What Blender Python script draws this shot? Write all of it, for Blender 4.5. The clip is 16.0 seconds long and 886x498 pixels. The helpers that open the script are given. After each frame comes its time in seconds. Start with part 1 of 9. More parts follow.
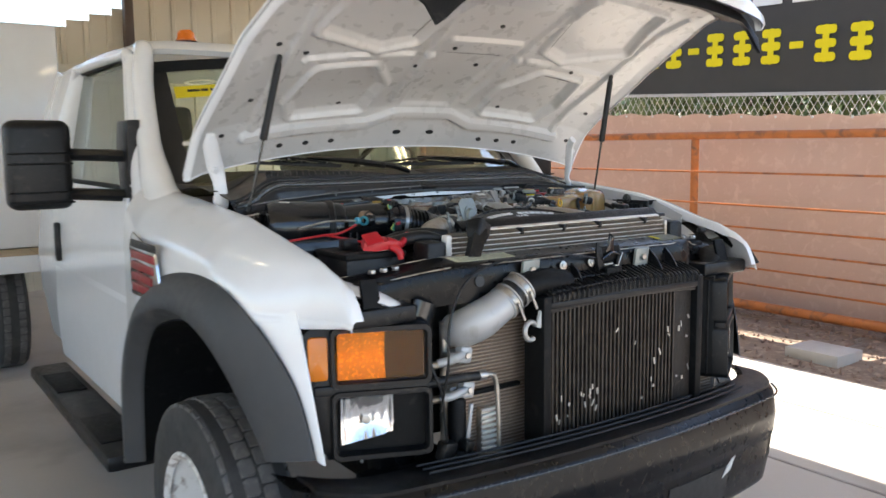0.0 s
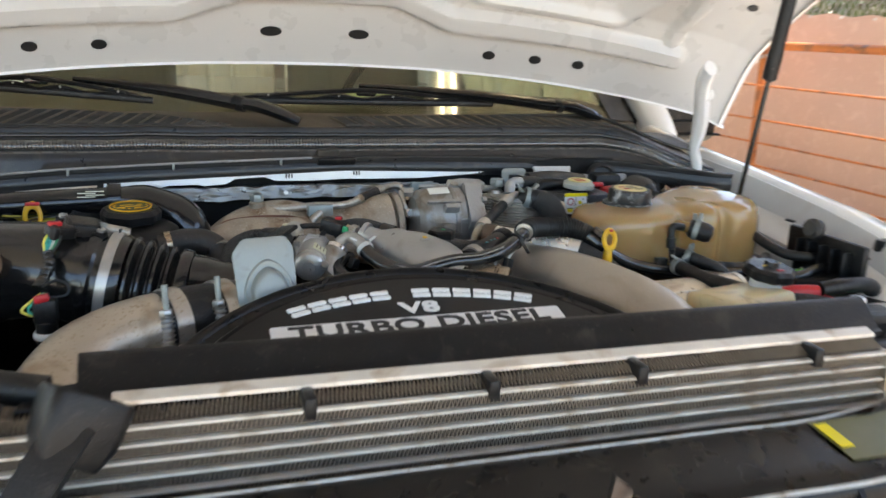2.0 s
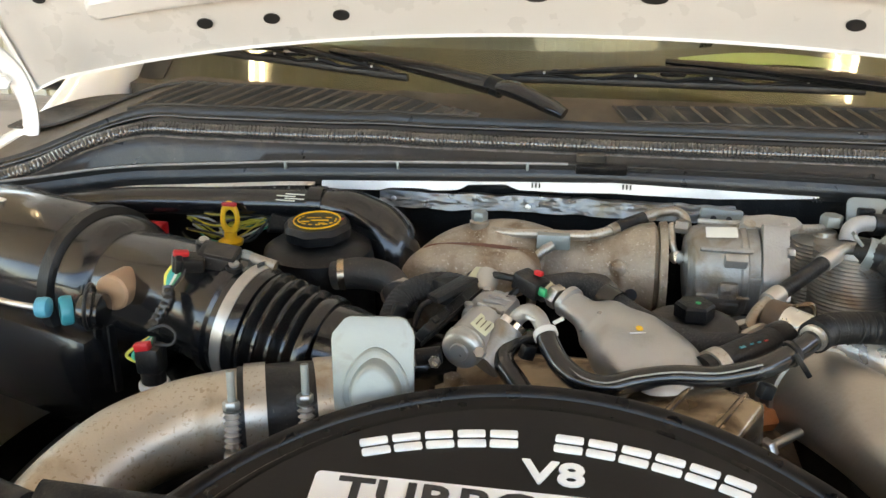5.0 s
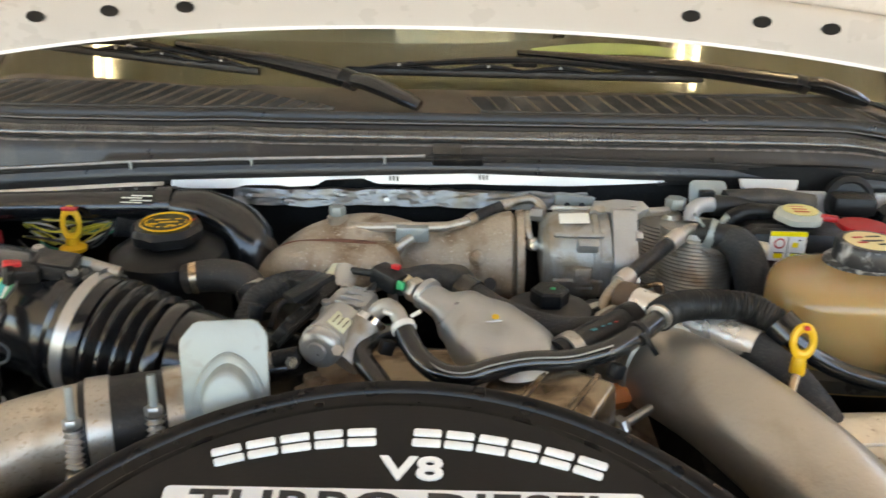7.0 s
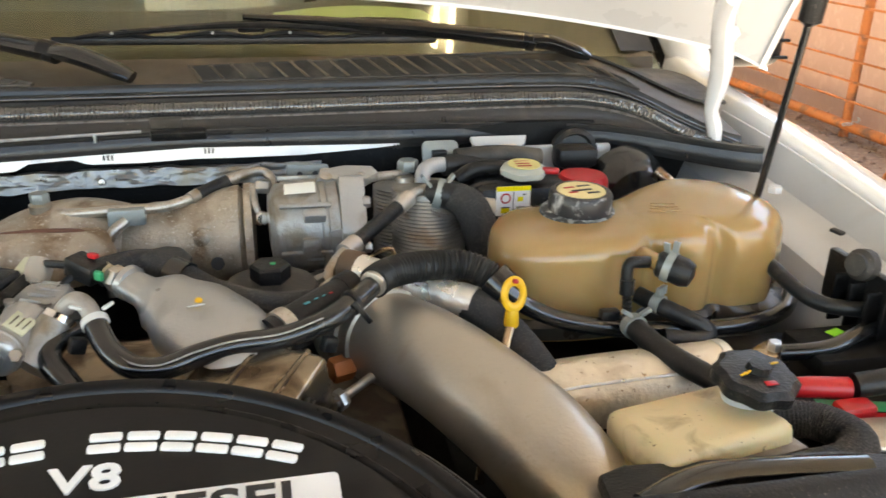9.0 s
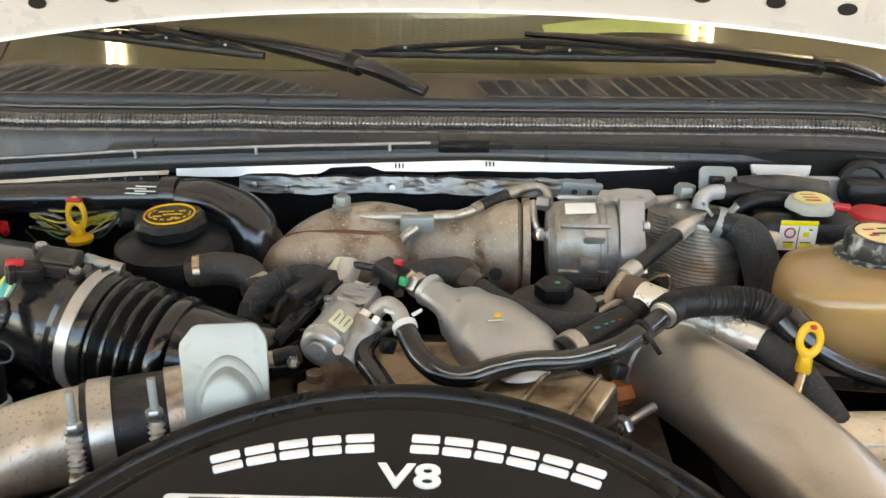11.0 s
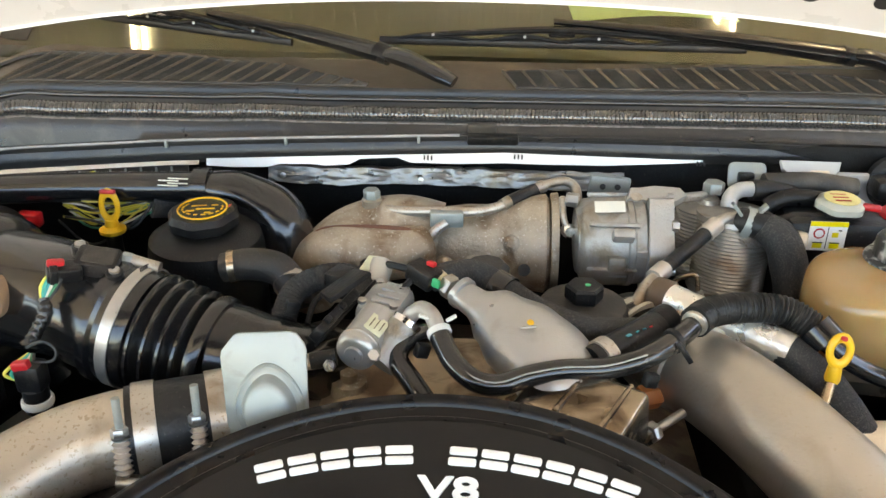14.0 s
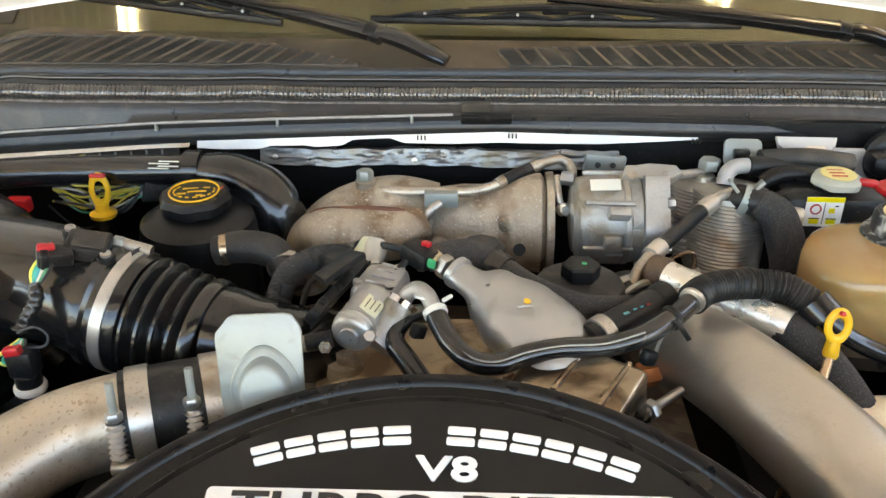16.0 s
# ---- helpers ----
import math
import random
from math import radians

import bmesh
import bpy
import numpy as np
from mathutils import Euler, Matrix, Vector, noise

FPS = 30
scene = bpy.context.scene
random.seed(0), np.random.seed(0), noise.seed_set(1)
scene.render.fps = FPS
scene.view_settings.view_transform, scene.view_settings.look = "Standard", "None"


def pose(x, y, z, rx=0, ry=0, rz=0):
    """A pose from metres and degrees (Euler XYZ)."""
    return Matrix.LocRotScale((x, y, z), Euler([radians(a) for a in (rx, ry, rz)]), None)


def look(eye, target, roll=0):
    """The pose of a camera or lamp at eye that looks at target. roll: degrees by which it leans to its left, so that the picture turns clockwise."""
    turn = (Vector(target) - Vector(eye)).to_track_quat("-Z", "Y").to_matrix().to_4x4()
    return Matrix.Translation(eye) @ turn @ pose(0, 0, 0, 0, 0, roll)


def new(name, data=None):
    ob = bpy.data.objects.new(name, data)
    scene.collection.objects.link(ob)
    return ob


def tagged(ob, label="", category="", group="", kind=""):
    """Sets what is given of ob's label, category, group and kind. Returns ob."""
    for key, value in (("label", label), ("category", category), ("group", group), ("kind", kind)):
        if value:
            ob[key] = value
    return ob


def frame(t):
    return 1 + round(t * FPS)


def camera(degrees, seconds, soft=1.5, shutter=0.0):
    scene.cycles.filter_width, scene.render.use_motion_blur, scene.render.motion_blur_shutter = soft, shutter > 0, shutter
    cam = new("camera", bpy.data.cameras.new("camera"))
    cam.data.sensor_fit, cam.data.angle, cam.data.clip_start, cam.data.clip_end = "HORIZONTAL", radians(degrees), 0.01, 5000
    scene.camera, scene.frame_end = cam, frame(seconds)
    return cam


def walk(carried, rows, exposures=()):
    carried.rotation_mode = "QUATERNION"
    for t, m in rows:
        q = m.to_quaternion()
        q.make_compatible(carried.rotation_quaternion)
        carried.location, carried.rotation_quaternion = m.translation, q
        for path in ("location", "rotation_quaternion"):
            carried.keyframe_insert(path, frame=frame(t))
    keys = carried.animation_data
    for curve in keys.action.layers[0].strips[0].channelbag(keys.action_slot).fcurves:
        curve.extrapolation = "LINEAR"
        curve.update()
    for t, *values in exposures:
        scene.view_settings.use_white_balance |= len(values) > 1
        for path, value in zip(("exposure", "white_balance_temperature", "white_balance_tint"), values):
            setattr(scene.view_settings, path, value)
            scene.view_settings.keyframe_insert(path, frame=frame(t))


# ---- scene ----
cam = camera(55.6, 16.0, shutter=0.35)
PATH = [
    (0, (-1.8575, -1.7637, 1.5907), (-0.7196, -0.1373, 1.3457), -0.59),
    (0.5, (-1.4271, -1.3974, 1.6013), (-0.2974, 0.2267, 1.3064), 0.20),
    (1, (-0.9507, -1.0755, 1.6093), (0.0965, 0.5919, 1.2597), 1.03),
    (1.5, (-0.5833, -0.7022, 1.6218), (0.3338, 1.032, 1.2313), 1.89),
    (2, (-0.2453, -0.4405, 1.6538), (0.3709, 1.3963, 1.1569), 2.30),
    (2.5, (-0.0802, -0.2164, 1.6963), (0.2425, 1.6673, 1.1076), 2.23),
    (3, (0.0202, -0.1021, 1.7098), (0.0922, 1.7884, 1.0586), 1.50),
    (3.5, (0.0844, -0.0832, 1.7152), (-0.0213, 1.7963, 1.0406), 0.92),
    (4, (0.0745, -0.0859, 1.7188), (-0.2026, 1.7729, 1.0327), 0.37),
    (4.2, (0.0615, -0.0918, 1.7198), (-0.2856, 1.7545, 1.0328), 0.24),
    (6.3, (0.0373, -0.0897, 1.7121), (-0.312, 1.7539, 1.0175), 0.63),
    (6.5, (0.0505, -0.0901, 1.7178), (-0.222, 1.763, 1.0162), 0.77),
    (7, (0.0614, -0.0792, 1.7154), (0.004, 1.7926, 1.0142), 1.07),
    (7.5, (0.0954, -0.0691, 1.7155), (0.2927, 1.7878, 0.9991), 1.72),
    (8, (0.1384, -0.0611, 1.7135), (0.5082, 1.7609, 0.9771), 1.82),
    (8.5, (0.1662, -0.0549, 1.7051), (0.6266, 1.7406, 0.953), 1.54),
    (9, (0.1592, -0.0537, 1.7071), (0.5484, 1.7547, 0.9456), 1.39),
    (9.5, (0.1214, -0.0682, 1.7137), (0.3386, 1.7705, 0.9574), 1.29),
    (10, (0.0846, -0.0865, 1.7226), (0.134, 1.7675, 0.9732), 1.01),
    (10.2, (0.0825, -0.0819, 1.7182), (0.076, 1.7744, 0.973), 0.83),
    (12.3, (0.0564, -0.0462, 1.7905), (-0.0691, 1.7569, 0.9343), 0.28),
    (12.5, (0.0543, -0.0473, 1.7897), (-0.0692, 1.7555, 0.9315), 0.49),
    (13, (0.0493, -0.0486, 1.7869), (-0.0734, 1.7505, 0.922), 0.59),
    (13.5, (0.0513, -0.0496, 1.787), (-0.0735, 1.747, 0.9174), 0.58),
    (14, (0.0522, -0.0507, 1.7861), (-0.0675, 1.7471, 0.9182), 0.69),
    (14.5, (0.0502, -0.0519, 1.7842), (-0.0606, 1.7459, 0.9162), 0.83),
    (15, (0.0492, -0.051, 1.7832), (-0.0599, 1.7417, 0.9045), 0.73),
    (15.5, (0.0491, -0.0491, 1.782), (-0.0572, 1.7393, 0.8916), 0.53),
    (16, (0.05, -0.0455, 1.7785), (-0.0526, 1.7368, 0.8767), 0.24),
]
walk(cam, [(t, look(eye, target, roll)) for t, eye, target, roll in PATH], exposures=[(0.0, 1.74, 6450, 10), (1.0, 1.80, 6650, 10), (1.5, 1.95, 6700, 10), (2.0, 2.27, 6900, 10), (2.5, 2.5, 7150, 10), (3.0, 2.82, 7600, 10), (9.0, 2.88, 7900, 10), (12.0, 3.13, 7850, 10), (16.0, 3.16, 7850, 10)])
# ---------------------------------------------------------------- light
world = bpy.data.worlds.new("sky")
scene.world = world
world.use_nodes = True
wn = world.node_tree.nodes
sky = wn.new("ShaderNodeTexSky")
sky.sky_type = "NISHITA"
sky.sun_disc = False
sky.sun_elevation = radians(62)
sky.sun_rotation = radians(75)
world.node_tree.links.new(sky.outputs[0], wn["Background"].inputs[0])
wn["Background"].inputs[1].default_value = 0.15
sun = new("sun", bpy.data.lights.new("sun", "SUN"))
sun.data.energy = 4.5
sun.data.angle = radians(0.5)
sun.data.color = (1.0, 0.95, 0.87)
sun.matrix_world = look((3.6, -1.0, 8.0), (0.0, 0.0, 0.0))

# ---------------------------------------------------------------- materials
def mat(name, base, rough=0.5, metal=0.0, var=0.2, scale=12.0, bump=0.15, bscale=180.0, dirt=None, dirt_at=0.62, dscale=25.0,
        coat=0.0, spec=0.5, rvar=0.15, trans=0.0, sss=0.0, speck=None, speck_at=0.64, sscale=420.0):
    """A procedural surface: base colour with two scales of variation, an optional stain colour, fine relief."""
    m = bpy.data.materials.new(name)
    m.use_nodes = True
    nt = m.node_tree
    n, l = nt.nodes, nt.links
    b = n["Principled BSDF"]
    tc = n.new("ShaderNodeTexCoord")
    def noi(sc, det, dis=0.0):
        t = n.new("ShaderNodeTexNoise")
        t.inputs["Scale"].default_value, t.inputs["Detail"].default_value, t.inputs["Distortion"].default_value = sc, det, dis
        l.new(tc.outputs["Object"], t.inputs["Vector"])
        return t
    def mixc(fac, a, c):
        x = n.new("ShaderNodeMix")
        x.data_type = "RGBA"
        l.new(fac, x.inputs[0])
        for sock, v in ((x.inputs[6], a), (x.inputs[7], c)):
            if isinstance(v, tuple):
                sock.default_value = (*v, 1)
            else:
                l.new(v, sock)
        return x.outputs[2]
    big, fine = noi(scale, 5.0, 0.3), noi(bscale, 6.0)
    col = mixc(big.outputs["Fac"], tuple(c * (1 - var) for c in base), tuple(min(1.0, c * (1 + var)) for c in base))
    rr = n.new("ShaderNodeMapRange")
    rr.inputs["To Min"].default_value, rr.inputs["To Max"].default_value = max(0.02, rough - rvar), min(1.0, rough + rvar)
    l.new(noi(scale * 3.3, 4.0).outputs["Fac"], rr.inputs[0])
    l.new(rr.outputs[0], b.inputs["Roughness"])
    if dirt:
        d = noi(dscale, 8.0, 0.6)
        ramp = n.new("ShaderNodeValToRGB")
        ramp.color_ramp.elements[0].position, ramp.color_ramp.elements[1].position = dirt_at - 0.09, dirt_at + 0.09
        l.new(d.outputs["Fac"], ramp.inputs[0])
        col = mixc(ramp.outputs[0], col, dirt)
    if speck:
        d = noi(sscale, 3.0, 0.2)
        ramp = n.new("ShaderNodeValToRGB")
        ramp.color_ramp.elements[0].position, ramp.color_ramp.elements[1].position = speck_at, speck_at + 0.05
        l.new(d.outputs["Fac"], ramp.inputs[0])
        col = mixc(ramp.outputs[0], col, speck)
    l.new(col, b.inputs["Base Color"])
    b.inputs["Metallic"].default_value, b.inputs["Specular IOR Level"].default_value = metal, spec
    b.inputs["Coat Weight"].default_value, b.inputs["Coat Roughness"].default_value = coat, 0.05
    b.inputs["Transmission Weight"].default_value = trans
    if sss:
        b.inputs["Subsurface Weight"].default_value, b.inputs["Subsurface Scale"].default_value = sss, 0.02
    if bump:
        bp = n.new("ShaderNodeBump")
        bp.inputs["Strength"].default_value, bp.inputs["Distance"].default_value = bump, 0.002
        l.new(fine.outputs["Fac"], bp.inputs["Height"])
        l.new(bp.outputs[0], b.inputs["Normal"])
    return m


def glass(name, tint, rough=0.02):
    m = bpy.data.materials.new(name)
    m.use_nodes = True
    b = m.node_tree.nodes["Principled BSDF"]
    b.inputs["Base Color"].default_value, b.inputs["Roughness"].default_value = (*tint, 1), rough
    b.inputs["Transmission Weight"].default_value, b.inputs["IOR"].default_value = 1.0, 1.45
    return m


WHITE = mat("white_paint", (0.82, 0.825, 0.83), 0.22, var=0.03, bump=0.02, coat=0.6, rvar=0.05, dirt=(0.55, 0.53, 0.5), dirt_at=0.8)
PRIMER = mat("hood_inner_paint", (0.63, 0.625, 0.61), 0.30, coat=0.4, var=0.04, scale=6, bump=0.05, dirt=(0.60, 0.59, 0.57), dirt_at=0.72, dscale=5)
GREYPAINT = mat("inner_wing_paint", (0.50, 0.50, 0.495), 0.4, var=0.06, bump=0.05, dirt=(0.42, 0.38, 0.33), dirt_at=0.66, dscale=9)
BLACKPL = mat("black_plastic", (0.008, 0.008, 0.0085), 0.34, spec=0.32, var=0.35, bump=0.35, bscale=420, dirt=(0.045, 0.040, 0.034), dirt_at=0.68, dscale=30, speck=(0.06, 0.054, 0.046), speck_at=0.66)
GLOSSBL = mat("glossy_black_plastic", (0.009, 0.009, 0.0095), 0.20, spec=0.55, coat=0.35, var=0.2, bump=0.05, rvar=0.10, dirt=(0.030, 0.027, 0.023), dirt_at=0.70, dscale=22, speck=(0.07, 0.062, 0.052), speck_at=0.69)
MATTBL = mat("matt_black_plastic", (0.004, 0.004, 0.004), 0.55, speck=(0.018, 0.016, 0.014), var=0.3, bump=0.4, bscale=500, spec=0.2, dirt=(0.03, 0.027, 0.024), dirt_at=0.7)
DUSTBL = mat("dusty_black_plastic", (0.030, 0.027, 0.0235), 0.55, var=0.35, bump=0.35, bscale=350, dirt=(0.085, 0.072, 0.056), dirt_at=0.6, dscale=14, speck=(0.14, 0.12, 0.095), speck_at=0.67)
GRILLE = mat("dusty_grille_plastic", (0.013, 0.012, 0.011), 0.55, spec=0.3, var=0.3, scale=9, bump=0.4, bscale=260, dirt=(0.040, 0.034, 0.027), dirt_at=0.62, dscale=12)
TANSHELF = mat("dust_coated_plastic", (0.085, 0.066, 0.048), 0.5, var=0.3, scale=7, bump=0.3, bscale=300, dirt=(0.14, 0.108, 0.075), dirt_at=0.58, dscale=9, speck=(0.03, 0.025, 0.02), speck_at=0.66)
RUBBER = mat("rubber", (0.010, 0.010, 0.010), 0.42, spec=0.4, var=0.3, bump=0.3, bscale=300, dirt=(0.05, 0.043, 0.036), dirt_at=0.66, speck=(0.08, 0.07, 0.058), speck_at=0.67)
BRAID = mat("braided_sleeve", (0.020, 0.0195, 0.019), 0.6, var=0.6, scale=420, bump=1.0, bscale=800, speck=(0.075, 0.07, 0.062), speck_at=0.56, sscale=650)
TYRE = mat("tyre_rubber", (0.034, 0.033, 0.032), 0.7, var=0.25, bump=0.4, dirt=(0.055, 0.052, 0.048), dirt_at=0.62, dscale=6)
FLARE = mat("grey_flare_plastic", (0.047, 0.048, 0.050), 0.5, var=0.12, bump=0.35, bscale=500)
STEEL = mat("bare_steel", (0.50, 0.465, 0.41), 0.36, 0.8, var=0.2, scale=18, bump=0.2, dirt=(0.30, 0.235, 0.165), dirt_at=0.58, dscale=22, speck=(0.36, 0.30, 0.23), speck_at=0.60, sscale=330)
PIPEL = mat("warm_pipe_steel", (0.52, 0.455, 0.365), 0.40, 0.7, var=0.2, scale=11, bump=0.25, bscale=160, dirt=(0.34, 0.26, 0.175), dirt_at=0.57, dscale=15, speck=(0.38, 0.31, 0.23), speck_at=0.60, sscale=260)
TINT = mat("heat_tinted_steel", (0.36, 0.29, 0.21), 0.24, 0.9, var=0.35, scale=14, bump=0.08, dirt=(0.10, 0.07, 0.045), dirt_at=0.55, dscale=18)
PIPE = mat("dull_pipe_steel", (0.465, 0.42, 0.355), 0.36, 0.75, var=0.14, scale=14, bump=0.2, bscale=240, dirt=(0.40, 0.34, 0.265), dirt_at=0.62, dscale=16, speck=(0.44, 0.39, 0.32), speck_at=0.64, sscale=200)
ALU = mat("cast_aluminium", (0.37, 0.355, 0.33), 0.45, 0.65, var=0.2, scale=25, bump=0.55, bscale=260, dirt=(0.26, 0.215, 0.16), dirt_at=0.57, dscale=30)
SILVER = mat("silver_paint", (0.43, 0.425, 0.41), 0.33, 0.7, var=0.10, bump=0.25, bscale=420, dirt=(0.31, 0.285, 0.25), dirt_at=0.66)
IRON = mat("cast_iron_turbo", (0.43, 0.365, 0.285), 0.48, 0.5, var=0.32, scale=26, bump=1.0, bscale=240, dirt=(0.21, 0.14, 0.085), dirt_at=0.56, dscale=20, speck=(0.56, 0.50, 0.42), speck_at=0.62, sscale=300)
VALLEY = mat("oily_casting", (0.20, 0.16, 0.12), 0.5, 0.4, var=0.4, bump=0.5, bscale=120, dirt=(0.10, 0.07, 0.05), dirt_at=0.5)
COPPER = mat("heat_tinted_tube", (0.52, 0.40, 0.27), 0.25, 0.9, var=0.25, bump=0.08, dirt=(0.2, 0.12, 0.08), dirt_at=0.6)
ZINC = mat("zinc_plate", (0.29, 0.315, 0.30), 0.42, 0.35, var=0.10, bump=0.12, dirt=(0.20, 0.185, 0.16), dirt_at=0.68)
BOLT = mat("bolt_steel", (0.45, 0.44, 0.42), 0.32, 0.9, var=0.15, bump=0.1)
FOIL = mat("aluminium_foil_wrap", (0.82, 0.79, 0.73), 0.30, 0.75, var=0.08, bump=1.0, bscale=90, dirt=(0.6, 0.54, 0.45), dirt_at=0.68)
FOILDK = mat("heat_shield_foil", (0.23, 0.23, 0.225), 0.32, 0.65, var=0.25, scale=14, bump=0.7, bscale=55, dirt=(0.20, 0.17, 0.13), dirt_at=0.62, dscale=24)
FOILTAN = mat("aged_foil_sleeve", (0.76, 0.68, 0.55), 0.4, 0.55, var=0.12, bump=1.0, bscale=110, dirt=(0.46, 0.35, 0.24), dirt_at=0.64, speck=(0.34, 0.24, 0.15), speck_at=0.66, sscale=160)
TANK = mat("amber_tank_plastic", (0.335, 0.21, 0.085), 0.20, var=0.10, scale=5, bump=0.02, rvar=0.05, coat=0.35, dirt=(0.29, 0.165, 0.050), dirt_at=0.58, dscale=7, sss=0.25)
YRES = mat("yellowed_tank_plastic", (0.62, 0.50, 0.28), 0.34, var=0.12, bump=0.1, sss=0.2, dirt=(0.20, 0.12, 0.05), dirt_at=0.63, dscale=26, speck=(0.10, 0.06, 0.03), speck_at=0.69, sscale=180)
YELLOW = mat("yellow_plastic", (0.74, 0.42, 0.02), 0.35, var=0.08, bump=0.05)
RED = mat("red_plastic", (0.46, 0.012, 0.018), 0.35, var=0.15, bump=0.08, dirt=(0.22, 0.02, 0.02), dirt_at=0.7)
TEAL = mat("teal_plastic", (0.03, 0.25, 0.30), 0.4, var=0.1)
GREENP = mat("green_plastic", (0.03, 0.40, 0.16), 0.4, var=0.1)
WHITEPL = mat("white_plastic", (0.60, 0.60, 0.575), 0.4, var=0.06, dirt=(0.5, 0.45, 0.38), dirt_at=0.7)
LETTER = mat("raised_white_marking", (0.82, 0.82, 0.80), 0.4, var=0.03, bump=0.02)
COWLBL = mat("semi_gloss_cowl_plastic", (0.017, 0.017, 0.0175), 0.33, var=0.25, spec=0.6, bump=0.2, bscale=400, dirt=(0.05, 0.044, 0.037), dirt_at=0.66, dscale=20, speck=(0.09, 0.08, 0.066), speck_at=0.69)
BARBL = mat("black_bar_paint", (0.004, 0.004, 0.0045), 0.30, var=0.2, spec=0.28, bump=0.05, dirt=(0.02, 0.018, 0.015), dirt_at=0.7)
BRIGHTAL = mat("bright_tube_aluminium", (0.72, 0.69, 0.63), 0.38, 0.4, var=0.15, scale=30, bump=0.2, dirt=(0.45, 0.36, 0.26), dirt_at=0.62, dscale=20)
PAPER = mat("paper_label", (0.72, 0.71, 0.64), 0.55, var=0.06, bump=0.02)
INK = mat("black_ink", (0.02, 0.02, 0.02), 0.5, var=0.1, bump=0.0)
CREAMLB = mat("aged_cream_label", (0.62, 0.62, 0.44), 0.5, var=0.1, bump=0.05, dirt=(0.35, 0.34, 0.22), dirt_at=0.65)
OLIVELB = mat("dark_olive_label", (0.11, 0.11, 0.035), 0.4, var=0.2, bump=0.02)
FINS = mat("brown_cooler_fins", (0.035, 0.026, 0.019), 0.6, 0.2, var=0.35, scale=25, bump=0.9, bscale=700, dirt=(0.018, 0.014, 0.011), dirt_at=0.55, dscale=6)
FINTUBE = mat("cooler_tube_metal", (0.050, 0.040, 0.031), 0.5, 0.3, var=0.4, scale=40, bump=0.3, dirt=(0.022, 0.017, 0.013), dirt_at=0.52)
CONDTUBE = mat("condenser_tube_metal", (0.46, 0.36, 0.28), 0.45, 0.4, var=0.25, scale=40, bump=0.2)
CONDFIN = mat("condenser_fins", (0.22, 0.155, 0.11), 0.5, 0.45, var=0.25, bump=0.9, bscale=800)
BENT = mat("bent_bare_fins", (0.40, 0.39, 0.37), 0.4, 0.7, var=0.2)
def lens_film(name, tint, gloss=0.08):
    m = bpy.data.materials.new(name)
    m.use_nodes = True
    n, l = m.node_tree.nodes, m.node_tree.links
    n.remove(n["Principled BSDF"])
    t, g, x = n.new("ShaderNodeBsdfTransparent"), n.new("ShaderNodeBsdfGlossy"), n.new("ShaderNodeMixShader")
    t.inputs[0].default_value, g.inputs["Roughness"].default_value, x.inputs[0].default_value = (*tint, 1), 0.06, gloss
    l.new(t.outputs[0], x.inputs[1])
    l.new(g.outputs[0], x.inputs[2])
    l.new(x.outputs[0], n["Material Output"].inputs[0])
    return m


AMBER = lens_film("amber_lens", (1.0, 0.66, 0.06), 0.02)
CLEAR = glass("clear_lens", (0.96, 0.97, 0.98), 0.03)
DKGLAZE = glass("dark_tinted_glass", (0.34, 0.39, 0.30), 0.0)
GLAZE = glass("green_tinted_glass", (0.78, 0.86, 0.72), 0.0)
CASTSILV = mat("bright_cast_silver", (0.47, 0.47, 0.465), 0.42, 0.35, var=0.08, bump=0.35, bscale=420, dirt=(0.38, 0.36, 0.33), dirt_at=0.66)
CHROME = mat("reflector", (0.85, 0.85, 0.86), 0.12, 1.0, var=0.03, bump=0.0, rvar=0.04)
AMBERREF = mat("lamp_reflector", (0.92, 0.91, 0.88), 0.25, 0.35, var=0.15, scale=30, bump=1.0, bscale=38)
CONCRETE = mat("concrete", (0.52, 0.47, 0.41), 0.8, var=0.14, scale=1.4, bump=0.25, bscale=90, dirt=(0.34, 0.29, 0.24), dirt_at=0.62, dscale=0.8)
DIRT = mat("gravel_soil", (0.26, 0.185, 0.13), 0.95, var=0.3, scale=6, bump=0.6, bscale=60, dirt=(0.40, 0.30, 0.22), dirt_at=0.6, dscale=18)
CHIP = mat("brown_gravel", (0.30, 0.20, 0.145), 0.9, var=0.3, scale=30, bump=0.3)
RUST = mat("orange_rusted_pipe", (0.52, 0.17, 0.045), 0.55, 0.1, var=0.3, scale=8, bump=0.3, bscale=220, dirt=(0.22, 0.10, 0.055), dirt_at=0.6, dscale=10)
SCREEN = mat("tan_privacy_screen", (0.62, 0.42, 0.33), 0.75, var=0.10, scale=1.6, bump=1.0, bscale=26, dirt=(0.69, 0.49, 0.39), dirt_at=0.62, dscale=11)
BANNER = mat("charcoal_banner", (0.045, 0.044, 0.042), 0.55, var=0.12, scale=2, bump=0.12, bscale=60)
BANYEL = mat("banner_yellow", (0.78, 0.66, 0.0), 0.5, var=0.04, bump=0.05)
GALV = mat("galvanised_wire", (0.50, 0.50, 0.47), 0.45, 0.6, var=0.2)
CREAMWALL = mat("cream_sheet_metal", (0.62, 0.58, 0.47), 0.5, var=0.05, scale=1.0, bump=0.03, dirt=(0.5, 0.45, 0.36), dirt_at=0.7, dscale=2)
DKSTEEL = mat("dark_column_paint", (0.09, 0.07, 0.06), 0.6, var=0.2)
WOOD = mat("weathered_deck_wood", (0.42, 0.32, 0.20), 0.75, var=0.25, scale=4, bump=0.3, bscale=60)
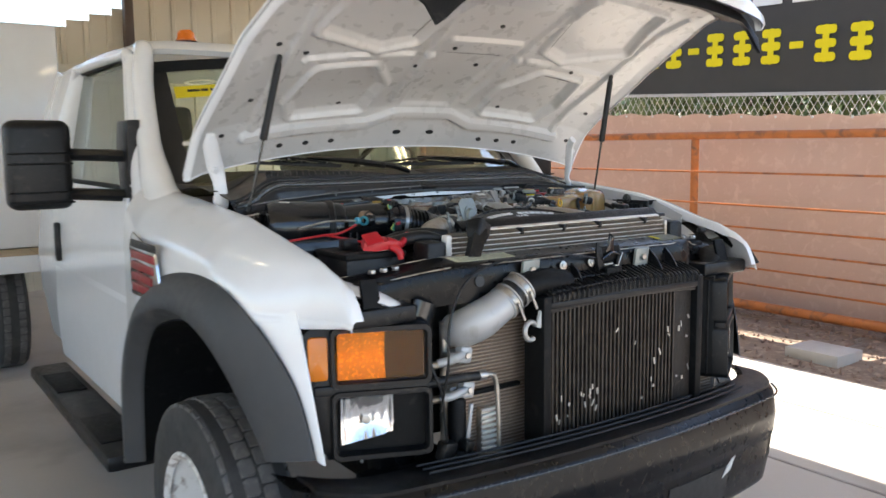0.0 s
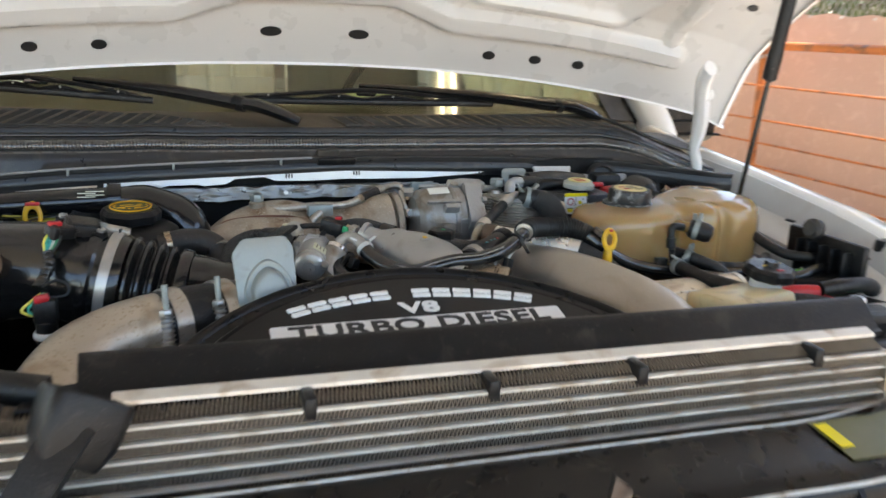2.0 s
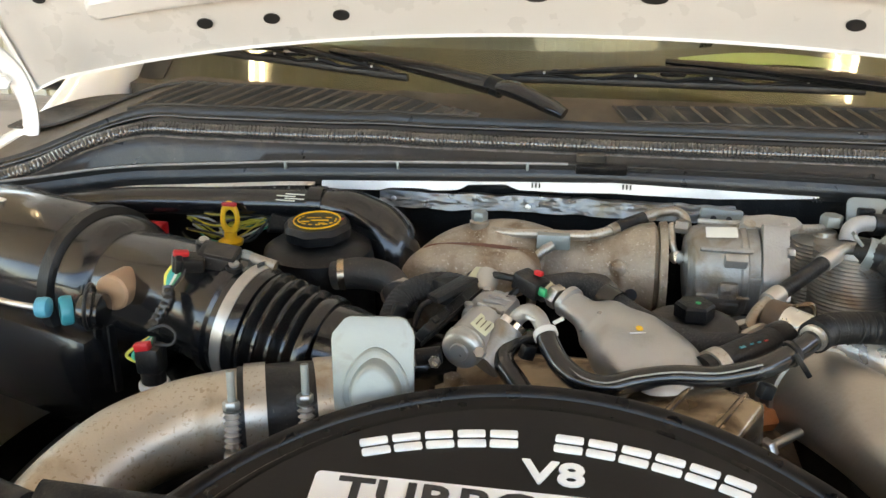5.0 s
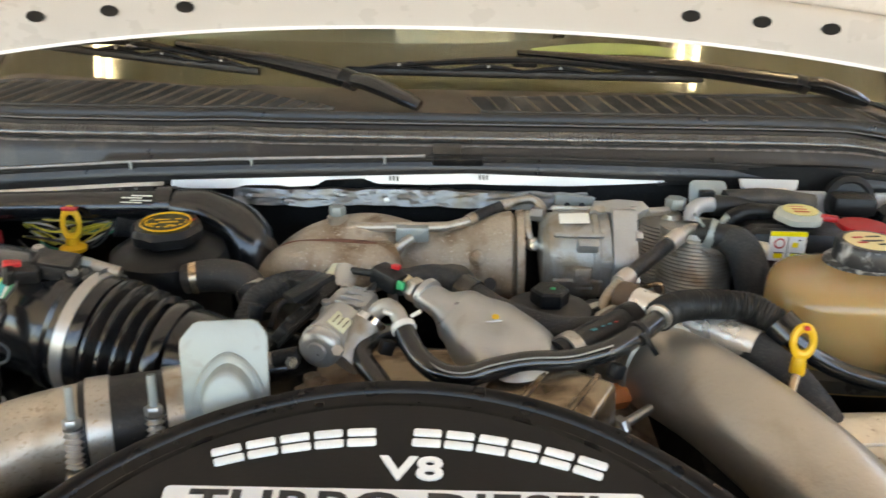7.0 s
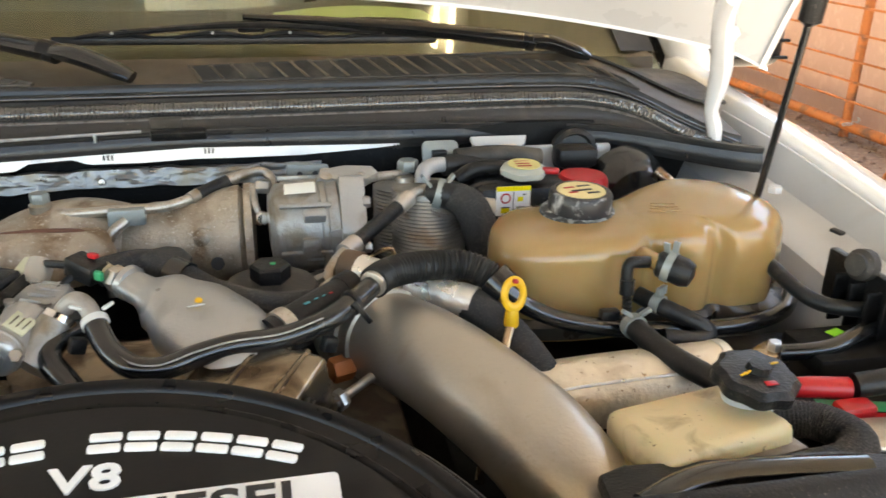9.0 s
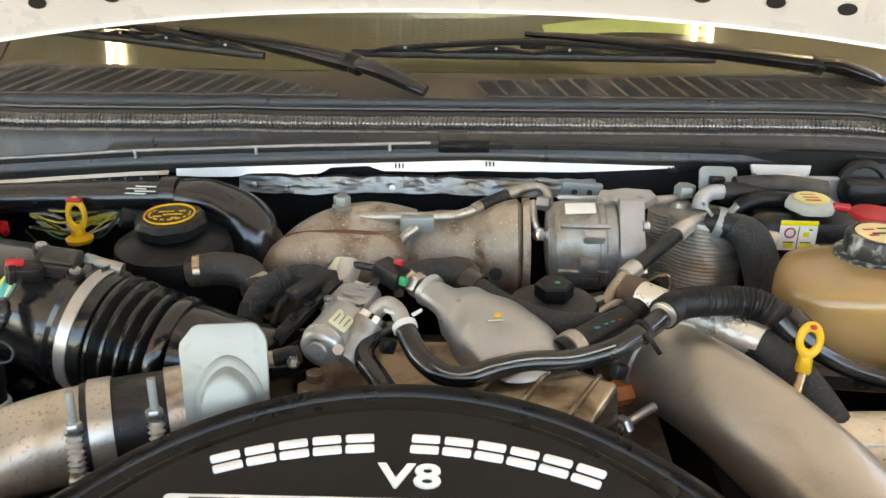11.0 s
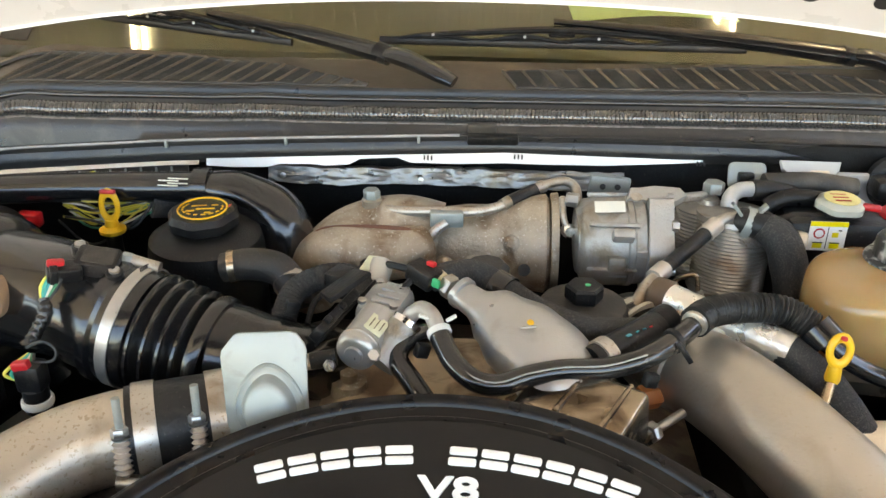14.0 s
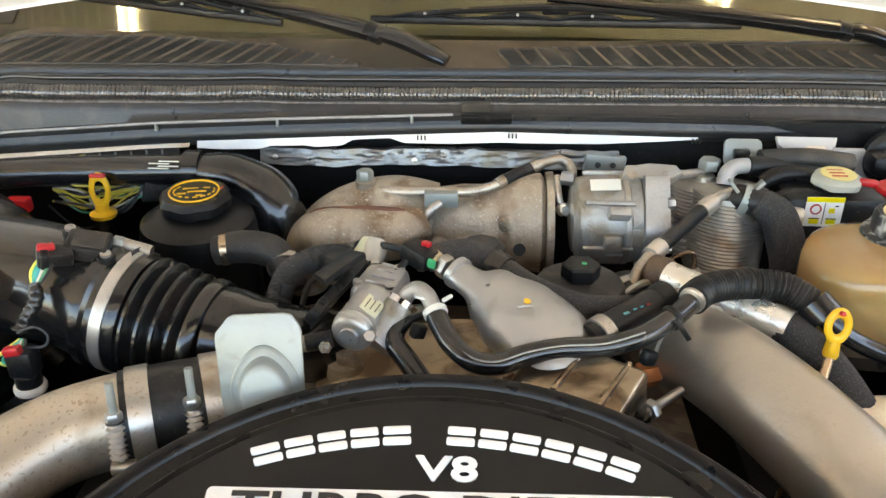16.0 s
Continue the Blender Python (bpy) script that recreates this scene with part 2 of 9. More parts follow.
LEAF = mat("tree_leaves", (0.12, 0.17, 0.06), 0.6, var=0.4, scale=3, bump=0.1)
BARK = mat("bark", (0.16, 0.12, 0.09), 0.9, var=0.3, bump=0.6, bscale=40)
DASH = mat("tan_dashboard", (0.10, 0.082, 0.062), 0.6, var=0.1, bump=0.3, bscale=300)
SEAT = mat("grey_seat_vinyl", (0.22, 0.20, 0.18), 0.6, var=0.1, bump=0.1)
GREENPAPER = mat("pale_green_paper", (0.62, 0.74, 0.36), 0.6, var=0.04, bump=0.02)
BADGERED = mat("dark_red_badge", (0.28, 0.03, 0.03), 0.35, var=0.15)

CASTGREY = mat("grey_casting", (0.42, 0.415, 0.40), 0.40, 0.6, var=0.15, scale=30, bump=0.4, bscale=300, dirt=(0.30, 0.27, 0.22), dirt_at=0.62, dscale=35)

# ---------------------------------------------------------------- builders
def thing(name, at, label="", category="", group="", kind=""):
    e = new(name)
    e.location = at
    e.empty_display_size = 0.05
    return tagged(e, label, category, group, kind)


def origin_of(ob):
    v = Vector((0, 0, 0))
    while ob:
        v, ob = v + ob.location, ob.parent
    return v


def finish(name, bm, material, smooth=38):
    bmesh.ops.recalc_face_normals(bm, faces=bm.faces)
    me = bpy.data.meshes.new(name)
    for f in bm.faces:
        f.smooth = smooth > 0
    bm.to_mesh(me)
    bm.free()
    me.materials.append(material)
    if smooth:
        me.set_sharp_from_angle(angle=radians(smooth))
    return me


def part(name, bm, material, parent, label="", smooth=38):
    """Links a bmesh, given in world coordinates, as one mesh under a thing or a part."""
    o = origin_of(parent)
    bmesh.ops.translate(bm, verts=bm.verts, vec=-o)
    ob = new(name, finish(name, bm, material, smooth))
    ob.parent = parent
    return tagged(ob, label)


def solo(name, bm, material, label, category="", group="", kind="", smooth=38, at=None):
    """A thing, or piece of the setting, of one mesh, its origin at its base."""
    vs = [v.co for v in bm.verts]
    at = Vector(at) if at else Vector((sum(v.x for v in vs) / len(vs), sum(v.y for v in vs) / len(vs), min(v.z for v in vs)))
    bmesh.ops.translate(bm, verts=bm.verts, vec=-at)
    ob = new(name, finish(name, bm, material, smooth))
    ob.location = at
    return tagged(ob, label, category, group, kind)


def B():
    return bmesh.new()


def box(bm, c, s, bev=0.0, rot=(0, 0, 0), seg=2):
    m = pose(*c, *rot) @ Matrix.Diagonal((*s, 1))
    r = bmesh.ops.create_cube(bm, size=1, matrix=m)
    if bev:
        es = list({e for v in r["verts"] for e in v.link_edges})
        bmesh.ops.bevel(bm, geom=es, offset=bev, segments=seg, affect="EDGES", profile=0.5)
    return bm


def frames(pts):
    out, up = [], None
    for i, p in enumerate(pts):
        t = (pts[min(i + 1, len(pts) - 1)] - pts[max(i - 1, 0)]).normalized()
        if up is None:
            up = Vector((0, 0, 1)) if abs(t.z) < 0.9 else Vector((0, 1, 0))
        up = (up - t * up.dot(t)).normalized()
        out.append((p, up, t.cross(up)))
    return out


def curve(pts, n=8):
    """Points along a smooth curve through pts, with the fraction of control points passed."""
    pts = [Vector(p) for p in pts]
    if len(pts) == 2:
        return [(pts[0].lerp(pts[1], i / n), i / n) for i in range(n + 1)]
    out = []
    for i in range(len(pts) - 1):
        a, b, c, d = pts[max(i - 1, 0)], pts[i], pts[i + 1], pts[min(i + 2, len(pts) - 1)]
        for j in range(n + (i == len(pts) - 2)):
            t = j / n
            out.append((0.5 * (2 * b + (c - a) * t + (2 * a - 5 * b + 4 * c - d) * t * t + (3 * b - a - 3 * c + d) * t ** 3), i + t))
    return out


def sweep(bm, pts, r, seg=14, n=8, cap=True, ribs=0.0, pitch=0.006, flat=1.0):
    """A tube along a smooth curve; r is one radius or one for each control point; ribs: depth of rings along it."""
    cs = curve(pts, n)
    if ribs:
        length = sum((cs[i + 1][0] - cs[i][0]).length for i in range(len(cs) - 1))
        cs = curve(pts, max(n, int(length / pitch * 4 / max(1, len(pts) - 1))))
    ring, run, last = [], 0.0, None
    for (p, u, w), (_, k) in zip(frames([c[0] for c in cs]), cs):
        run += (p - last).length if last else 0
        last = p
        if isinstance(r, (list, tuple)):
            i = min(int(k), len(r) - 2)
            f = k - i
            f = f * f * (3 - 2 * f)
            rad = r[i] * (1 - f) + r[i + 1] * f
        else:
            rad = r
        if ribs:
            rad += ribs * (0.5 + 0.5 * math.cos(2 * math.pi * run / pitch)) - ribs * 0.5
        ring.append([bm.verts.new(p + (u * math.sin(a) * flat + w * math.cos(a)) * rad) for a in (2 * math.pi * i / seg for i in range(seg))])
    for a, b in zip(ring, ring[1:]):
        for i in range(seg):
            bm.faces.new((a[i], a[(i + 1) % seg], b[(i + 1) % seg], b[i]))
    if cap:
        bm.faces.new(ring[0][::-1])
        bm.faces.new(ring[-1])
    return bm


def lathe(bm, prof, at, axis=(0, 0, 1), seg=28, lobes=0, lobe=0.0, cap=True):
    """Turns (radius, height) pairs round an axis through at."""
    q = Vector(axis).to_track_quat("Z", "Y").to_matrix()
    at = Vector(at)
    ring = []
    for r, h in prof:
        if r < 1e-5:
            ring.append([bm.verts.new(at + q @ Vector((0, 0, h)))])
        else:
            ring.append([bm.verts.new(at + q @ Vector((r * (1 + lobe * math.cos(lobes * a)) * math.cos(a), r * (1 + lobe * math.cos(lobes * a)) * math.sin(a), h)))
                         for a in (2 * math.pi * i / seg for i in range(seg))])
    for a, b in zip(ring, ring[1:]):
        for i in range(seg):
            j = (i + 1) % seg
            vs = [a[i], a[j], b[j], b[i]] if len(a) > 1 and len(b) > 1 else ([a[0], b[j], b[i]] if len(a) == 1 else [a[i], a[j], b[0]])
            bm.faces.new(vs)
    for e in (ring[0], ring[-1]):
        if cap and len(e) > 1:
            bm.faces.new(e)
    return bm


def ring_tube(bm, at, axis, R, r, seg=36, sides=10, squash=1.0):
    """A closed round ring of tube radius r."""
    q = Vector(axis).to_track_quat("Z", "Y").to_matrix()
    at = Vector(at)
    rows = [[bm.verts.new(at + q @ Vector(((R + r * math.cos(b)) * math.cos(a), squash * (R + r * math.cos(b)) * math.sin(a), r * math.sin(b)))) for b in (2 * math.pi * j / sides for j in range(sides))] for a in (2 * math.pi * i / seg for i in range(seg))]
    for i in range(seg):
        for j in range(sides):
            bm.faces.new((rows[i][j], rows[(i + 1) % seg][j], rows[(i + 1) % seg][(j + 1) % sides], rows[i][(j + 1) % sides]))
    return bm


def hexnut(bm, at, r, h, axis=(0, 0, 1)):
    return lathe(bm, [(r * 0.92, 0), (r, h * 0.1), (r, h * 0.85), (r * 0.88, h)], at, axis, 6)


def prism(bm, outline, h, m, bev=0.0, seg=2):
    """An outline in the plane of m, drawn out by h along its z."""
    lo = [bm.verts.new(m @ Vector((x, y, 0))) for x, y in outline]
    hi = [bm.verts.new(m @ Vector((x, y, h))) for x, y in outline]
    n = len(outline)
    bm.faces.new(lo[::-1])
    top = bm.faces.new(hi)
    for i in range(n):
        bm.faces.new((lo[i], lo[(i + 1) % n], hi[(i + 1) % n], hi[i]))
    if bev:
        bmesh.ops.bevel(bm, geom=list(top.edges), offset=bev, segments=seg, affect="EDGES", profile=0.5)
    return bm


def sheet(bm, fn, nu, nv, thick=0.0, way=None):
    """A surface fn(u, v) -> point for u, v in 0..1; thick: a second skin at that distance, joined at the rim."""
    g = [[Vector(fn(i / nu, j / nv)) for j in range(nv + 1)] for i in range(nu + 1)]
    vs = [[bm.verts.new(p) for p in row] for row in g]
    for i in range(nu):
        for j in range(nv):
            bm.faces.new((vs[i][j], vs[i + 1][j], vs[i + 1][j + 1], vs[i][j + 1]))
    if thick:
        bk = []
        for i in range(nu + 1):
            row = []
            for j in range(nv + 1):
                a = g[min(i + 1, nu)][j] - g[max(i - 1, 0)][j]
                b = g[i][min(j + 1, nv)] - g[i][max(j - 1, 0)]
                nrm = Vector(way) if way else a.cross(b).normalized()
                row.append(bm.verts.new(g[i][j] - nrm * thick))
            bk.append(row)
        for i in range(nu):
            for j in range(nv):
                bm.faces.new((bk[i][j], bk[i][j + 1], bk[i + 1][j + 1], bk[i + 1][j]))
        for i in range(nu):
            bm.faces.new((vs[i][0], bk[i][0], bk[i + 1][0], vs[i + 1][0]))
            bm.faces.new((vs[i][nv], vs[i + 1][nv], bk[i + 1][nv], bk[i][nv]))
        for j in range(nv):
            bm.faces.new((vs[0][j], vs[0][j + 1], bk[0][j + 1], bk[0][j]))
            bm.faces.new((vs[nu][j], bk[nu][j], bk[nu][j + 1], vs[nu][j + 1]))
    return bm


def rrect(w, h, r, n=5):
    out = []
    for cx, cy, a0 in ((w / 2 - r, h / 2 - r, 0), (-w / 2 + r, h / 2 - r, 90), (-w / 2 + r, -h / 2 + r, 180), (w / 2 - r, -h / 2 + r, 270)):
        for i in range(n + 1):
            a = radians(a0 + 90 * i / n)
            out.append((cx + r * math.cos(a), cy + r * math.sin(a)))
    return out


def basis(at, xdir, zdir):
    """A frame at a point with the given x and (roughly) z directions."""
    x = Vector(xdir).normalized()
    z = Vector(zdir)
    z = (z - x * z.dot(x)).normalized()
    y = z.cross(x)
    m = Matrix((x, y, z)).transposed().to_4x4()
    m.translation = at
    return m


def interp(t, table):
    """Piecewise smooth lookup in rows of (t, value)."""
    if t <= table[0][0]:
        return table[0][1]
    for (a, x), (b, y) in zip(table, table[1:]):
        if t <= b:
            f = (t - a) / (b - a)
            return x + (y - x) * f
    return table[-1][1]


def letters(text, m, size, depth, material, parent, wide=1.0, space=1.0, name="lettering"):
    """Words in the built-in font as a raised mesh in the frame m, centred."""
    cu = bpy.data.curves.new(name, "FONT")
    cu.body, cu.size, cu.extrude, cu.align_x, cu.align_y, cu.space_character = text, size, depth, "CENTER", "CENTER", space
    cu.offset = size * 0.022
    cu.resolution_u = 3
    ob = bpy.data.objects.new(name, cu)
    scene.collection.objects.link(ob)
    bpy.context.view_layer.update()
    me = bpy.data.meshes.new_from_object(ob.evaluated_get(bpy.context.evaluated_depsgraph_get()))
    bpy.data.objects.remove(ob)
    bm = B()
    bm.from_mesh(me)
    bpy.data.meshes.remove(me)
    bmesh.ops.transform(bm, matrix=m @ Matrix.Diagonal((wide, 1, 1, 1)), verts=bm.verts)
    return part(name, bm, material, parent)

# ---------------------------------------------------------------- the setting
bm = B()
sheet(bm, lambda u, v: (-300 + 600 * u, -300 + 600 * v, -0.03), 2, 2)
solo("ground", bm, DIRT, "brown gravelly soil that reaches the horizon", "ground", kind="structure", smooth=0, at=(0, 0, -0.03))
bm = B()
for i in range(3):
    for j in range(6):
        box(bm, (-8.1 + 3.3 * i, -8.0 + 3.6 * j, -0.06), (3.29, 3.59, 0.12), 0.006, seg=1)
# the gap near x 2.745 draws a thin shadow line into the slab
for x0, x1 in ((0.155, 1.85), (1.86, 2.74), (2.75, 3.5)):
    box(bm, ((x0 + x1) / 2, 1.0, -0.06), (x1 - x0 - 0.008, 21.6, 0.12), 0.006, seg=1)
solo("pavement", bm, CONCRETE, "pale concrete slab with saw-cut joints, one gap drawn as a shadow line, and faint stains", "concrete slab", kind="structure", at=(0, 0, -0.12))

rng = random.Random(3)
bm = B()
for i in range(5200):
    x, y = 3.52 + 1.75 * rng.random(), -1.0 + 13.0 * rng.random() ** 1.2
    s = 0.008 + 0.022 * rng.random() ** 2
    m = pose(x, y, -0.03 + s * 0.4 + 0.05 * max(0, min(1, (x - 3.6) / 1.2)), rng.random() * 360, rng.random() * 360, rng.random() * 360) @ Matrix.Diagonal((s * (1 + rng.random()), s, s * 0.7, 1))
    vs = [bm.verts.new(m @ Vector(p)) for p in ((1, 0, 0), (-0.6, 0.9, 0), (-0.5, -0.8, 0.1), (0.1, 0.1, 0.9), (0, 0, -0.8))]
    for f in ((0, 1, 3), (1, 2, 3), (2, 0, 3), (1, 0, 4), (2, 1, 4), (0, 2, 4)):
        bm.faces.new([vs[k] for k in f])
solo("gravel", bm, CHIP, "strip of loose brown gravel beside the slab", "gravel", kind="stuff", smooth=0)
bm = B()
sheet(bm, lambda u, v: (3.5 + 1.9 * u, -6 + 24 * v, -0.028 + 0.05 * min(1, u * 1.6) + 0.012 * noise.noise(Vector((u * 9, v * 60, 0)))), 14, 120)
solo("gravel_bed", bm, DIRT, "low uneven bank of gravelly soil under the pipe fence", "ground", kind="structure")
bm = B()
box(bm, (3.95, 1.62, 0.02), (0.34, 0.42, 0.10), 0.012)
solo("concrete_block", bm, mat("pale_block", (0.52, 0.48, 0.43), 0.85, var=0.1, bump=0.4), "pale concrete marker block lying on the gravel", "block")

# pipe fence
fence = thing("pipe_fence", (4.7, 3.5, 0.0), "orange-rusted steel pipe fence with thin horizontal rods", "fence")
part("top_pipe", sweep(B(), [(4.7, -4.0, 1.64), (4.7, 14.0, 1.68)], 0.036, n=20), RUST, fence)
part("bottom_pipe", sweep(B(), [(4.7, -4.0, 0.13), (4.7, 14.0, 0.13)], 0.042, n=20), RUST, fence)
for z in (1.32, 1.03, 0.83, 0.63, 0.47, 0.32):
    part("rod", sweep(B(), [(4.69, -4.0, z - 0.01), (4.69, 14.0, z + 0.012)], 0.0095, seg=8, n=20), RUST, fence)
for y in (-3.45, -1.15, 1.15, 3.45, 5.82, 8.1, 10.4, 12.7):
    part("post", sweep(B(), [(4.73, y, 0.0), (4.73, y, 1.64)], 0.038), RUST, fence)
for y in (4.75, 7.0, 9.2):
    bm = B()
    prism(bm, [(-0.16, 0), (0.16, 0), (0.03, 0.11), (-0.03, 0.11)], 0.012, basis((4.55, y, 0.0), (0, 1, 0), (1, 0, 0)))
    sweep(bm, [(4.3, y, 0.03), (4.7, y, 0.05)], 0.03)
    part("foot", bm, RUST, fence, "triangular welded foot")
for y0, z0 in ((5.82, 1.50), (5.72, 0.10)):
    chain = thing("chain", (4.70, y0, z0), "pale chain wound round the fence post", "chain")
    for k in range(9):
        a = k * 0.75
        part("link", ring_tube(B(), (4.70 + 0.052 * math.cos(a), y0 + 0.052 * math.sin(a), z0 + 0.012 * k), (math.cos(a), math.sin(a), 0.6 * (-1) ** k), 0.020, 0.005, 16, 6, 0.6), GALV, chain)


# screened chain-link fence behind it
scr = thing("screen_fence", (5.1, 3.0, 0.0), "chain-link fence covered with tan privacy cloth", "fence")
def scr_top(y):
    return 1.80 + 0.035 * (y - 1.8)
bm = B()
sheet(bm, lambda u, v: (5.08 + 0.012 * noise.noise(Vector((u * 30, v * 5, 0))) + 0.02 * noise.noise(Vector((u * 5, v * 2, 3))), -4 + 18 * u, v * (min(2.2, scr_top(-4 + 18 * u)) + 0.012 * math.cos(u * 250))), 400, 26)
part("cloth", bm, SCREEN, scr, "tan woven cloth, slightly rippled")
bm = B()
for k in range(110):
    y = -2 + k * 0.075
    for s in (1, -1):
        z0 = scr_top(y) - 0.05
        sweep(bm, [(5.13 + 0.002 * s, y, z0), (5.13 + 0.002 * s, y + s * 0.225, z0 + 0.36)], 0.0034, seg=4, n=1)
part("wire_mesh", bm, GALV, scr, "galvanised diamond wire mesh")
for y in (0.6, 2.75, 4.6, 7.0, 9.4):
    part("fence_post", sweep(B(), [(5.16, y, 0), (5.16, y, 1.75)], 0.028, seg=10), GALV, scr)
for k in range(24):
    y = -1.5 + 0.36 * k
    part("cable_tie", lathe(B(), [(0.004, 0), (0.011, 0.002), (0.011, 0.012), (0.004, 0.014)], (5.055, y, scr_top(y) - 0.02), (-1, 0, 0), 8), WHITEPL, scr)

ban = thing("banner", (5.0, 3.0, 2.0), "charcoal vinyl banner with yellow bars, hung on the fence", "banner")
def ban_z(y):
    return 1.895 + 0.042 * y
bm = B()
sheet(bm, lambda u, v: (5.0 + 0.01 * noise.noise(Vector((u * 8, v * 3, 1))), -2.5 + 7.6 * u, ban_z(-2.5 + 7.6 * u) + 1.5 * v), 40, 10, 0.004)
part("cloth", bm, BANNER, ban)
for y in (-1.2, 0.6, 2.75, 4.6):
    part("strap", sweep(B(), [(5.0, y, ban_z(y) + 0.3), (5.08, y, ban_z(y) + 0.3), (5.17, y, ban_z(y) + 0.3)], 0.008, seg=6), WHITEPL, ban)
part("hem", box(B(), (4.99, 1.3, ban_z(1.3) + 0.006), (0.006, 7.55, 0.03), 0, (radians(0) + 2.4, 0, 0)), GREYPAINT, ban, "pale lower hem")
for k, y in enumerate((4.50, 4.22, 3.94, 3.70, 3.45, 3.15, 2.85, 2.60, 2.33, 2.02, 1.70, 1.38)):
    dash = k in (3, 7)
    h, w = (0.06, 0.13) if dash else (0.315, 0.19)
    m = basis((4.985, y, ban_z(y) + 0.425), (0, -1, -0.03), (-1, 0, 0))
    bm = B()
    if dash:
        prism(bm, rrect(w, h, 0.006, 2), 0.004, m)
    else:
        for dy in (-0.115, 0, 0.115):
            prism(bm, [(x, q + dy) for x, q in rrect(w, 0.075, 0.03, 3)], 0.004, m)
        prism(bm, rrect(0.06, h, 0.02, 2), 0.0038, m)
    part("bar", bm, BANYEL, ban, "plain yellow bar")
for y in (2.9, 2.5, 2.1):
    part("bar", prism(B(), rrect(0.3, 0.14, 0.01, 2), 0.004, basis((4.985, y, ban_z(y) + 0.86), (0, -1, -0.03), (-1, 0, 0))), LETTER, ban, "plain white bar")

# foliage beyond the fence
rng = random.Random(8)
for tx, ty, th in ((9.5, 6.0, 4.2), (11.0, 10.5, 4.8), (9.0, 2.0, 3.8), (10.5, 14.5, 4.5)):
    tree = thing("tree", (tx, ty, 0), "green leafy tree behind the fence", "tree", "trees behind the fence")
    bm = B()
    sweep(bm, [(tx, ty, -0.05), (tx + 0.1, ty, 1.0), (tx, ty + 0.1, th * 0.6)], [0.13, 0.10, 0.05])
    for k in range(7):
        a = k * 2.4
        sweep(bm, [(tx, ty, th * 0.3 + 0.12 * k), (tx + 0.6 * math.cos(a), ty + 0.6 * math.sin(a), th * 0.45 + 0.12 * k), (tx + 1.2 * math.cos(a), ty + 1.2 * math.sin(a), th * 0.6 + 0.1 * k)], [0.05, 0.035, 0.012], seg=7, n=4)
    part("trunk", bm, BARK, tree)
    bm = B()
    for k in range(6000):
        a, rr, zz = rng.random() * 6.28, rng.random() ** 0.5, rng.gauss(0, 0.5)
        p = Vector((tx + 1.6 * rr * math.cos(a) + rng.gauss(0, 0.2), ty + 1.7 * rr * math.sin(a) + rng.gauss(0, 0.2), th * 0.62 + zz * th * 0.28))
        m = Matrix.Translation(p) @ pose(0, 0, 0, rng.random() * 360, rng.random() * 360, 0) @ Matrix.Diagonal((0.10, 0.055, 1, 1))
        bm.faces.new([bm.verts.new(m @ Vector(q)) for q in ((-1, 0, 0), (0, -1, 0.02), (1, 0, 0), (0, 1, 0.02))])
    part("crown", bm, LEAF, tree, smooth=0)

# canopy over the truck, wall behind it
can = thing("canopy_roof", (-2.5, 1.0, 3.5), "flat sheet-metal canopy roof on steel beams", "canopy", kind="structure")
bm = B()
for k in range(92):
    x0 = -9.0 + k * 0.1365
    prism(bm, [(0, 0), (0.045, 0), (0.06, 0.03), (0.12, 0.03), (0.1365, 0), (0.1365, 0.006), (0.125, 0.036), (0.055, 0.036), (0.04, 0.006), (0, 0.006)], 12.0, basis((x0, 9.0, 3.5), (1, 0, 0), (0, -1, 0)))
part("roof_sheet", bm, CREAMWALL, can, smooth=0)
for y in (-2.8, 0.5, 4.0, 7.5):
    part("beam", box(B(), (-2.75, y, 3.42), (12.4, 0.1, 0.15), 0.004), CREAMWALL, can)
lampm = bpy.data.materials.new("lamp_tube")
lampm.use_nodes = True
lampm.node_tree.nodes["Principled BSDF"].inputs["Emission Color"].default_value = (1.0, 0.80, 0.48, 1)
lampm.node_tree.nodes["Principled BSDF"].inputs["Emission Strength"].default_value = 6.0
for x, y in ((-2.18, 1.84), (1.33, 1.80)):
    lp = thing("ceiling_lamp", (x, y, 3.3), "long fluorescent lamp under the canopy, switched on", "lamp", "canopy lamps")
    part("housing", box(B(), (x, y, 3.33), (0.34, 0.60, 0.05), 0.008), WHITEPL, lp)
    for dy in (-0.2, 0.2):
        part("hanger", sweep(B(), [(x, y + dy, 3.34), (x, y + dy, 3.515)], 0.006, seg=8), BOLT, lp)
    part("tube", sweep(B(), [(x - 0.05, y - 0.26, 3.28), (x - 0.05, y + 0.26, 3.28)], 0.018), lampm, lp)
    part("tube", sweep(B(), [(x + 0.05, y - 0.26, 3.28), (x + 0.05, y + 0.26, 3.28)], 0.018), lampm, lp)

wall = thing("wall_back", (0, 8.6, 0), "cream corrugated sheet-metal wall behind the truck", "wall", kind="structure")
for k in range(60):
    x0 = -9.0 + 0.25 * k
    part("panel_rib", prism(B(), [(0, 0), (0.17, 0), (0.185, -0.03), (0.225, -0.03), (0.24, 0), (0.25, 0), (0.25, 0.02), (0, 0.02)], 3.62 if x0 > 0.8 else max(2.62, 2.94 + 0.33 * (x0 + 0.05)), basis((x0, 8.6, 0), (1, 0, 0), (0, 0, 1))), CREAMWALL, wall, smooth=0)
bm = B()
box(bm, (0.89, 8.45, 1.9), (0.10, 0.12, 3.8), 0.006)
solo("column", bm, DKSTEEL, "dark steel column in front of the sheet-metal wall", "column", kind="structure")
bm = B()
box(bm, (-1.5, 8.48, 2.45), (15, 0.08, 0.16), 0.006)
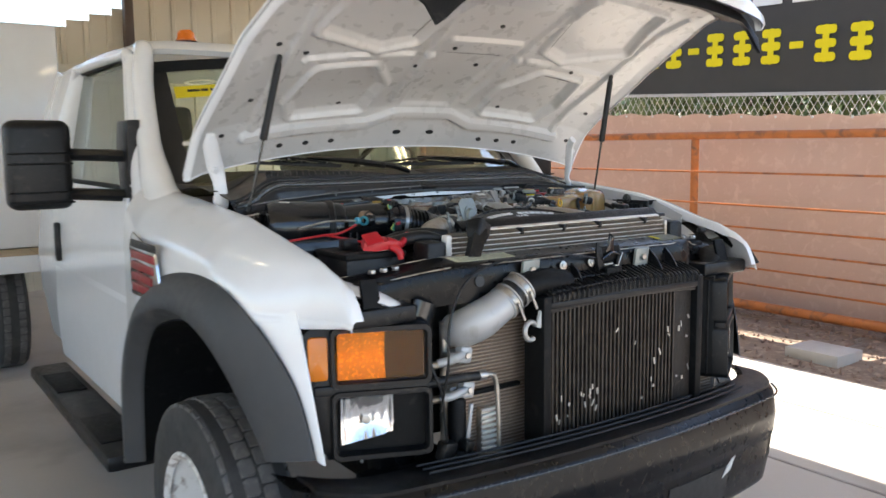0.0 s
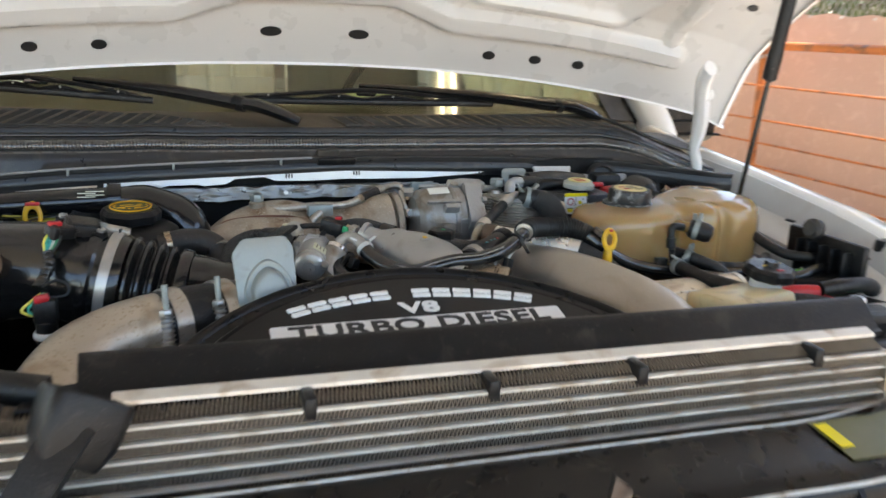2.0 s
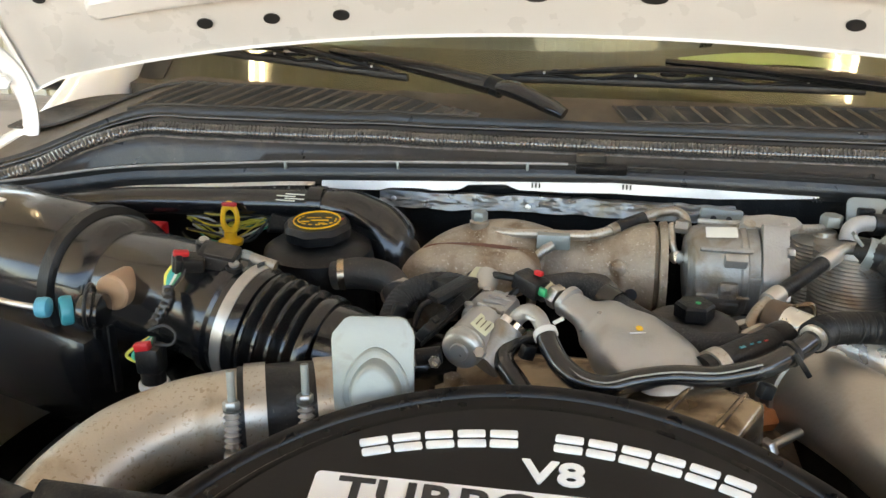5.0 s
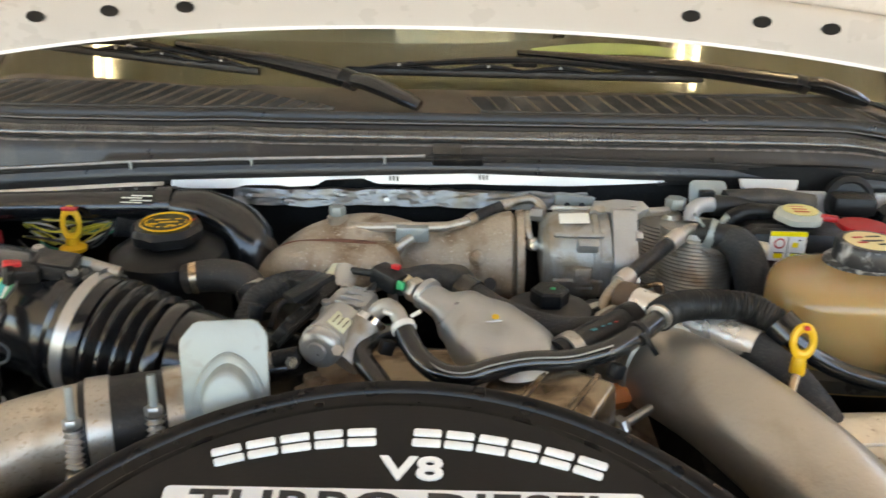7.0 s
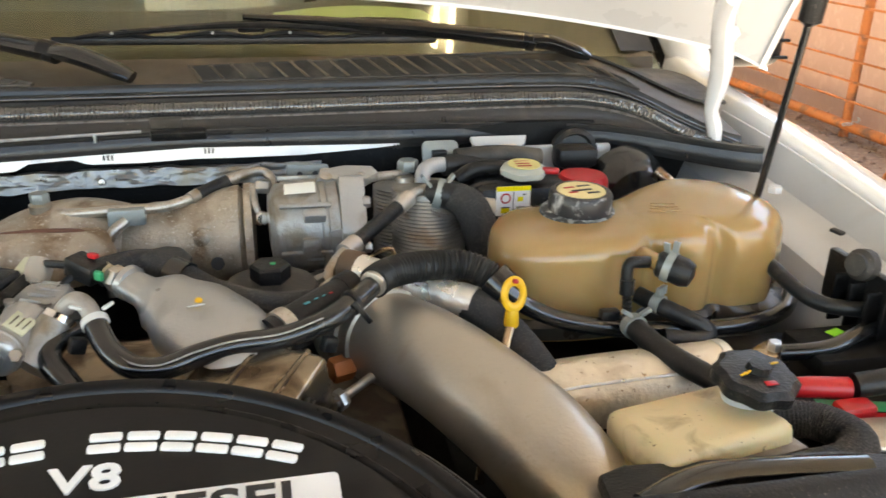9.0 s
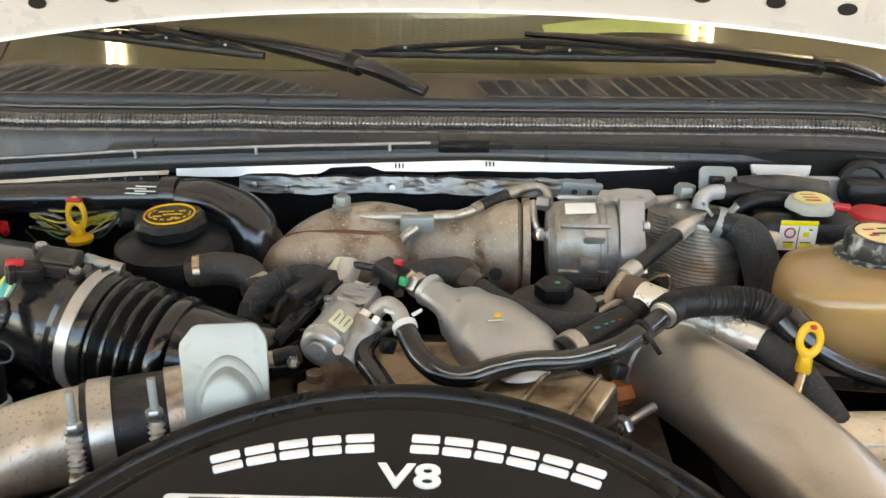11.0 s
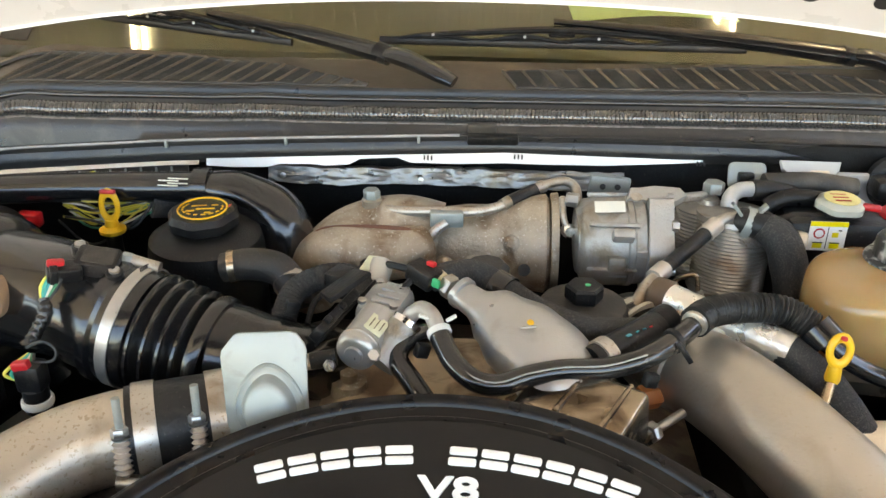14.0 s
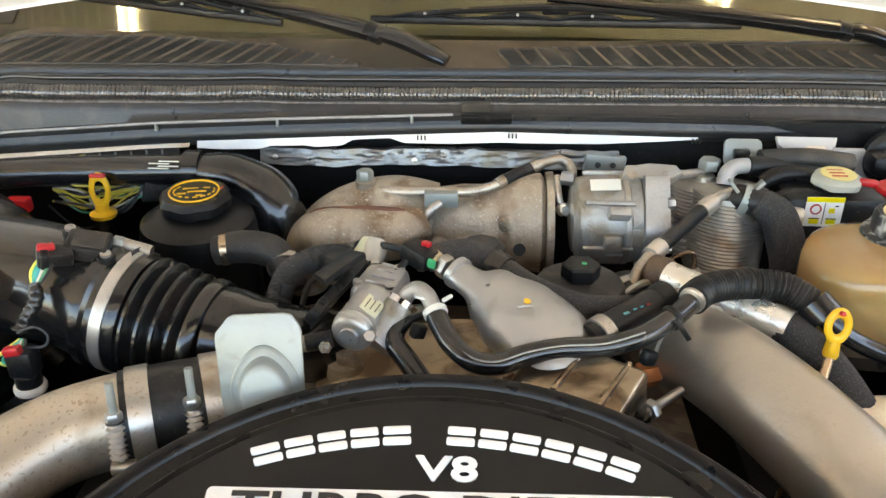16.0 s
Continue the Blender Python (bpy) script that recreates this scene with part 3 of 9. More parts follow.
solo("wall_girt", bm, CREAMWALL, "cream steel girt along the wall", "beam", kind="structure")

# white utility box on its wooden deck behind the cab
ub = thing("box_trailer", (-1.7, 6.3, 0.0), "white box trailer with a wooden deck parked beside the wall", "trailer")
part("shell", box(B(), (-1.70, 6.3, 1.68), (2.3, 2.6, 1.62), 0.03), WHITE, ub)
part("post", box(B(), (-0.95, 4.98, 0.55), (0.09, 0.09, 0.62), 0.008), WOOD, ub)
for k in range(9):
    part("deck_plank", box(B(), (-2.75 + 0.255 * k, 6.2, 0.84), (0.245, 3.1, 0.06), 0.004), WOOD, ub)
part("side_rail", box(B(), (-1.7, 4.66, 0.80), (2.2, 0.05, 0.12), 0.006), WHITE, ub)
part("chassis_rail", box(B(), (-1.7, 6.2, 0.68), (0.9, 3.0, 0.2), 0.01), MATTBL, ub)
for x in (-2.6, -0.95):
    part("wheel", lathe(B(), [(0.2, -0.1), (0.33, -0.1), (0.36, -0.06), (0.36, 0.06), (0.33, 0.1), (0.2, 0.1), (0.1, 0.05)], (x, 5.9, 0.36), (1, 0, 0), 32), TYRE, ub)

# ---------------------------------------------------------------- the truck's body
truck = thing("truck", (0, 2.0, 0), "white work truck with its bonnet open and grille removed", "truck")

# bonnet: a curved lid, hinged at the cowl and propped open
HOOD_PROF = [(0.0, 1.168, 1.588), (0.064, 1.13, 1.64), (0.13, 1.088, 1.696), (0.196, 1.045, 1.742), (0.311, 0.95, 1.80), (0.472, 0.80, 1.867), (0.645, 0.65, 1.945), (0.868, 0.45, 2.045), (1.028, 0.30, 2.09), (1.13, 0.20, 2.105), (1.23, 0.10, 2.108), (1.30, 0.03, 2.098), (1.36, -0.02, 2.07), (1.40, -0.04, 2.03)]
HOOD_L = 1.40
def hood_mid(s):
    return interp(s, [(a, b) for a, b, c in HOOD_PROF]), interp(s, [(a, c) for a, b, c in HOOD_PROF])
def hood_half(s):
    return interp(s, [(0, 0.925), (0.3, 0.91), (0.7, 0.90), (0.9, 0.875), (1.1, 0.79), (1.25, 0.715), (1.4, 0.65)])
def hood_at(u, s, out=0.0):
    """Point of the lid's inner side; u from -1 to 1 across, s metres from its rear edge; out: metres towards the engine."""
    a = abs(u)
    y0, z0 = hood_mid(max(0.0, s - 0.02))
    y1, z1 = hood_mid(min(HOOD_L, s + 0.02))
    n = Vector((0, -(z0 - z1), (y0 - y1))).normalized()
    nrm = Vector((0, n.y, n.z)) * (-1 if n.z > 0 else 1)
    y, z = hood_mid(s)
    drop = interp(s, [(0, 0.105), (0.3, 0.10), (0.65, 0.06), (1.0, 0.05), (1.4, 0.06)]) * a ** 2.2 + 0.012 * max(0, a - 0.93) / 0.07
    p = Vector((0.02 + u * hood_half(s), y + 0.03 * a ** 3 * (1 if s > 0.4 else s / 0.4), z - drop))
    return p + nrm * out
def poly_sd(px, py, poly):
    d, inside, n = 1e9, False, len(poly)
    for i in range(n):
        ax, ay = poly[i]
        bx, by = poly[(i + 1) % n]
        ex, ey = bx - ax, by - ay
        t = max(0, min(1, ((px - ax) * ex + (py - ay) * ey) / (ex * ex + ey * ey)))
        d = min(d, math.hypot(px - ax - t * ex, py - ay - t * ey))
        if (ay > py) != (by > py) and px < ax + (py - ay) / (by - ay) * ex:
            inside = not inside
    return -d if inside else d
def sstep(a, b, x):
    t = max(0, min(1, (x - a) / (b - a)))
    return t * t * (3 - 2 * t)
PADS = [[(0.31, 0.205), (0.57, 0.205), (0.61, 0.30), (0.58, 0.47), (0.40, 0.48), (0.30, 0.36)],
        [(0.31, 0.66), (0.42, 0.62), (0.66, 0.72), (0.60, 0.96), (0.26, 0.98)]]
MID = [(-0.11, 0.215), (0.11, 0.215), (0.125, 0.57), (-0.125, 0.57)]
RIDGE = [(0.0, 0.165), (0.13, 0.165), (0.25, 0.115), (0.74, 0.118)]
def hood_relief(x, s):
    a = abs(x)
    h = 0.0
    for p in PADS:
        d = poly_sd(a, s, p)
        h += 0.017 * (1 - sstep(0.004, 0.022, abs(d - 0.033))) - 0.010 * sstep(0.012, -0.006, d)
    d = poly_sd(x, s, MID)
    h += -0.012 * sstep(0.012, -0.004, d)
    d = min(math.hypot(a - ax - t * (bx - ax), s - ay - t * (by - ay)) for (ax, ay), (bx, by) in zip(RIDGE, RIDGE[1:])
            for t in [max(0, min(1, ((a - ax) * (bx - ax) + (s - ay) * (by - ay)) / ((bx - ax) ** 2 + (by - ay) ** 2)))])
    h += 0.022 * (1 - sstep(0.014, 0.030, d))
    for (ax, ay), (bx, by) in (((0.175, 0.25), (0.20, 0.58)), ((0.20, 0.58), (0.24, 1.0)), ((0.27, 0.56), (0.66, 0.55)), ((0.72, 0.16), (0.74, 1.0)), ((0.0, 0.66), (0.15, 0.66))):
        t = max(0, min(1, ((a - ax) * (bx - ax) + (s - ay) * (by - ay)) / ((bx - ax) ** 2 + (by - ay) ** 2)))
        h += 0.014 * (1 - sstep(0.010, 0.024, math.hypot(a - ax - t * (bx - ax), s - ay - t * (by - ay))))
    return h
hood = part("hood", sheet(B(), lambda u, v: hood_at(2 * u - 1, HOOD_L * v, -0.03), 60, 50, 0.006, (0, -0.45, -0.9)), WHITE, truck, "white bonnet skin, propped open")
part("inner_panel", sheet(B(), lambda u, v: hood_at((2 * u - 1) * 0.985, 0.004 + 1.10 * v, hood_relief((2 * u - 1) * hood_half(1.1 * v), 1.1 * v) * min(1, v * 12, (1 - abs(2 * u - 1)) * 14)), 300, 200), PRIMER, hood, "pale grey-white stamped inner panel with ribs")
bm = B()
sheet(bm, lambda u, v: hood_at(2 * u - 1, 0.012 - 0.012 * v, -0.03 + 0.032 * v), 60, 3, 0.004, (0, 1, 0))
part("rear_flange", bm, WHITE, hood)
for side in (-1, 1):
    part("side_flange", sheet(B(), lambda u, v: hood_at(side * (0.985 + 0.02 * math.sin(v * 3.1)), HOOD_L * u, -0.03 + 0.034 * v), 40, 4, 0.004, (side, 0, 0)), WHITE, hood)
# grey lines drawn along the pad edges as their shadow gaps
SHADOW_LINE = mat("painted_pad_shadow", (0.20, 0.195, 0.185), 0.7, var=0.2)
for side in (-1, 1):
    for poly, edges in ((PADS[0], (1, 2, 3)), (PADS[1], (1, 2, 4))):
        for e in edges:
            (ax, ay), (bx, by) = poly[e], poly[(e + 1) % len(poly)]
            pts = []
            for i in range(9):
                x, q = side * (ax + (bx - ax) * i / 8), ay + (by - ay) * i / 8
                pts.append(hood_at(x / hood_half(q), q, hood_relief(x, q) + 0.0004))
            part("pad_shadow_line", sweep(B(), pts, 0.0017, seg=5, n=2), SHADOW_LINE, hood)
for q, xs in ((0.215, (-0.11, 0.11)), (0.57, (-0.125, 0.125))):
    part("pad_shadow_line", sweep(B(), [hood_at((xs[0] + (xs[1] - xs[0]) * i / 6) / hood_half(q), q, hood_relief(xs[0] + (xs[1] - xs[0]) * i / 6, q) + 0.0003) for i in range(7)], 0.0014, seg=5, n=2), SHADOW_LINE, hood)
def hole(u_x, s, r=0.0105, oval=1.5, name="drain_hole"):
    u = (u_x - 0.02) / hood_half(s)
    p, q = hood_at(u, s, 0), hood_at(u, s + 0.01, 0)
    rel = hood_relief(u_x - 0.02, s)
    p = hood_at(u, s, rel + 0.0015)
    m = basis(p, (1, 0, -0.2 * u), (0, -0.6, -0.8)) if s > 0.3 else basis(p, (1, 0, -0.25 * u), Vector((1, 0, -0.25 * u)).cross(q - hood_at(u, s)))
    bm = prism(B(), [(oval * r * math.cos(a), r * math.sin(a)) for a in (k * math.pi / 9 for k in range(18))], 0.002, m)
    part(name, bm, INK, hood, "dark opening in the inner panel")
for x in (-0.562, -0.455, -0.347, 0.362, 0.460, 0.555):
    hole(x, 0.044 + 0.016 * abs(x) ** 2 / 0.36, 0.0095, 1.35)
for x in (-0.06, 0.099):
    hole(x, 0.073, 0.010, 1.9)
for x, s in ((-0.372, 0.23), (0.382, 0.222), (-0.193, 0.50), (0.081, 0.498), (-0.09, 0.613), (0.02, 0.76), (0.514, 0.555), (-0.748, 0.344), (0.83, 0.314), (-0.65, 0.594), (-0.80, 0.153), (0.84, 0.12), (-0.76, 0.65)):
    hole(x, s, 0.008, 1.3)
bm = sheet(B(), lambda u, v: hood_at(2 * u - 1, 1.13 + 0.27 * v, 0.006 + 0.012 * math.sin(v * 3.1)) + Vector((0.012 * (2 * u - 1), -0.01 * v, -0.012 * v - 0.055 * v * v * sstep(0.80, 1.0, abs(2 * u - 1)))), 60, 14, 0.012, (0, -1, 0.1))
part("front_trim", bm, BLACKPL, hood, "black plastic leading-edge trim")
for side in (-1, 1):
    if side < 0:
        line = [(-0.880, 0.96, 1.635), (-0.867, 1.0, 1.59), (-0.840, 1.045, 1.53), (-0.823, 1.05, 1.46), (-0.830, 1.03, 1.40), (-0.845, 1.01, 1.365)]
        wide, bolt = [0.014, 0.026, 0.028, 0.022, 0.026, 0.014], (-0.847, 1.035, 1.515)
    else:
        line = [(0.738, 0.945, 1.610), (0.745, 0.97, 1.586), (0.755, 0.985, 1.555), (0.768, 1.0, 1.516), (0.773, 1.01, 1.486), (0.774, 1.02, 1.447), (0.783, 1.02, 1.418), (0.784, 1.015, 1.392)]
        wide, bolt = [0.012, 0.015, 0.0155, 0.0155, 0.014, 0.010, 0.011, 0.008], (0.757, 0.972, 1.560)
    arm = part("hinge_arm", sweep(B(), line, wide, seg=12, n=6, flat=0.35 if side < 0 else 1.5), WHITE, hood, "white hinge arm")
    part("hinge_bolt", hexnut(B(), bolt, 0.012, 0.012, (-side * 0.3, -0.9, -0.2)), WHITE, arm)

# gas struts
for side, top, low in ((-1, (-0.745, 0.70, 1.862), (-0.825, 0.79, 1.395)), (1, (0.722, 0.71, 1.858), (0.722, 0.80, 1.372))):
    st = thing("gas_strut", low, "black gas strut that props the open bonnet", "gas strut", "bonnet struts")
    a, b = Vector(low), Vector(top)
    mid = a.lerp(b, 0.46)
    part("rod", sweep(B(), [low, mid], 0.0042, seg=10), GLOSSBL, st)
    part("cylinder", lathe(B(), [(0.004, 0), (0.0125, 0.006), (0.0125, 0.05), (0.0115, 0.054), (0.0115, (b - mid).length - 0.02), (0.006, (b - mid).length)], mid, b - mid, 16), BLACKPL, st)
    for p in (low, top):
        part("ball_joint", lathe(B(), [(0.004, -0.012), (0.009, -0.006), (0.009, 0.008), (0.004, 0.013)], p, b - a, 12), BLACKPL, st)

# front wings
def wing(side):
    top = [(1.46, 0.93, 1.452), (1.1, 0.875, 1.410), (0.70, 0.862, 1.372), (0.45, 0.856, 1.322), (0.26, 0.85, 1.284), (0.17, 0.846, 1.250), (0.12, 0.842, 1.215), (0.095, 0.838, 1.172), (0.085, 0.836, 1.145)]
    def f(u, v):
        y = interp(u, [(0, 1.46), (0.3, 1.1), (0.55, 0.70), (0.72, 0.45), (0.82, 0.26), (0.89, 0.17), (0.94, 0.12), (0.975, 0.095), (1, 0.085)])
        xi = interp(-y, [(-a, b) for a, b, c in top])
        zt = interp(-y, [(-a, c) for a, b, c in top])
        if side > 0:
            band = sstep(0.35, 0.60, y) * (1 - sstep(1.05, 1.35, y))
            xi, zt = xi + 0.025 * band, zt + 0.010 * band
        xo = interp(-y, [(-1.46, 1.045), (-1.25, 1.062), (-1.06, 1.055), (-0.83, 1.045), (-0.57, 1.038), (-0.40, 1.008), (-0.33, 0.964), (-0.245, 0.902), (-0.14, 0.862), (-0.085, 0.845)])
        zb = interp(-y, [(-1.46, 0.50), (-1.40, 0.56), (-1.36, 0.78), (-1.25, 0.99), (-1.06, 1.11), (-0.83, 1.17), (-0.57, 1.18), (-0.40, 1.118), (-0.36, 1.110), (-0.25, 1.110), (-0.14, 1.124), (-0.085, 1.132)])
        if v < 0.15:
            q = v / 0.15
            return (side * (xi - 0.02 * (1 - q)), y, zt - 0.03 * (1 - q) ** 2 * sstep(0.09, 0.25, y))
        if v < 0.6:
            q = (v - 0.15) / 0.45
            a = q * math.pi / 2
            return (side * (xi + (xo - xi) * math.sin(a) ** 1.1), y, zt - 0.17 * (1 - math.cos(a)) * min(1.0, max(0.08, (zt - zb) / 0.20)))
        q = (v - 0.6) / 0.4
        z1 = zt - 0.17 * min(1.0, max(0.08, (zt - zb) / 0.20))
        return (side * (xo + 0.004 * math.sin(q * 3.1)), y, z1 + (min(zb, z1 - 0.01) - z1) * q)
    return sheet(B(), f, 60, 40, 0.004)
for side in (-1, 1):
    part("front_wing", wing(side), WHITE, truck, "glossy white front wing")
    s = side
    # arch flare
    edge = [(1.08, 1.41, 0.45), (1.085, 1.37, 0.78), (1.07, 1.23, 1.04), (1.058, 1.02, 1.165), (1.05, 0.80, 1.21), (1.045, 0.57, 1.215), (1.025, 0.41, 1.165), (0.98, 0.315, 1.064), (0.94, 0.238, 0.94), (0.915, 0.189, 0.765)]
    lip = [(1.12, 1.32, 0.45), (1.12, 1.28, 0.78), (1.115, 1.15, 0.99), (1.105, 0.97, 1.07), (1.10, 0.77, 1.10), (1.092, 0.57, 1.075), (1.07, 0.45, 1.00), (1.035, 0.39, 0.89), (1.01, 0.345, 0.80), (1.0, 0.312, 0.745)]
    def along(pts, u):
        k = min(int(u * (len(pts) - 1)), len(pts) - 2)
        f = u * (len(pts) - 1) - k
        p = [Vector(pts[max(0, min(len(pts) - 1, k + d))]) for d in (-1, 0, 1, 2)]
        return p[1] + (p[2] - p[0]) * (f / 2) + (2 * p[0] - 5 * p[1] + 4 * p[2] - p[3]) * (f * f / 2) + (3 * p[1] - p[0] - 3 * p[2] + p[3]) * (f ** 3 / 2)
    def flare(u, v, s=side):
        e, l = along(edge, u), along(lip, u)
        if v < 0.7:
            q = v / 0.7
            p = e.lerp(l, q) + Vector((0.016 * math.sin(q * math.pi) ** 0.7, 0, 0))
        else:
            q = (v - 0.7) / 0.3
            c = Vector((l.x, 0.74, 0.55)) - l
            p = l + c.normalized() * (0.04 * q) + Vector((-0.055 * q, 0, 0))
        return (s * p.x, p.y, p.z)
    part("arch_flare", sheet(B(), flare, 64, 20, 0.006, (s, 0, 0)), FLARE, truck, "grey textured plastic wheel-arch flare")
    def nose(u, v, s=side):
        e = along(edge, 0.62 + 0.38 * v)
        e = Vector((e.x - 0.012, e.y + 0.012, e.z))
        b = Vector((0.920 - 0.020 * v, 0.262 - 0.105 * v, 1.16 - 0.403 * v))
        return ((e.x + (b.x - e.x) * u + 0.006 * math.sin(u * 3.1)) * s, e.y + (b.y - e.y) * u, e.z + (b.z - e.z) * u)
    if s < 0:
        part("wing_edge", sheet(B(), nose, 10, 24, 0.004, (s, 0, 0)), WHITE, truck, "white wing edge beside the headlight")
    part("arch_liner", sheet(B(), lambda u, v, s=side: Vector(flare(u, 1.0)) - Vector((s * (0.003 + 0.36 * v), 0, 0)), 48, 6, 0.004), MATTBL, truck)

# wheels
TREAD = mat("dusty_tread_rubber", (0.105, 0.100, 0.095), 0.85, var=0.25, scale=25, bump=0.4, dirt=(0.16, 0.15, 0.14), dirt_at=0.6)
def wheel(x, y, side):
    w = part("wheel", lathe(B(), [(0.24, -0.10), (0.30, -0.108), (0.385, -0.10), (0.405, -0.082), (0.408, 0.0), (0.405, 0.082), (0.385, 0.10), (0.30, 0.108), (0.24, 0.10)], (x, y, 0.41), (side, 0, 0), 56, cap=False), TYRE, truck, "worn black tyre on a white steel rim")
    rows = (-0.073, -0.026, 0.026, 0.073) if y < 2 else (-0.05, 0.05)
    for k in range(44):
        for j, off in enumerate(rows):
            a = 2 * math.pi * (k + 0.5 * (j % 2)) / 44
            bm = B()
            prism(bm, [(-0.022, -0.026), (0.012, -0.027), (0.022, -0.020), (0.021, 0.024), (-0.010, 0.027), (-0.022, 0.020)], 0.012, Matrix.Translation((0, 0, 0.400 - 0.010 * (abs(off) > 0.06))), 0.002, 1)
            bmesh.ops.transform(bm, matrix=Matrix.Translation((x + off, y, 0.41)) @ Matrix.Rotation(a, 4, "X"), verts=bm.verts)
            part("tread_block", bm, TREAD, w, smooth=0)
    rim = lathe(B(), [(0.0, 0.03), (0.06, 0.035), (0.075, 0.02), (0.12, -0.01), (0.17, -0.03), (0.205, -0.02), (0.225, 0.05), (0.245, 0.085), (0.255, 0.104), (0.247, 0.108), (0.232, 0.09)], (x, y, 0.41), (side, 0, 0), 40, cap=False)
    part("rim", rim, mat("scuffed_white_rim", (0.78, 0.76, 0.72), 0.5, var=0.15, dirt=(0.3, 0.24, 0.2), dirt_at=0.6), w)
    for k in range(8):
        a = k * math.pi / 4
        part("hand_hole", lathe(B(), [(0.03, 0), (0.03, 0.004)], (x - side * 0.016, y + 0.15 * math.cos(a), 0.41 + 0.15 * math.sin(a)), (side, 0, 0), 14), INK, w)
        part("wheel_nut", hexnut(B(), (x + side * 0.025, y + 0.09 * math.cos(a), 0.41 + 0.09 * math.sin(a)), 0.013, 0.02, (side, 0, 0)), BOLT, w)
    part("hub", lathe(B(), [(0.055, 0.0), (0.055, 0.10), (0.045, 0.12), (0.0, 0.125)], (x, y, 0.41), (side, 0, 0), 20), RUST, w, "rusty hub")
wheel(-0.99, 0.70, -1)
wheel(0.99, 0.70, 1)
wheel(-1.0, 5.1, -1)
wheel(1.0, 5.1, 1)

# cab: lower body, doors, pillars, roof, glass
def rr_ring(x, y0, y1, z, r, n=4):
    return [(px, (y0 + y1) / 2 + py, z) for px, py in rrect(2 * x, y1 - y0, r, n)]
def loft(bm, rings, close=True):
    vs = [[bm.verts.new(p) for p in r] for r in rings]
    for a, b in zip(vs, vs[1:]):
        for i in range(len(a)):
            j = (i + 1) % len(a)
            bm.faces.new((a[i], a[j], b[j], b[i]))
    if close:
        bm.faces.new(vs[0][::-1])
        bm.faces.new(vs[-1])
    return bm
part("cab_body", loft(B(), [rr_ring(0.90, 1.47, 3.55, 0.44, 0.05), rr_ring(0.955, 1.46, 3.57, 0.52, 0.05), rr_ring(1.0, 1.46, 3.58, 0.80, 0.05), rr_ring(1.01, 1.46, 3.58, 1.0, 0.05), rr_ring(0.985, 1.46, 3.58, 1.25, 0.05), rr_ring(0.94, 1.50, 3.58, 1.42, 0.05), rr_ring(0.90, 1.62, 3.58, 1.425, 0.05)]), WHITE, truck)
part("roof", loft(B(), [rr_ring(0.82, 1.86, 3.52, 1.985, 0.14), rr_ring(0.835, 1.84, 3.54, 2.005, 0.15), rr_ring(0.80, 1.90, 3.48, 2.045, 0.15), rr_ring(0.68, 2.05, 3.3, 2.065, 0.2)]), WHITE, truck)
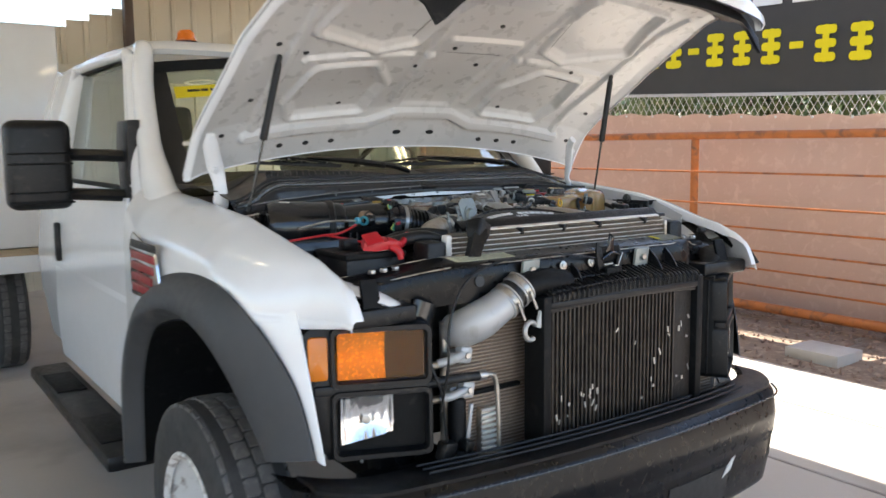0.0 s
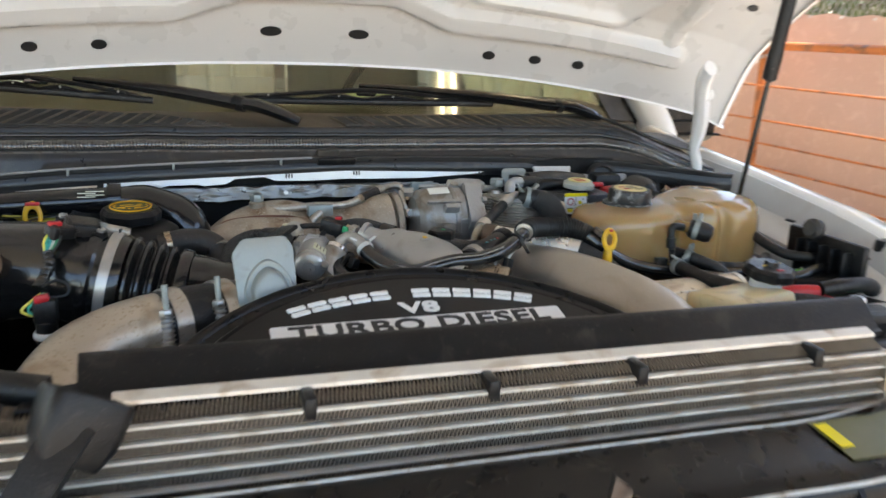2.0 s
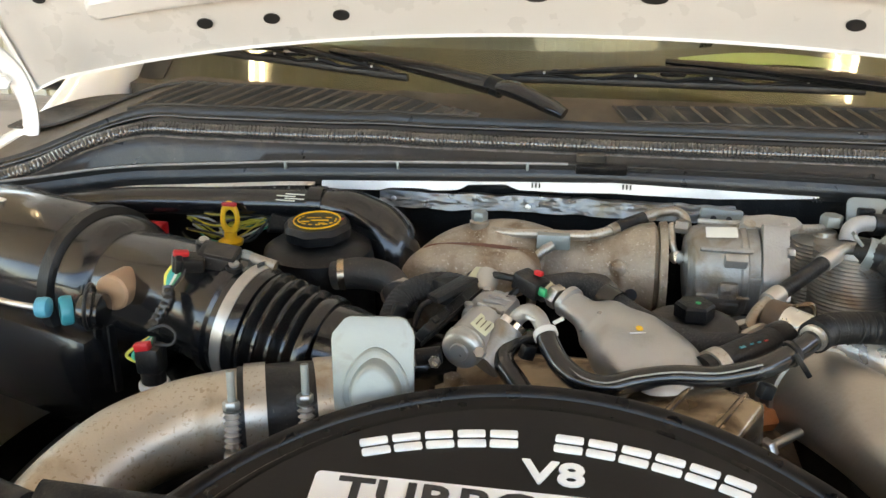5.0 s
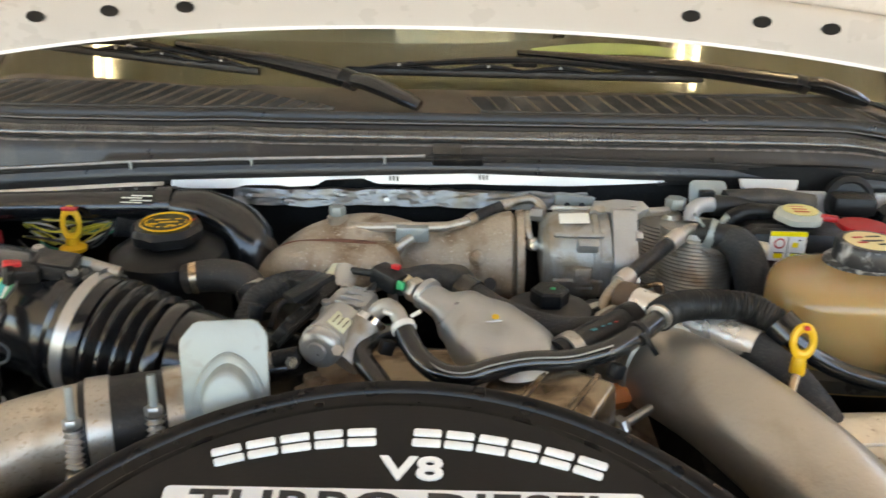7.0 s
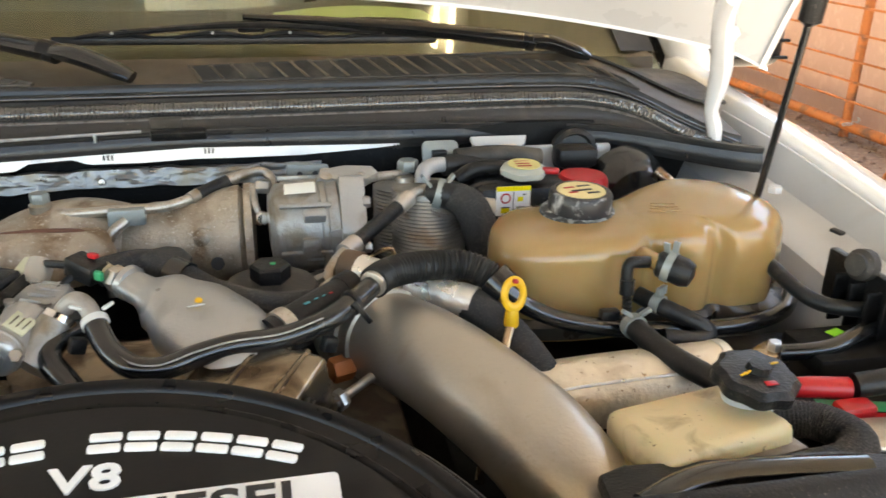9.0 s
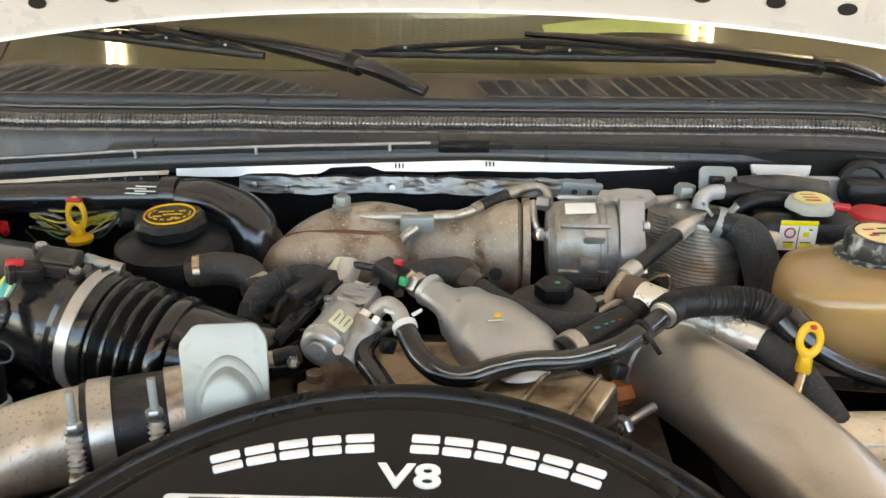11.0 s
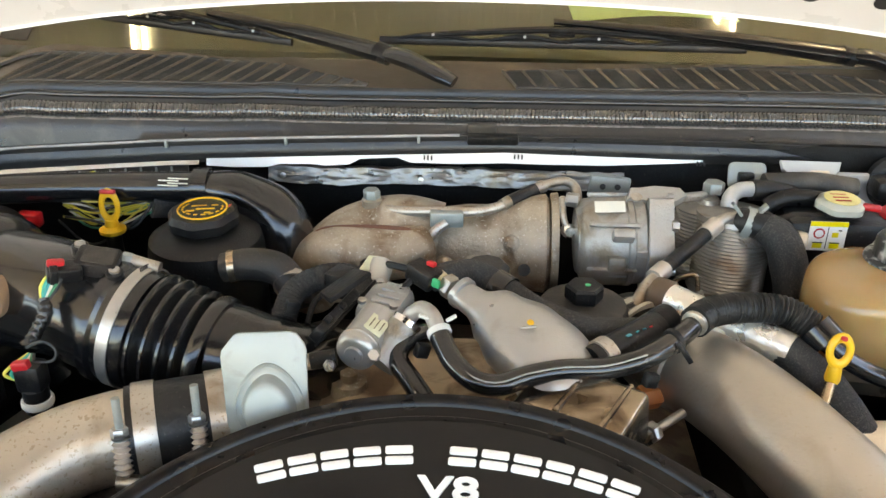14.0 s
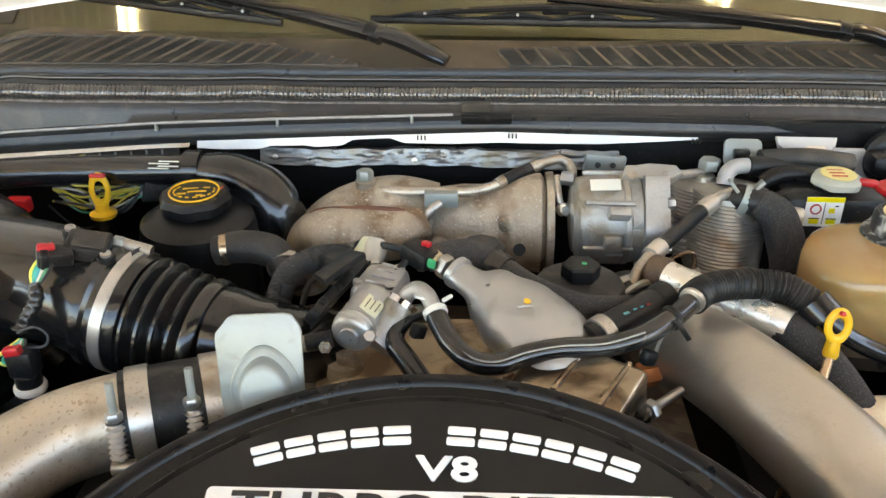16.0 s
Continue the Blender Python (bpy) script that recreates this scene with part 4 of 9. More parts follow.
for s in (-1, 1):
    def skin(line_a, line_b, out, s=s):
        def f(u, v):
            k = u * (len(line_a) - 1)
            i = min(int(k), len(line_a) - 2)
            a, b = Vector(line_a[i]).lerp(Vector(line_a[i + 1]), k - i), Vector(line_b[i]).lerp(Vector(line_b[i + 1]), k - i)
            p = a.lerp(b, v)
            return (s * (p.x + out * (0.4 + 0.6 * math.sin(math.pi * v))), p.y, p.z)
        return sheet(B(), f, 16, 6, 0.006, (s, 0, 0))
    part("pillar_skin", skin([(0.955, 1.60, 1.40), (0.935, 1.685, 1.58), (0.915, 1.77, 1.72), (0.868, 1.945, 1.965)], [(0.945, 1.44, 1.40), (0.915, 1.56, 1.60), (0.885, 1.68, 1.75), (0.825, 1.88, 1.985)], 0.040), WHITE, truck, "smooth white windscreen pillar")
    part("rear_quarter", skin([(0.955, 3.06, 1.40), (0.92, 3.03, 1.70), (0.868, 2.96, 1.975)], [(0.955, 3.56, 1.40), (0.92, 3.54, 1.70), (0.845, 3.46, 1.99)], 0.030), WHITE, truck, "white rear cab panel")
    part("front_pillar", sweep(B(), [(s * (0.925 if s < 0 else 0.962), 1.30 if s < 0 else 1.38, 1.365), (s * (0.925 if s < 0 else 0.955), 1.42 if s < 0 else 1.46, 1.455), (s * 0.905, 1.58, 1.62), (s * 0.865, 1.76, 1.85), (s * 0.815, 1.90, 1.995), (s * 0.78, 2.1, 2.02)], [0.075 if s < 0 else 0.03, 0.062 if s < 0 else 0.04, 0.046, 0.042, 0.04, 0.03], seg=14, n=8), WHITE, truck)
    part("window_frame", sweep(B(), [(s * 0.955, 1.60, 1.44), (s * 0.915, 1.77, 1.72), (s * 0.868, 1.945, 1.965), (s * 0.862, 2.1, 1.99), (s * 0.862, 2.8, 1.99), (s * 0.868, 2.96, 1.97), (s * 0.92, 3.03, 1.7), (s * 0.955, 3.06, 1.43)], 0.026, seg=12, n=6, flat=0.8), WHITE, truck, "white door window frame")
    part("rear_pillar", sweep(B(), [(s * 0.92, 3.05, 1.40), (s * 0.885, 3.02, 1.7), (s * 0.815, 2.96, 2.0)], [0.09, 0.075, 0.06], seg=12, n=6, flat=0.6), WHITE, truck)
    part("corner_pillar", sweep(B(), [(s * 0.92, 3.5, 1.40), (s * 0.885, 3.48, 1.7), (s * 0.80, 3.42, 2.0)], 0.07, seg=10), WHITE, truck)
    part("roof_rail", sweep(B(), [(s * 0.82, 1.92, 2.0), (s * 0.835, 2.5, 2.012), (s * 0.82, 3.45, 2.0)], 0.025, seg=10), WHITE, truck)
    win = part("side_window", sheet(B(), lambda u, v: (s * (0.925 - 0.10 * v), 1.60 + 0.30 * v + (1.40 - 0.34 * v) * u, 1.42 + 0.565 * v), 6, 6, 0.005), DKGLAZE, truck)
    win.visible_shadow = False
    part("window_seal", sweep(B(), [(s * 0.938, 1.56, 1.425), (s * 0.938, 2.3, 1.43), (s * 0.938, 3.0, 1.43)], 0.011, seg=8), MATTBL, win)
    part("window_seal", sweep(B(), [(s * 0.938, 1.57, 1.43), (s * 0.895, 1.745, 1.70), (s * 0.845, 1.93, 1.965), (s * 0.84, 2.1, 1.98), (s * 0.845, 2.9, 1.975)], 0.012, seg=8), MATTBL, win)
    door = part("door", sheet(B(), lambda u, v: (s * (1.013 - 0.055 * max(0, v - 0.55) ** 1.3 - 0.05 * max(0, 0.3 - v) + 0.004 * math.sin(v * 9)), 1.60 + 1.44 * u, 0.50 + 0.90 * v), 20, 16, 0.012, (s, 0, 0)), WHITE, truck, "white cab door")
    part("handle", box(B(), (s * 1.02, 2.88, 1.12), (0.03, 0.05, 0.2), 0.01), BLACKPL, door, "black door handle")
    mir = part("wing_mirror", box(B(), (s * 1.262, 1.83, 1.53), (0.235, 0.13, 0.345), 0.04, seg=4), BLACKPL, truck, "large black towing mirror on two arms")
    for z in (1.575, 1.535, 1.425, 1.385):
        part("shell_band", box(B(), (s * 1.262, 1.766, z), (0.232, 0.012, 0.007), 0.002), MATTBL, mir)
    for z in (1.56, 1.405):
        part("mirror_arm", sweep(B(), [(s * 1.15, 1.81, z + 0.01), (s * 1.03, 1.70, z + 0.005), (s * 0.955, 1.66, z)], 0.031, seg=10, flat=0.8), BLACKPL, mir)
    part("mirror_foot", prism(B(), [(-0.075, -0.20), (0.07, -0.20), (0.10, -0.10), (0.075, 0.10), (0.03, 0.13), (-0.06, 0.11)], 0.05, basis((s * 0.935, 1.66, 1.50), (0, -s, 0), (s, 0, 0)), 0.012), BLACKPL, mir)
    badge = part("wing_badge", prism(B(), [(-0.17, -0.105), (0.17, -0.10), (0.175, -0.07), (0.12, 0.06), (-0.13, 0.115), (-0.17, 0.08)], 0.008, basis((s * 1.074, 1.09, 1.19), (0, -1, 0), (s, 0, 0)), 0.002), CHROME, truck, "chrome-edged badge with dark red bars")
    for k in range(5):
        part("badge_bar", box(B(), (s * 1.084, 1.09 + 0.010 * k, 1.268 - 0.038 * k), (0.006, 0.29 - 0.02 * k, 0.027), 0.003), BADGERED if k else INK, badge)
    step = part("running_board", box(B(), (s * 1.02, 2.5, 0.34), (0.20, 1.75, 0.07), 0.02), BLACKPL, truck, "black running board")
    part("step_pad", box(B(), (s * 1.03, 2.0, 0.378), (0.14, 0.4, 0.008), 0.003), MATTBL, step)
    part("step_pad", box(B(), (s * 1.03, 2.9, 0.378), (0.14, 0.4, 0.008), 0.003), MATTBL, step)
def screen_at(u, v, off=0.0):
    x = (u - 0.5) * 2
    w = 0.88 - 0.095 * v
    return Vector((x * w, 1.245 + 0.20 * x * x * (1 - 0.3 * v) + 0.62 * v - off * 0.55, 1.495 - 0.04 * x * x + 0.50 * v + off * 0.8))
ws = part("windscreen", sheet(B(), lambda u, v: screen_at(u, -0.10 + 1.10 * v), 40, 16, 0.005), GLAZE, truck, "green-tinted laminated windscreen")
ws.visible_shadow = False
for s in (0, 1):
    part("black_border", sheet(B(), lambda u, v: screen_at(s + (0.048 * u if s == 0 else -0.048 * u), v, 0.002), 4, 14, 0.002), INK, ws)
part("black_border", sheet(B(), lambda u, v: screen_at(u, 1 - 0.10 * v, 0.002), 30, 3, 0.002), INK, ws)
sg = part("windscreen_sign", sheet(B(), lambda u, v: screen_at(0.055 + 0.135 * u, 0.66 + 0.10 * v, 0.004), 6, 3, 0.001), mat("yellow_card", (0.85, 0.68, 0.02), 0.6, var=0.03, bump=0.0), ws, "yellow card with a scrawl of black bars")
part("logo_oval", sheet(B(), lambda u, v: screen_at(0.122 + 0.040 * math.cos(6.283 * u) * (0.7 + 0.3 * v), 0.785 + 0.022 * math.sin(6.283 * u) * (0.7 + 0.3 * v), 0.004), 28, 2, 0.001), CREAMLB, ws, "plain oval outline")
for a, b in ((0.085, 0.115), (0.118, 0.135), (0.140, 0.165)):
    part("bar", sheet(B(), lambda u, v: screen_at(a + (b - a) * u, 0.705 + 0.02 * v, 0.006), 2, 2, 0.0005), INK, sg)
part("sticker", sheet(B(), lambda u, v: screen_at(0.06 + 0.04 * u, 0.16 + 0.07 * v, 0.003), 4, 3, 0.001), mat("pale_blue_sticker", (0.35, 0.5, 0.48), 0.5), ws)
part("sticker", sheet(B(), lambda u, v: screen_at(0.045 + 0.06 * u, 0.27 + 0.03 * v, 0.003), 4, 3, 0.001), LETTER, ws)
part("dashboard", sheet(B(), lambda u, v: (-0.86 + 1.72 * u, 1.40 + 0.55 * v, 1.455 + 0.03 * math.sin(v * 2.6) + 0.03 * math.exp(-((u - 0.75) / 0.15) ** 2) * v), 30, 14, 0.05, (0, 0, 1)), DASH, truck, "tan dashboard top")
part("dash_paper", sheet(B(), lambda u, v: (0.18 + 0.30 * u, 1.50 + 0.17 * v + 0.03 * u, 1.500 + 0.012 * math.sin(u * 3)), 8, 4, 0.001, (0, 0, 1)), GREENPAPER, truck, "pale green paper on the dashboard")
for x in (-0.45, 0.45):
    seat = part("seat", box(B(), (x, 2.75, 1.25), (0.5, 0.16, 0.75), 0.06, (-12, 0, 0), 3), SEAT, truck)
    part("headrest", box(B(), (x, 2.83, 1.72), (0.27, 0.1, 0.18), 0.04, (-8, 0, 0), 3), SEAT, seat)
part("steering_wheel", ring_tube(B(), (0.45, 2.07, 1.44), (0, -0.92, -0.38), 0.185, 0.014), MATTBL, truck)
part("floor_pan", box(B(), (0, 2.5, 0.7), (1.7, 2.0, 0.05)), MATTBL, truck)
part("chassis_rail", box(B(), (-0.45, 2.75, 0.55), (0.1, 5.0, 0.2), 0.01), MATTBL, truck)
part("chassis_rail", box(B(), (0.45, 2.75, 0.55), (0.1, 5.0, 0.2), 0.01), MATTBL, truck)
rl = part("roof_lamp", lathe(B(), [(0.044, 0), (0.044, 0.010), (0.04, 0.012), (0.036, 0.04), (0.024, 0.052), (0.0, 0.055)], (-0.60, 2.0, 2.055), (0, 0, 1), 20), mat("orange_lens", (0.7, 0.16, 0.01), 0.25, var=0.1, bump=0.2, bscale=80), truck, "orange roof beacon")
part("beacon_base", lathe(B(), [(0.048, -0.012), (0.048, 0.004)], (-0.60, 2.0, 2.055)), MATTBL, rl)

# headlights
def headlight(s):
    o = Vector((0.02 + s * 0.77, 0.176, 0.93))
    n = Vector((-0.375, -0.927, 0.02)) if s < 0 else Vector((0.53, -0.848, 0.02))
    m = basis(o, (-n.y, n.x, 0), n)
    k = -s                                       # frame x runs from the outer to the inner edge where k is 1
    def at(x, y, z=0.0):
        return m @ Vector((k * x, y, z))
    def slab(x0, x1, y0, y1, z0, z1, r, bev=0.0):
        out = [(k * (x0 + x1) / 2 + px, (y0 + y1) / 2 + py) for px, py in rrect(x1 - x0, y1 - y0, r, 4)]
        return prism(B(), out, z1 - z0, m @ Matrix.Translation((0, 0, z0)), bev)
    hl = part("headlight", slab(-0.104, 0.172, -0.185, 0.185, -0.15, -0.022, 0.02, 0.006), MATTBL, truck, "black headlight unit with amber and clear lenses")
    def bezel(x0, x1, z0, z1, t, d, r=0.02):
        bm = B()
        out, inn = rrect(x1 - x0, z1 - z0, r, 4), rrect(x1 - x0 - 2 * t, z1 - z0 - 2 * t, r * 0.7, 4)
        c = Vector((k * (x0 + x1) / 2, (z0 + z1) / 2, 0))
        a = [[bm.verts.new(m @ (Vector((p[0], p[1], h)) + c)) for p in q] for q, h in ((out, -0.03), (out, d * 0.8), ([(p[0] * 0.985, p[1] * 0.985) for p in out], d), ([(p[0] * 1.04, p[1] * 1.03) for p in inn], d), (inn, d * 0.7), (inn, -0.04))]
        for p, q in zip(a, a[1:]):
            for i in range(len(p)):
                j = (i + 1) % len(p)
                bm.faces.new((p[i], p[j], q[j], q[i]))
        return bm
    part("bezel", bezel(-0.105, 0.172, 0.012, 0.180, 0.016, 0.022), BLACKPL, hl)
    part("bezel", bezel(-0.105, 0.172, -0.185, 0.006, 0.016, 0.026), BLACKPL, hl)
    trim = [(-0.100, -0.186), (-0.100, 0.180), (-0.150, 0.184), (-0.174, 0.165), (-0.174, 0.012), (-0.165, -0.03), (-0.118, -0.183)]
    part("outer_trim", prism(B(), [(k * x, y) for x, y in (trim[::-1] if k > 0 else trim)], 0.05, m @ Matrix.Translation((0, 0, -0.044)), 0.004), BLACKPL, hl)
    part("bridge", slab(-0.15, 0.165, -0.006, 0.022, -0.02, 0.017, 0.006, 0.003), BLACKPL, hl)
    part("amber_lens", slab(-0.086, 0.155, 0.030, 0.163, 0.002, 0.007, 0.01), AMBER, hl).visible_shadow = False
    part("amber_reflector", sheet(B(), lambda u, v: at(-0.084 + 0.13 * u, 0.032 + 0.128 * v, -0.017 + 0.014 * (2 * v - 1) ** 2 + 0.0015 * math.sin(u * 25) * (v > 0.4)), 28, 12), AMBERREF, hl)
    part("lamp_well", slab(0.046, 0.155, 0.032, 0.160, -0.021, -0.015, 0.004), mat("brown_lamp_well", (0.006, 0.0035, 0.0025), 0.85, var=0.2), hl)
    part("marker_lens", slab(-0.164, -0.110, 0.037, 0.157, 0.004, 0.015, 0.012, 0.005), mat("amber_marker", (0.62, 0.17, 0.006), 0.22, var=0.12, bump=0.3, bscale=80, coat=0.4), hl)
    lens = [(-0.082, -0.150), (0.03, -0.128), (0.066, -0.095), (0.062, -0.010), (-0.080, -0.015)]
    part("clear_lens", prism(B(), [(k * x, y) for x, y in (lens if k > 0 else lens[::-1])], 0.010, m @ Matrix.Translation((0, 0, 0.006)), 0.004), CLEAR, hl).visible_shadow = False
    part("reflector", sheet(B(), lambda u, v: at(-0.080 + 0.142 * u, -0.145 + 0.028 * u + 0.132 * v - 0.028 * u * v, 0.001 - 0.014 * (math.sin(u * 3.14) * math.sin(v * 3.14)) + 0.002 * math.sin(u * 40)), 40, 12), CHROME, hl)
    part("bulb", lathe(B(), [(0.004, 0), (0.012, 0.004), (0.012, 0.012), (0, 0.016)], at(-0.01, -0.08, -0.013), m.to_3x3() @ Vector((0, 0, 1)), 14), STEEL, hl)
    part("dark_well", slab(-0.09, 0.158, -0.172, -0.004, -0.021, -0.015, 0.004), MATTBL, hl)
    for q in range(4):
        part("housing_rib", box(B(), at(0.172, 0.0, -0.045 - 0.03 * q), (0.006, 0.006, 0.34), 0.001), BLACKPL, hl)
headlight(-1)
headlight(1)

# bumper
def bumper(u, v):
    x = (2 * u - 1) * 0.985
    a = abs(x) / 0.985
    y = -0.10 + 0.11 * a ** 2 + 0.15 * (max(0, a - 0.8) / 0.2) ** 2
    prof = [(0.0, 0.15, 0.712), (0.2, 0.025, 0.712), (0.3, 0.0, 0.690), (0.42, -0.012, 0.61), (0.5, -0.005, 0.56), (0.62, 0.005, 0.53), (0.75, 0.012, 0.45), (0.9, 0.03, 0.36), (1.0, 0.06, 0.33)]
    return (x, y + interp(v, [(p[0], p[1]) for p in prof]), interp(v, [(p[0], p[2]) for p in prof]) - 0.008 * a * a)
bmp = part("front_bumper", sheet(B(), bumper, 60, 48, 0.01, (0, -1, 0)), BARBL, truck, "scuffed black steel front bumper")
for q in (0.05, 0.10, 0.15):
    part("pad_groove", sweep(B(), [Vector(bumper(0.16 + 0.68 * i / 20, q)) + Vector((0, 0, 0.0225)) for i in range(21)], 0.004, seg=8, n=3), BLACKPL, bmp)
# lighter strip: the edge's wear together with its painted highlight
part("worn_highlight_edge", sweep(B(), [Vector(bumper(0.03 + 0.94 * i / 30, 0.30)) + Vector((0, -0.012, 0.002)) for i in range(31)], 0.004, seg=8, n=3), mat("worn_highlight_paint", (0.045, 0.045, 0.045), 0.25, var=0.4, scale=20), bmp)
part("torn_strip", prism(B(), [(0, 0), (0.05, 0.012), (0.085, 0.05), (0.06, 0.045), (0.03, 0.028)], 0.003, basis((0.46, -0.075, 0.47), (1, 0.1, 0.1), (0, -1, 0)), 0.0008), WHITEPL, bmp, "torn white strip")
part("bumper_pad", sheet(B(), lambda u, v: Vector(bumper(0.02 + 0.96 * u, 0.02 + 0.20 * v)) + Vector((0, 0, 0.012)), 60, 4, 0.01, (0, 0, 1)), BLACKPL, bmp, "ribbed black top pad")
for x in (-0.6, 0.35):
    part("air_slot", sheet(B(), lambda u, v: Vector(bumper((x + 0.28 + 0.34 * u - 0.45) / 2.04 + 0.5, 0.66 + 0.22 * v)) + Vector((0, -0.004, 0)), 8, 4, 0.003, (0, -1, 0)), INK, bmp)
for x in (0.84, -0.92):
    part("fog_recess", sheet(B(), lambda u, v: Vector(bumper((x + 0.08 * u) / 2.04 + 0.5, 0.52 + 0.22 * v)) + Vector((0, -0.002, 0)), 6, 4, 0.001, (0, -1, 0)), INK, bmp)
part("valance", box(B(), (0, 0.16, 0.42), (1.4, 0.16, 0.2), 0.03), MATTBL, truck)

# ---------------------------------------------------------------- front coolers and radiator support
ic = thing("charge_air_cooler", (0.1, 0.1, 0.66), "dark brown charge-air cooler with ribbed black plastic top tank", "intercooler")
part("core", box(B(), (0.068, 0.082, 0.895), (0.575, 0.05, 0.46)), FINS, ic, "dusty brown fin core")
sc = part("side_core", box(B(), (0.398, 0.078, 0.915), (0.086, 0.05, 0.40), 0.002), FINS, ic, "plain brown end panel")
for z in (0.722, 1.108):
    part("panel_edge", box(B(), (0.398, 0.050, z), (0.084, 0.006, 0.007), 0.001), STEEL, sc)
for k in range(33):
    x = -0.213 + 0.01745 * k
    bm = box(B(), (x, 0.054, 0.895), (0.0062, 0.012, 0.46))
    part("cooler_tube", bm, FINTUBE, ic, smooth=0)
for x in (-0.234, 0.452):
    part("side_plate", box(B(), (x, 0.072, 0.90), (0.03, 0.09, 0.50), 0.004), MATTBL, ic)
def tank_at(u, v):
    y = interp(v, [(0, 0.035), (0.2, 0.032), (0.35, 0.045), (0.75, 0.135), (1, 0.165)])
    z = interp(v, [(0, 1.118), (0.2, 1.145), (0.35, 1.158), (0.75, 1.188), (1, 1.178)])
    return (-0.225 + 0.69 * u, y, z + 0.012 * math.sin(u * 3.14))
tk = part("top_tank", sheet(B(), tank_at, 30, 12, 0.02, (0, 0, 1)), BLACKPL, ic, "ribbed black plastic tank")
for k in range(34):
    u = 0.02 + 0.96 * k / 33
    bm = B()
    pts = [Vector(tank_at(u, v)) + Vector((0, -0.003, 0.004)) for v in (0.02, 0.2, 0.35, 0.55, 0.75, 1.0)]
    for a, b in zip(pts, pts[1:]):
        sweep(bm, [a, b], 0.0035, seg=5, n=1)
    part("rib", bm, BLACKPL, tk)
for v in (0.30, 0.52, 0.74):
    part("long_rib", sweep(B(), [Vector(tank_at(u, v)) + Vector((0, -0.002, 0.004)) for u in (0.02, 0.3, 0.55)], 0.0032, seg=6, n=6), BLACKPL, tk)
part("seam_bar", box(B(), (0.12, 0.034, 1.122), (0.69, 0.012, 0.02), 0.004), BLACKPL, tk)
part("inlet_neck", sweep(B(), [(-0.10, 0.105, 1.172), (-0.20, 0.10, 1.182), (-0.265, 0.095, 1.178), (-0.30, 0.092, 1.165)], [0.045, 0.05, 0.046, 0.043], seg=20, n=6, flat=0.85), MATTBL, ic, "black plastic inlet neck")
hs = part("coupler", sweep(B(), [(-0.293, 0.093, 1.170), (-0.345, 0.092, 1.138)], 0.047, seg=22, n=10, ribs=0.003, pitch=0.018), RUBBER, ic)
for p, d in (((-0.292, 0.093, 1.171), (-0.85, 0, -0.52)), ((-0.338, 0.092, 1.143), (-0.85, 0, -0.52))):
    part("hose_clamp", lathe(B(), [(0.0485, -0.009), (0.051, -0.009), (0.051, 0.009), (0.0485, 0.009)], p, d, 30), STEEL, ic)
    part("clamp_screw", sweep(B(), [Vector(p) + Vector((0.0, -0.055, 0.0)), Vector(p) + Vector((0.02, -0.06, -0.05))], 0.0045, seg=8), BOLT, ic)
    for e in (-0.014, 0.014):
        part("clamp_edge", lathe(B(), [(0.0488, e - 0.0022), (0.0525, e - 0.0022), (0.0525, e + 0.0022), (0.0488, e + 0.0022)], p, d, 30), CASTSILV, ic)
part("cast_elbow", sweep(B(), [(-0.33, 0.092, 1.150), (-0.375, 0.093, 1.124), (-0.420, 0.105, 1.097), (-0.450, 0.138, 1.072), (-0.458, 0.19, 1.055)], [0.045, 0.050, 0.056, 0.055, 0.048], seg=24, n=8), CASTSILV, ic, "silver cast pipe elbow")
part("bracket", box(B(), (-0.250, 0.045, 1.085), (0.02, 0.012, 0.05), 0.003, (0, 20, 0)), WHITEPL, ic, "torn white tag")
part("lifting_hook", sweep(B(), [(-0.285 + 0.022 * math.cos(a), 0.045, 1.055 + 0.026 * math.sin(a)) for a in (radians(40 + 26 * q) for q in range(11))], 0.008, seg=10, n=4), SILVER, ic)
rng = random.Random(5)
for k in range(32):
    band = rng.random()
    x, z = (-0.2 + 0.2 * rng.random(), 0.75 + 0.08 * rng.random()) if band < 0.4 else ((0.22 + 0.2 * rng.random(), 0.80 + 0.22 * rng.random()) if band < 0.85 else (0.0 + 0.25 * rng.random(), 0.72 + 0.3 * rng.random()))
    z += 0.12 * (x + 0.2) * (band < 0.4)
    part("bent_fin", box(B(), (x, 0.0455, z), (0.004 + 0.005 * rng.random(), 0.003, 0.006 + 0.016 * rng.random()), 0, (0, rng.gauss(0, 16), 0)), BENT, ic, smooth=0)

cd = thing("ac_condenser", (0.1, 0.2, 0.64), "brown finned condenser with horizontal tubes and silver end tank", "condenser")
part("core", box(B(), (0.12, 0.19, 0.865), (1.20, 0.022, 0.44)), CONDFIN, cd)
for k in range(40):
    z = 0.652 + 0.0109 * k
    if k < 39:
        part("flat_tube", box(B(), (0.12, 0.178, z), (1.20, 0.006, 0.0036)), CONDTUBE, cd, smooth=0)
for x in (-0.492, 0.735):
    part("end_tank", sweep(B(), [(x, 0.188, 0.65), (x, 0.188, 1.085)], 0.014, seg=12), STEEL, cd)
part("top_rail", box(B(), (0.60, 0.185, 1.088), (0.28, 0.03, 0.012), 0.003), STEEL, cd)
part("lower_block", box(B(), (-0.36, 0.165, 0.74), (0.05, 0.03, 0.15), 0.006), STEEL, cd, "stack of pale flat tubes")
for k in range(9):
    part("stack_rib", box(B(), (-0.36, 0.148, 0.675 + 0.017 * k), (0.055, 0.012, 0.008), 0.002), PAPER, cd)
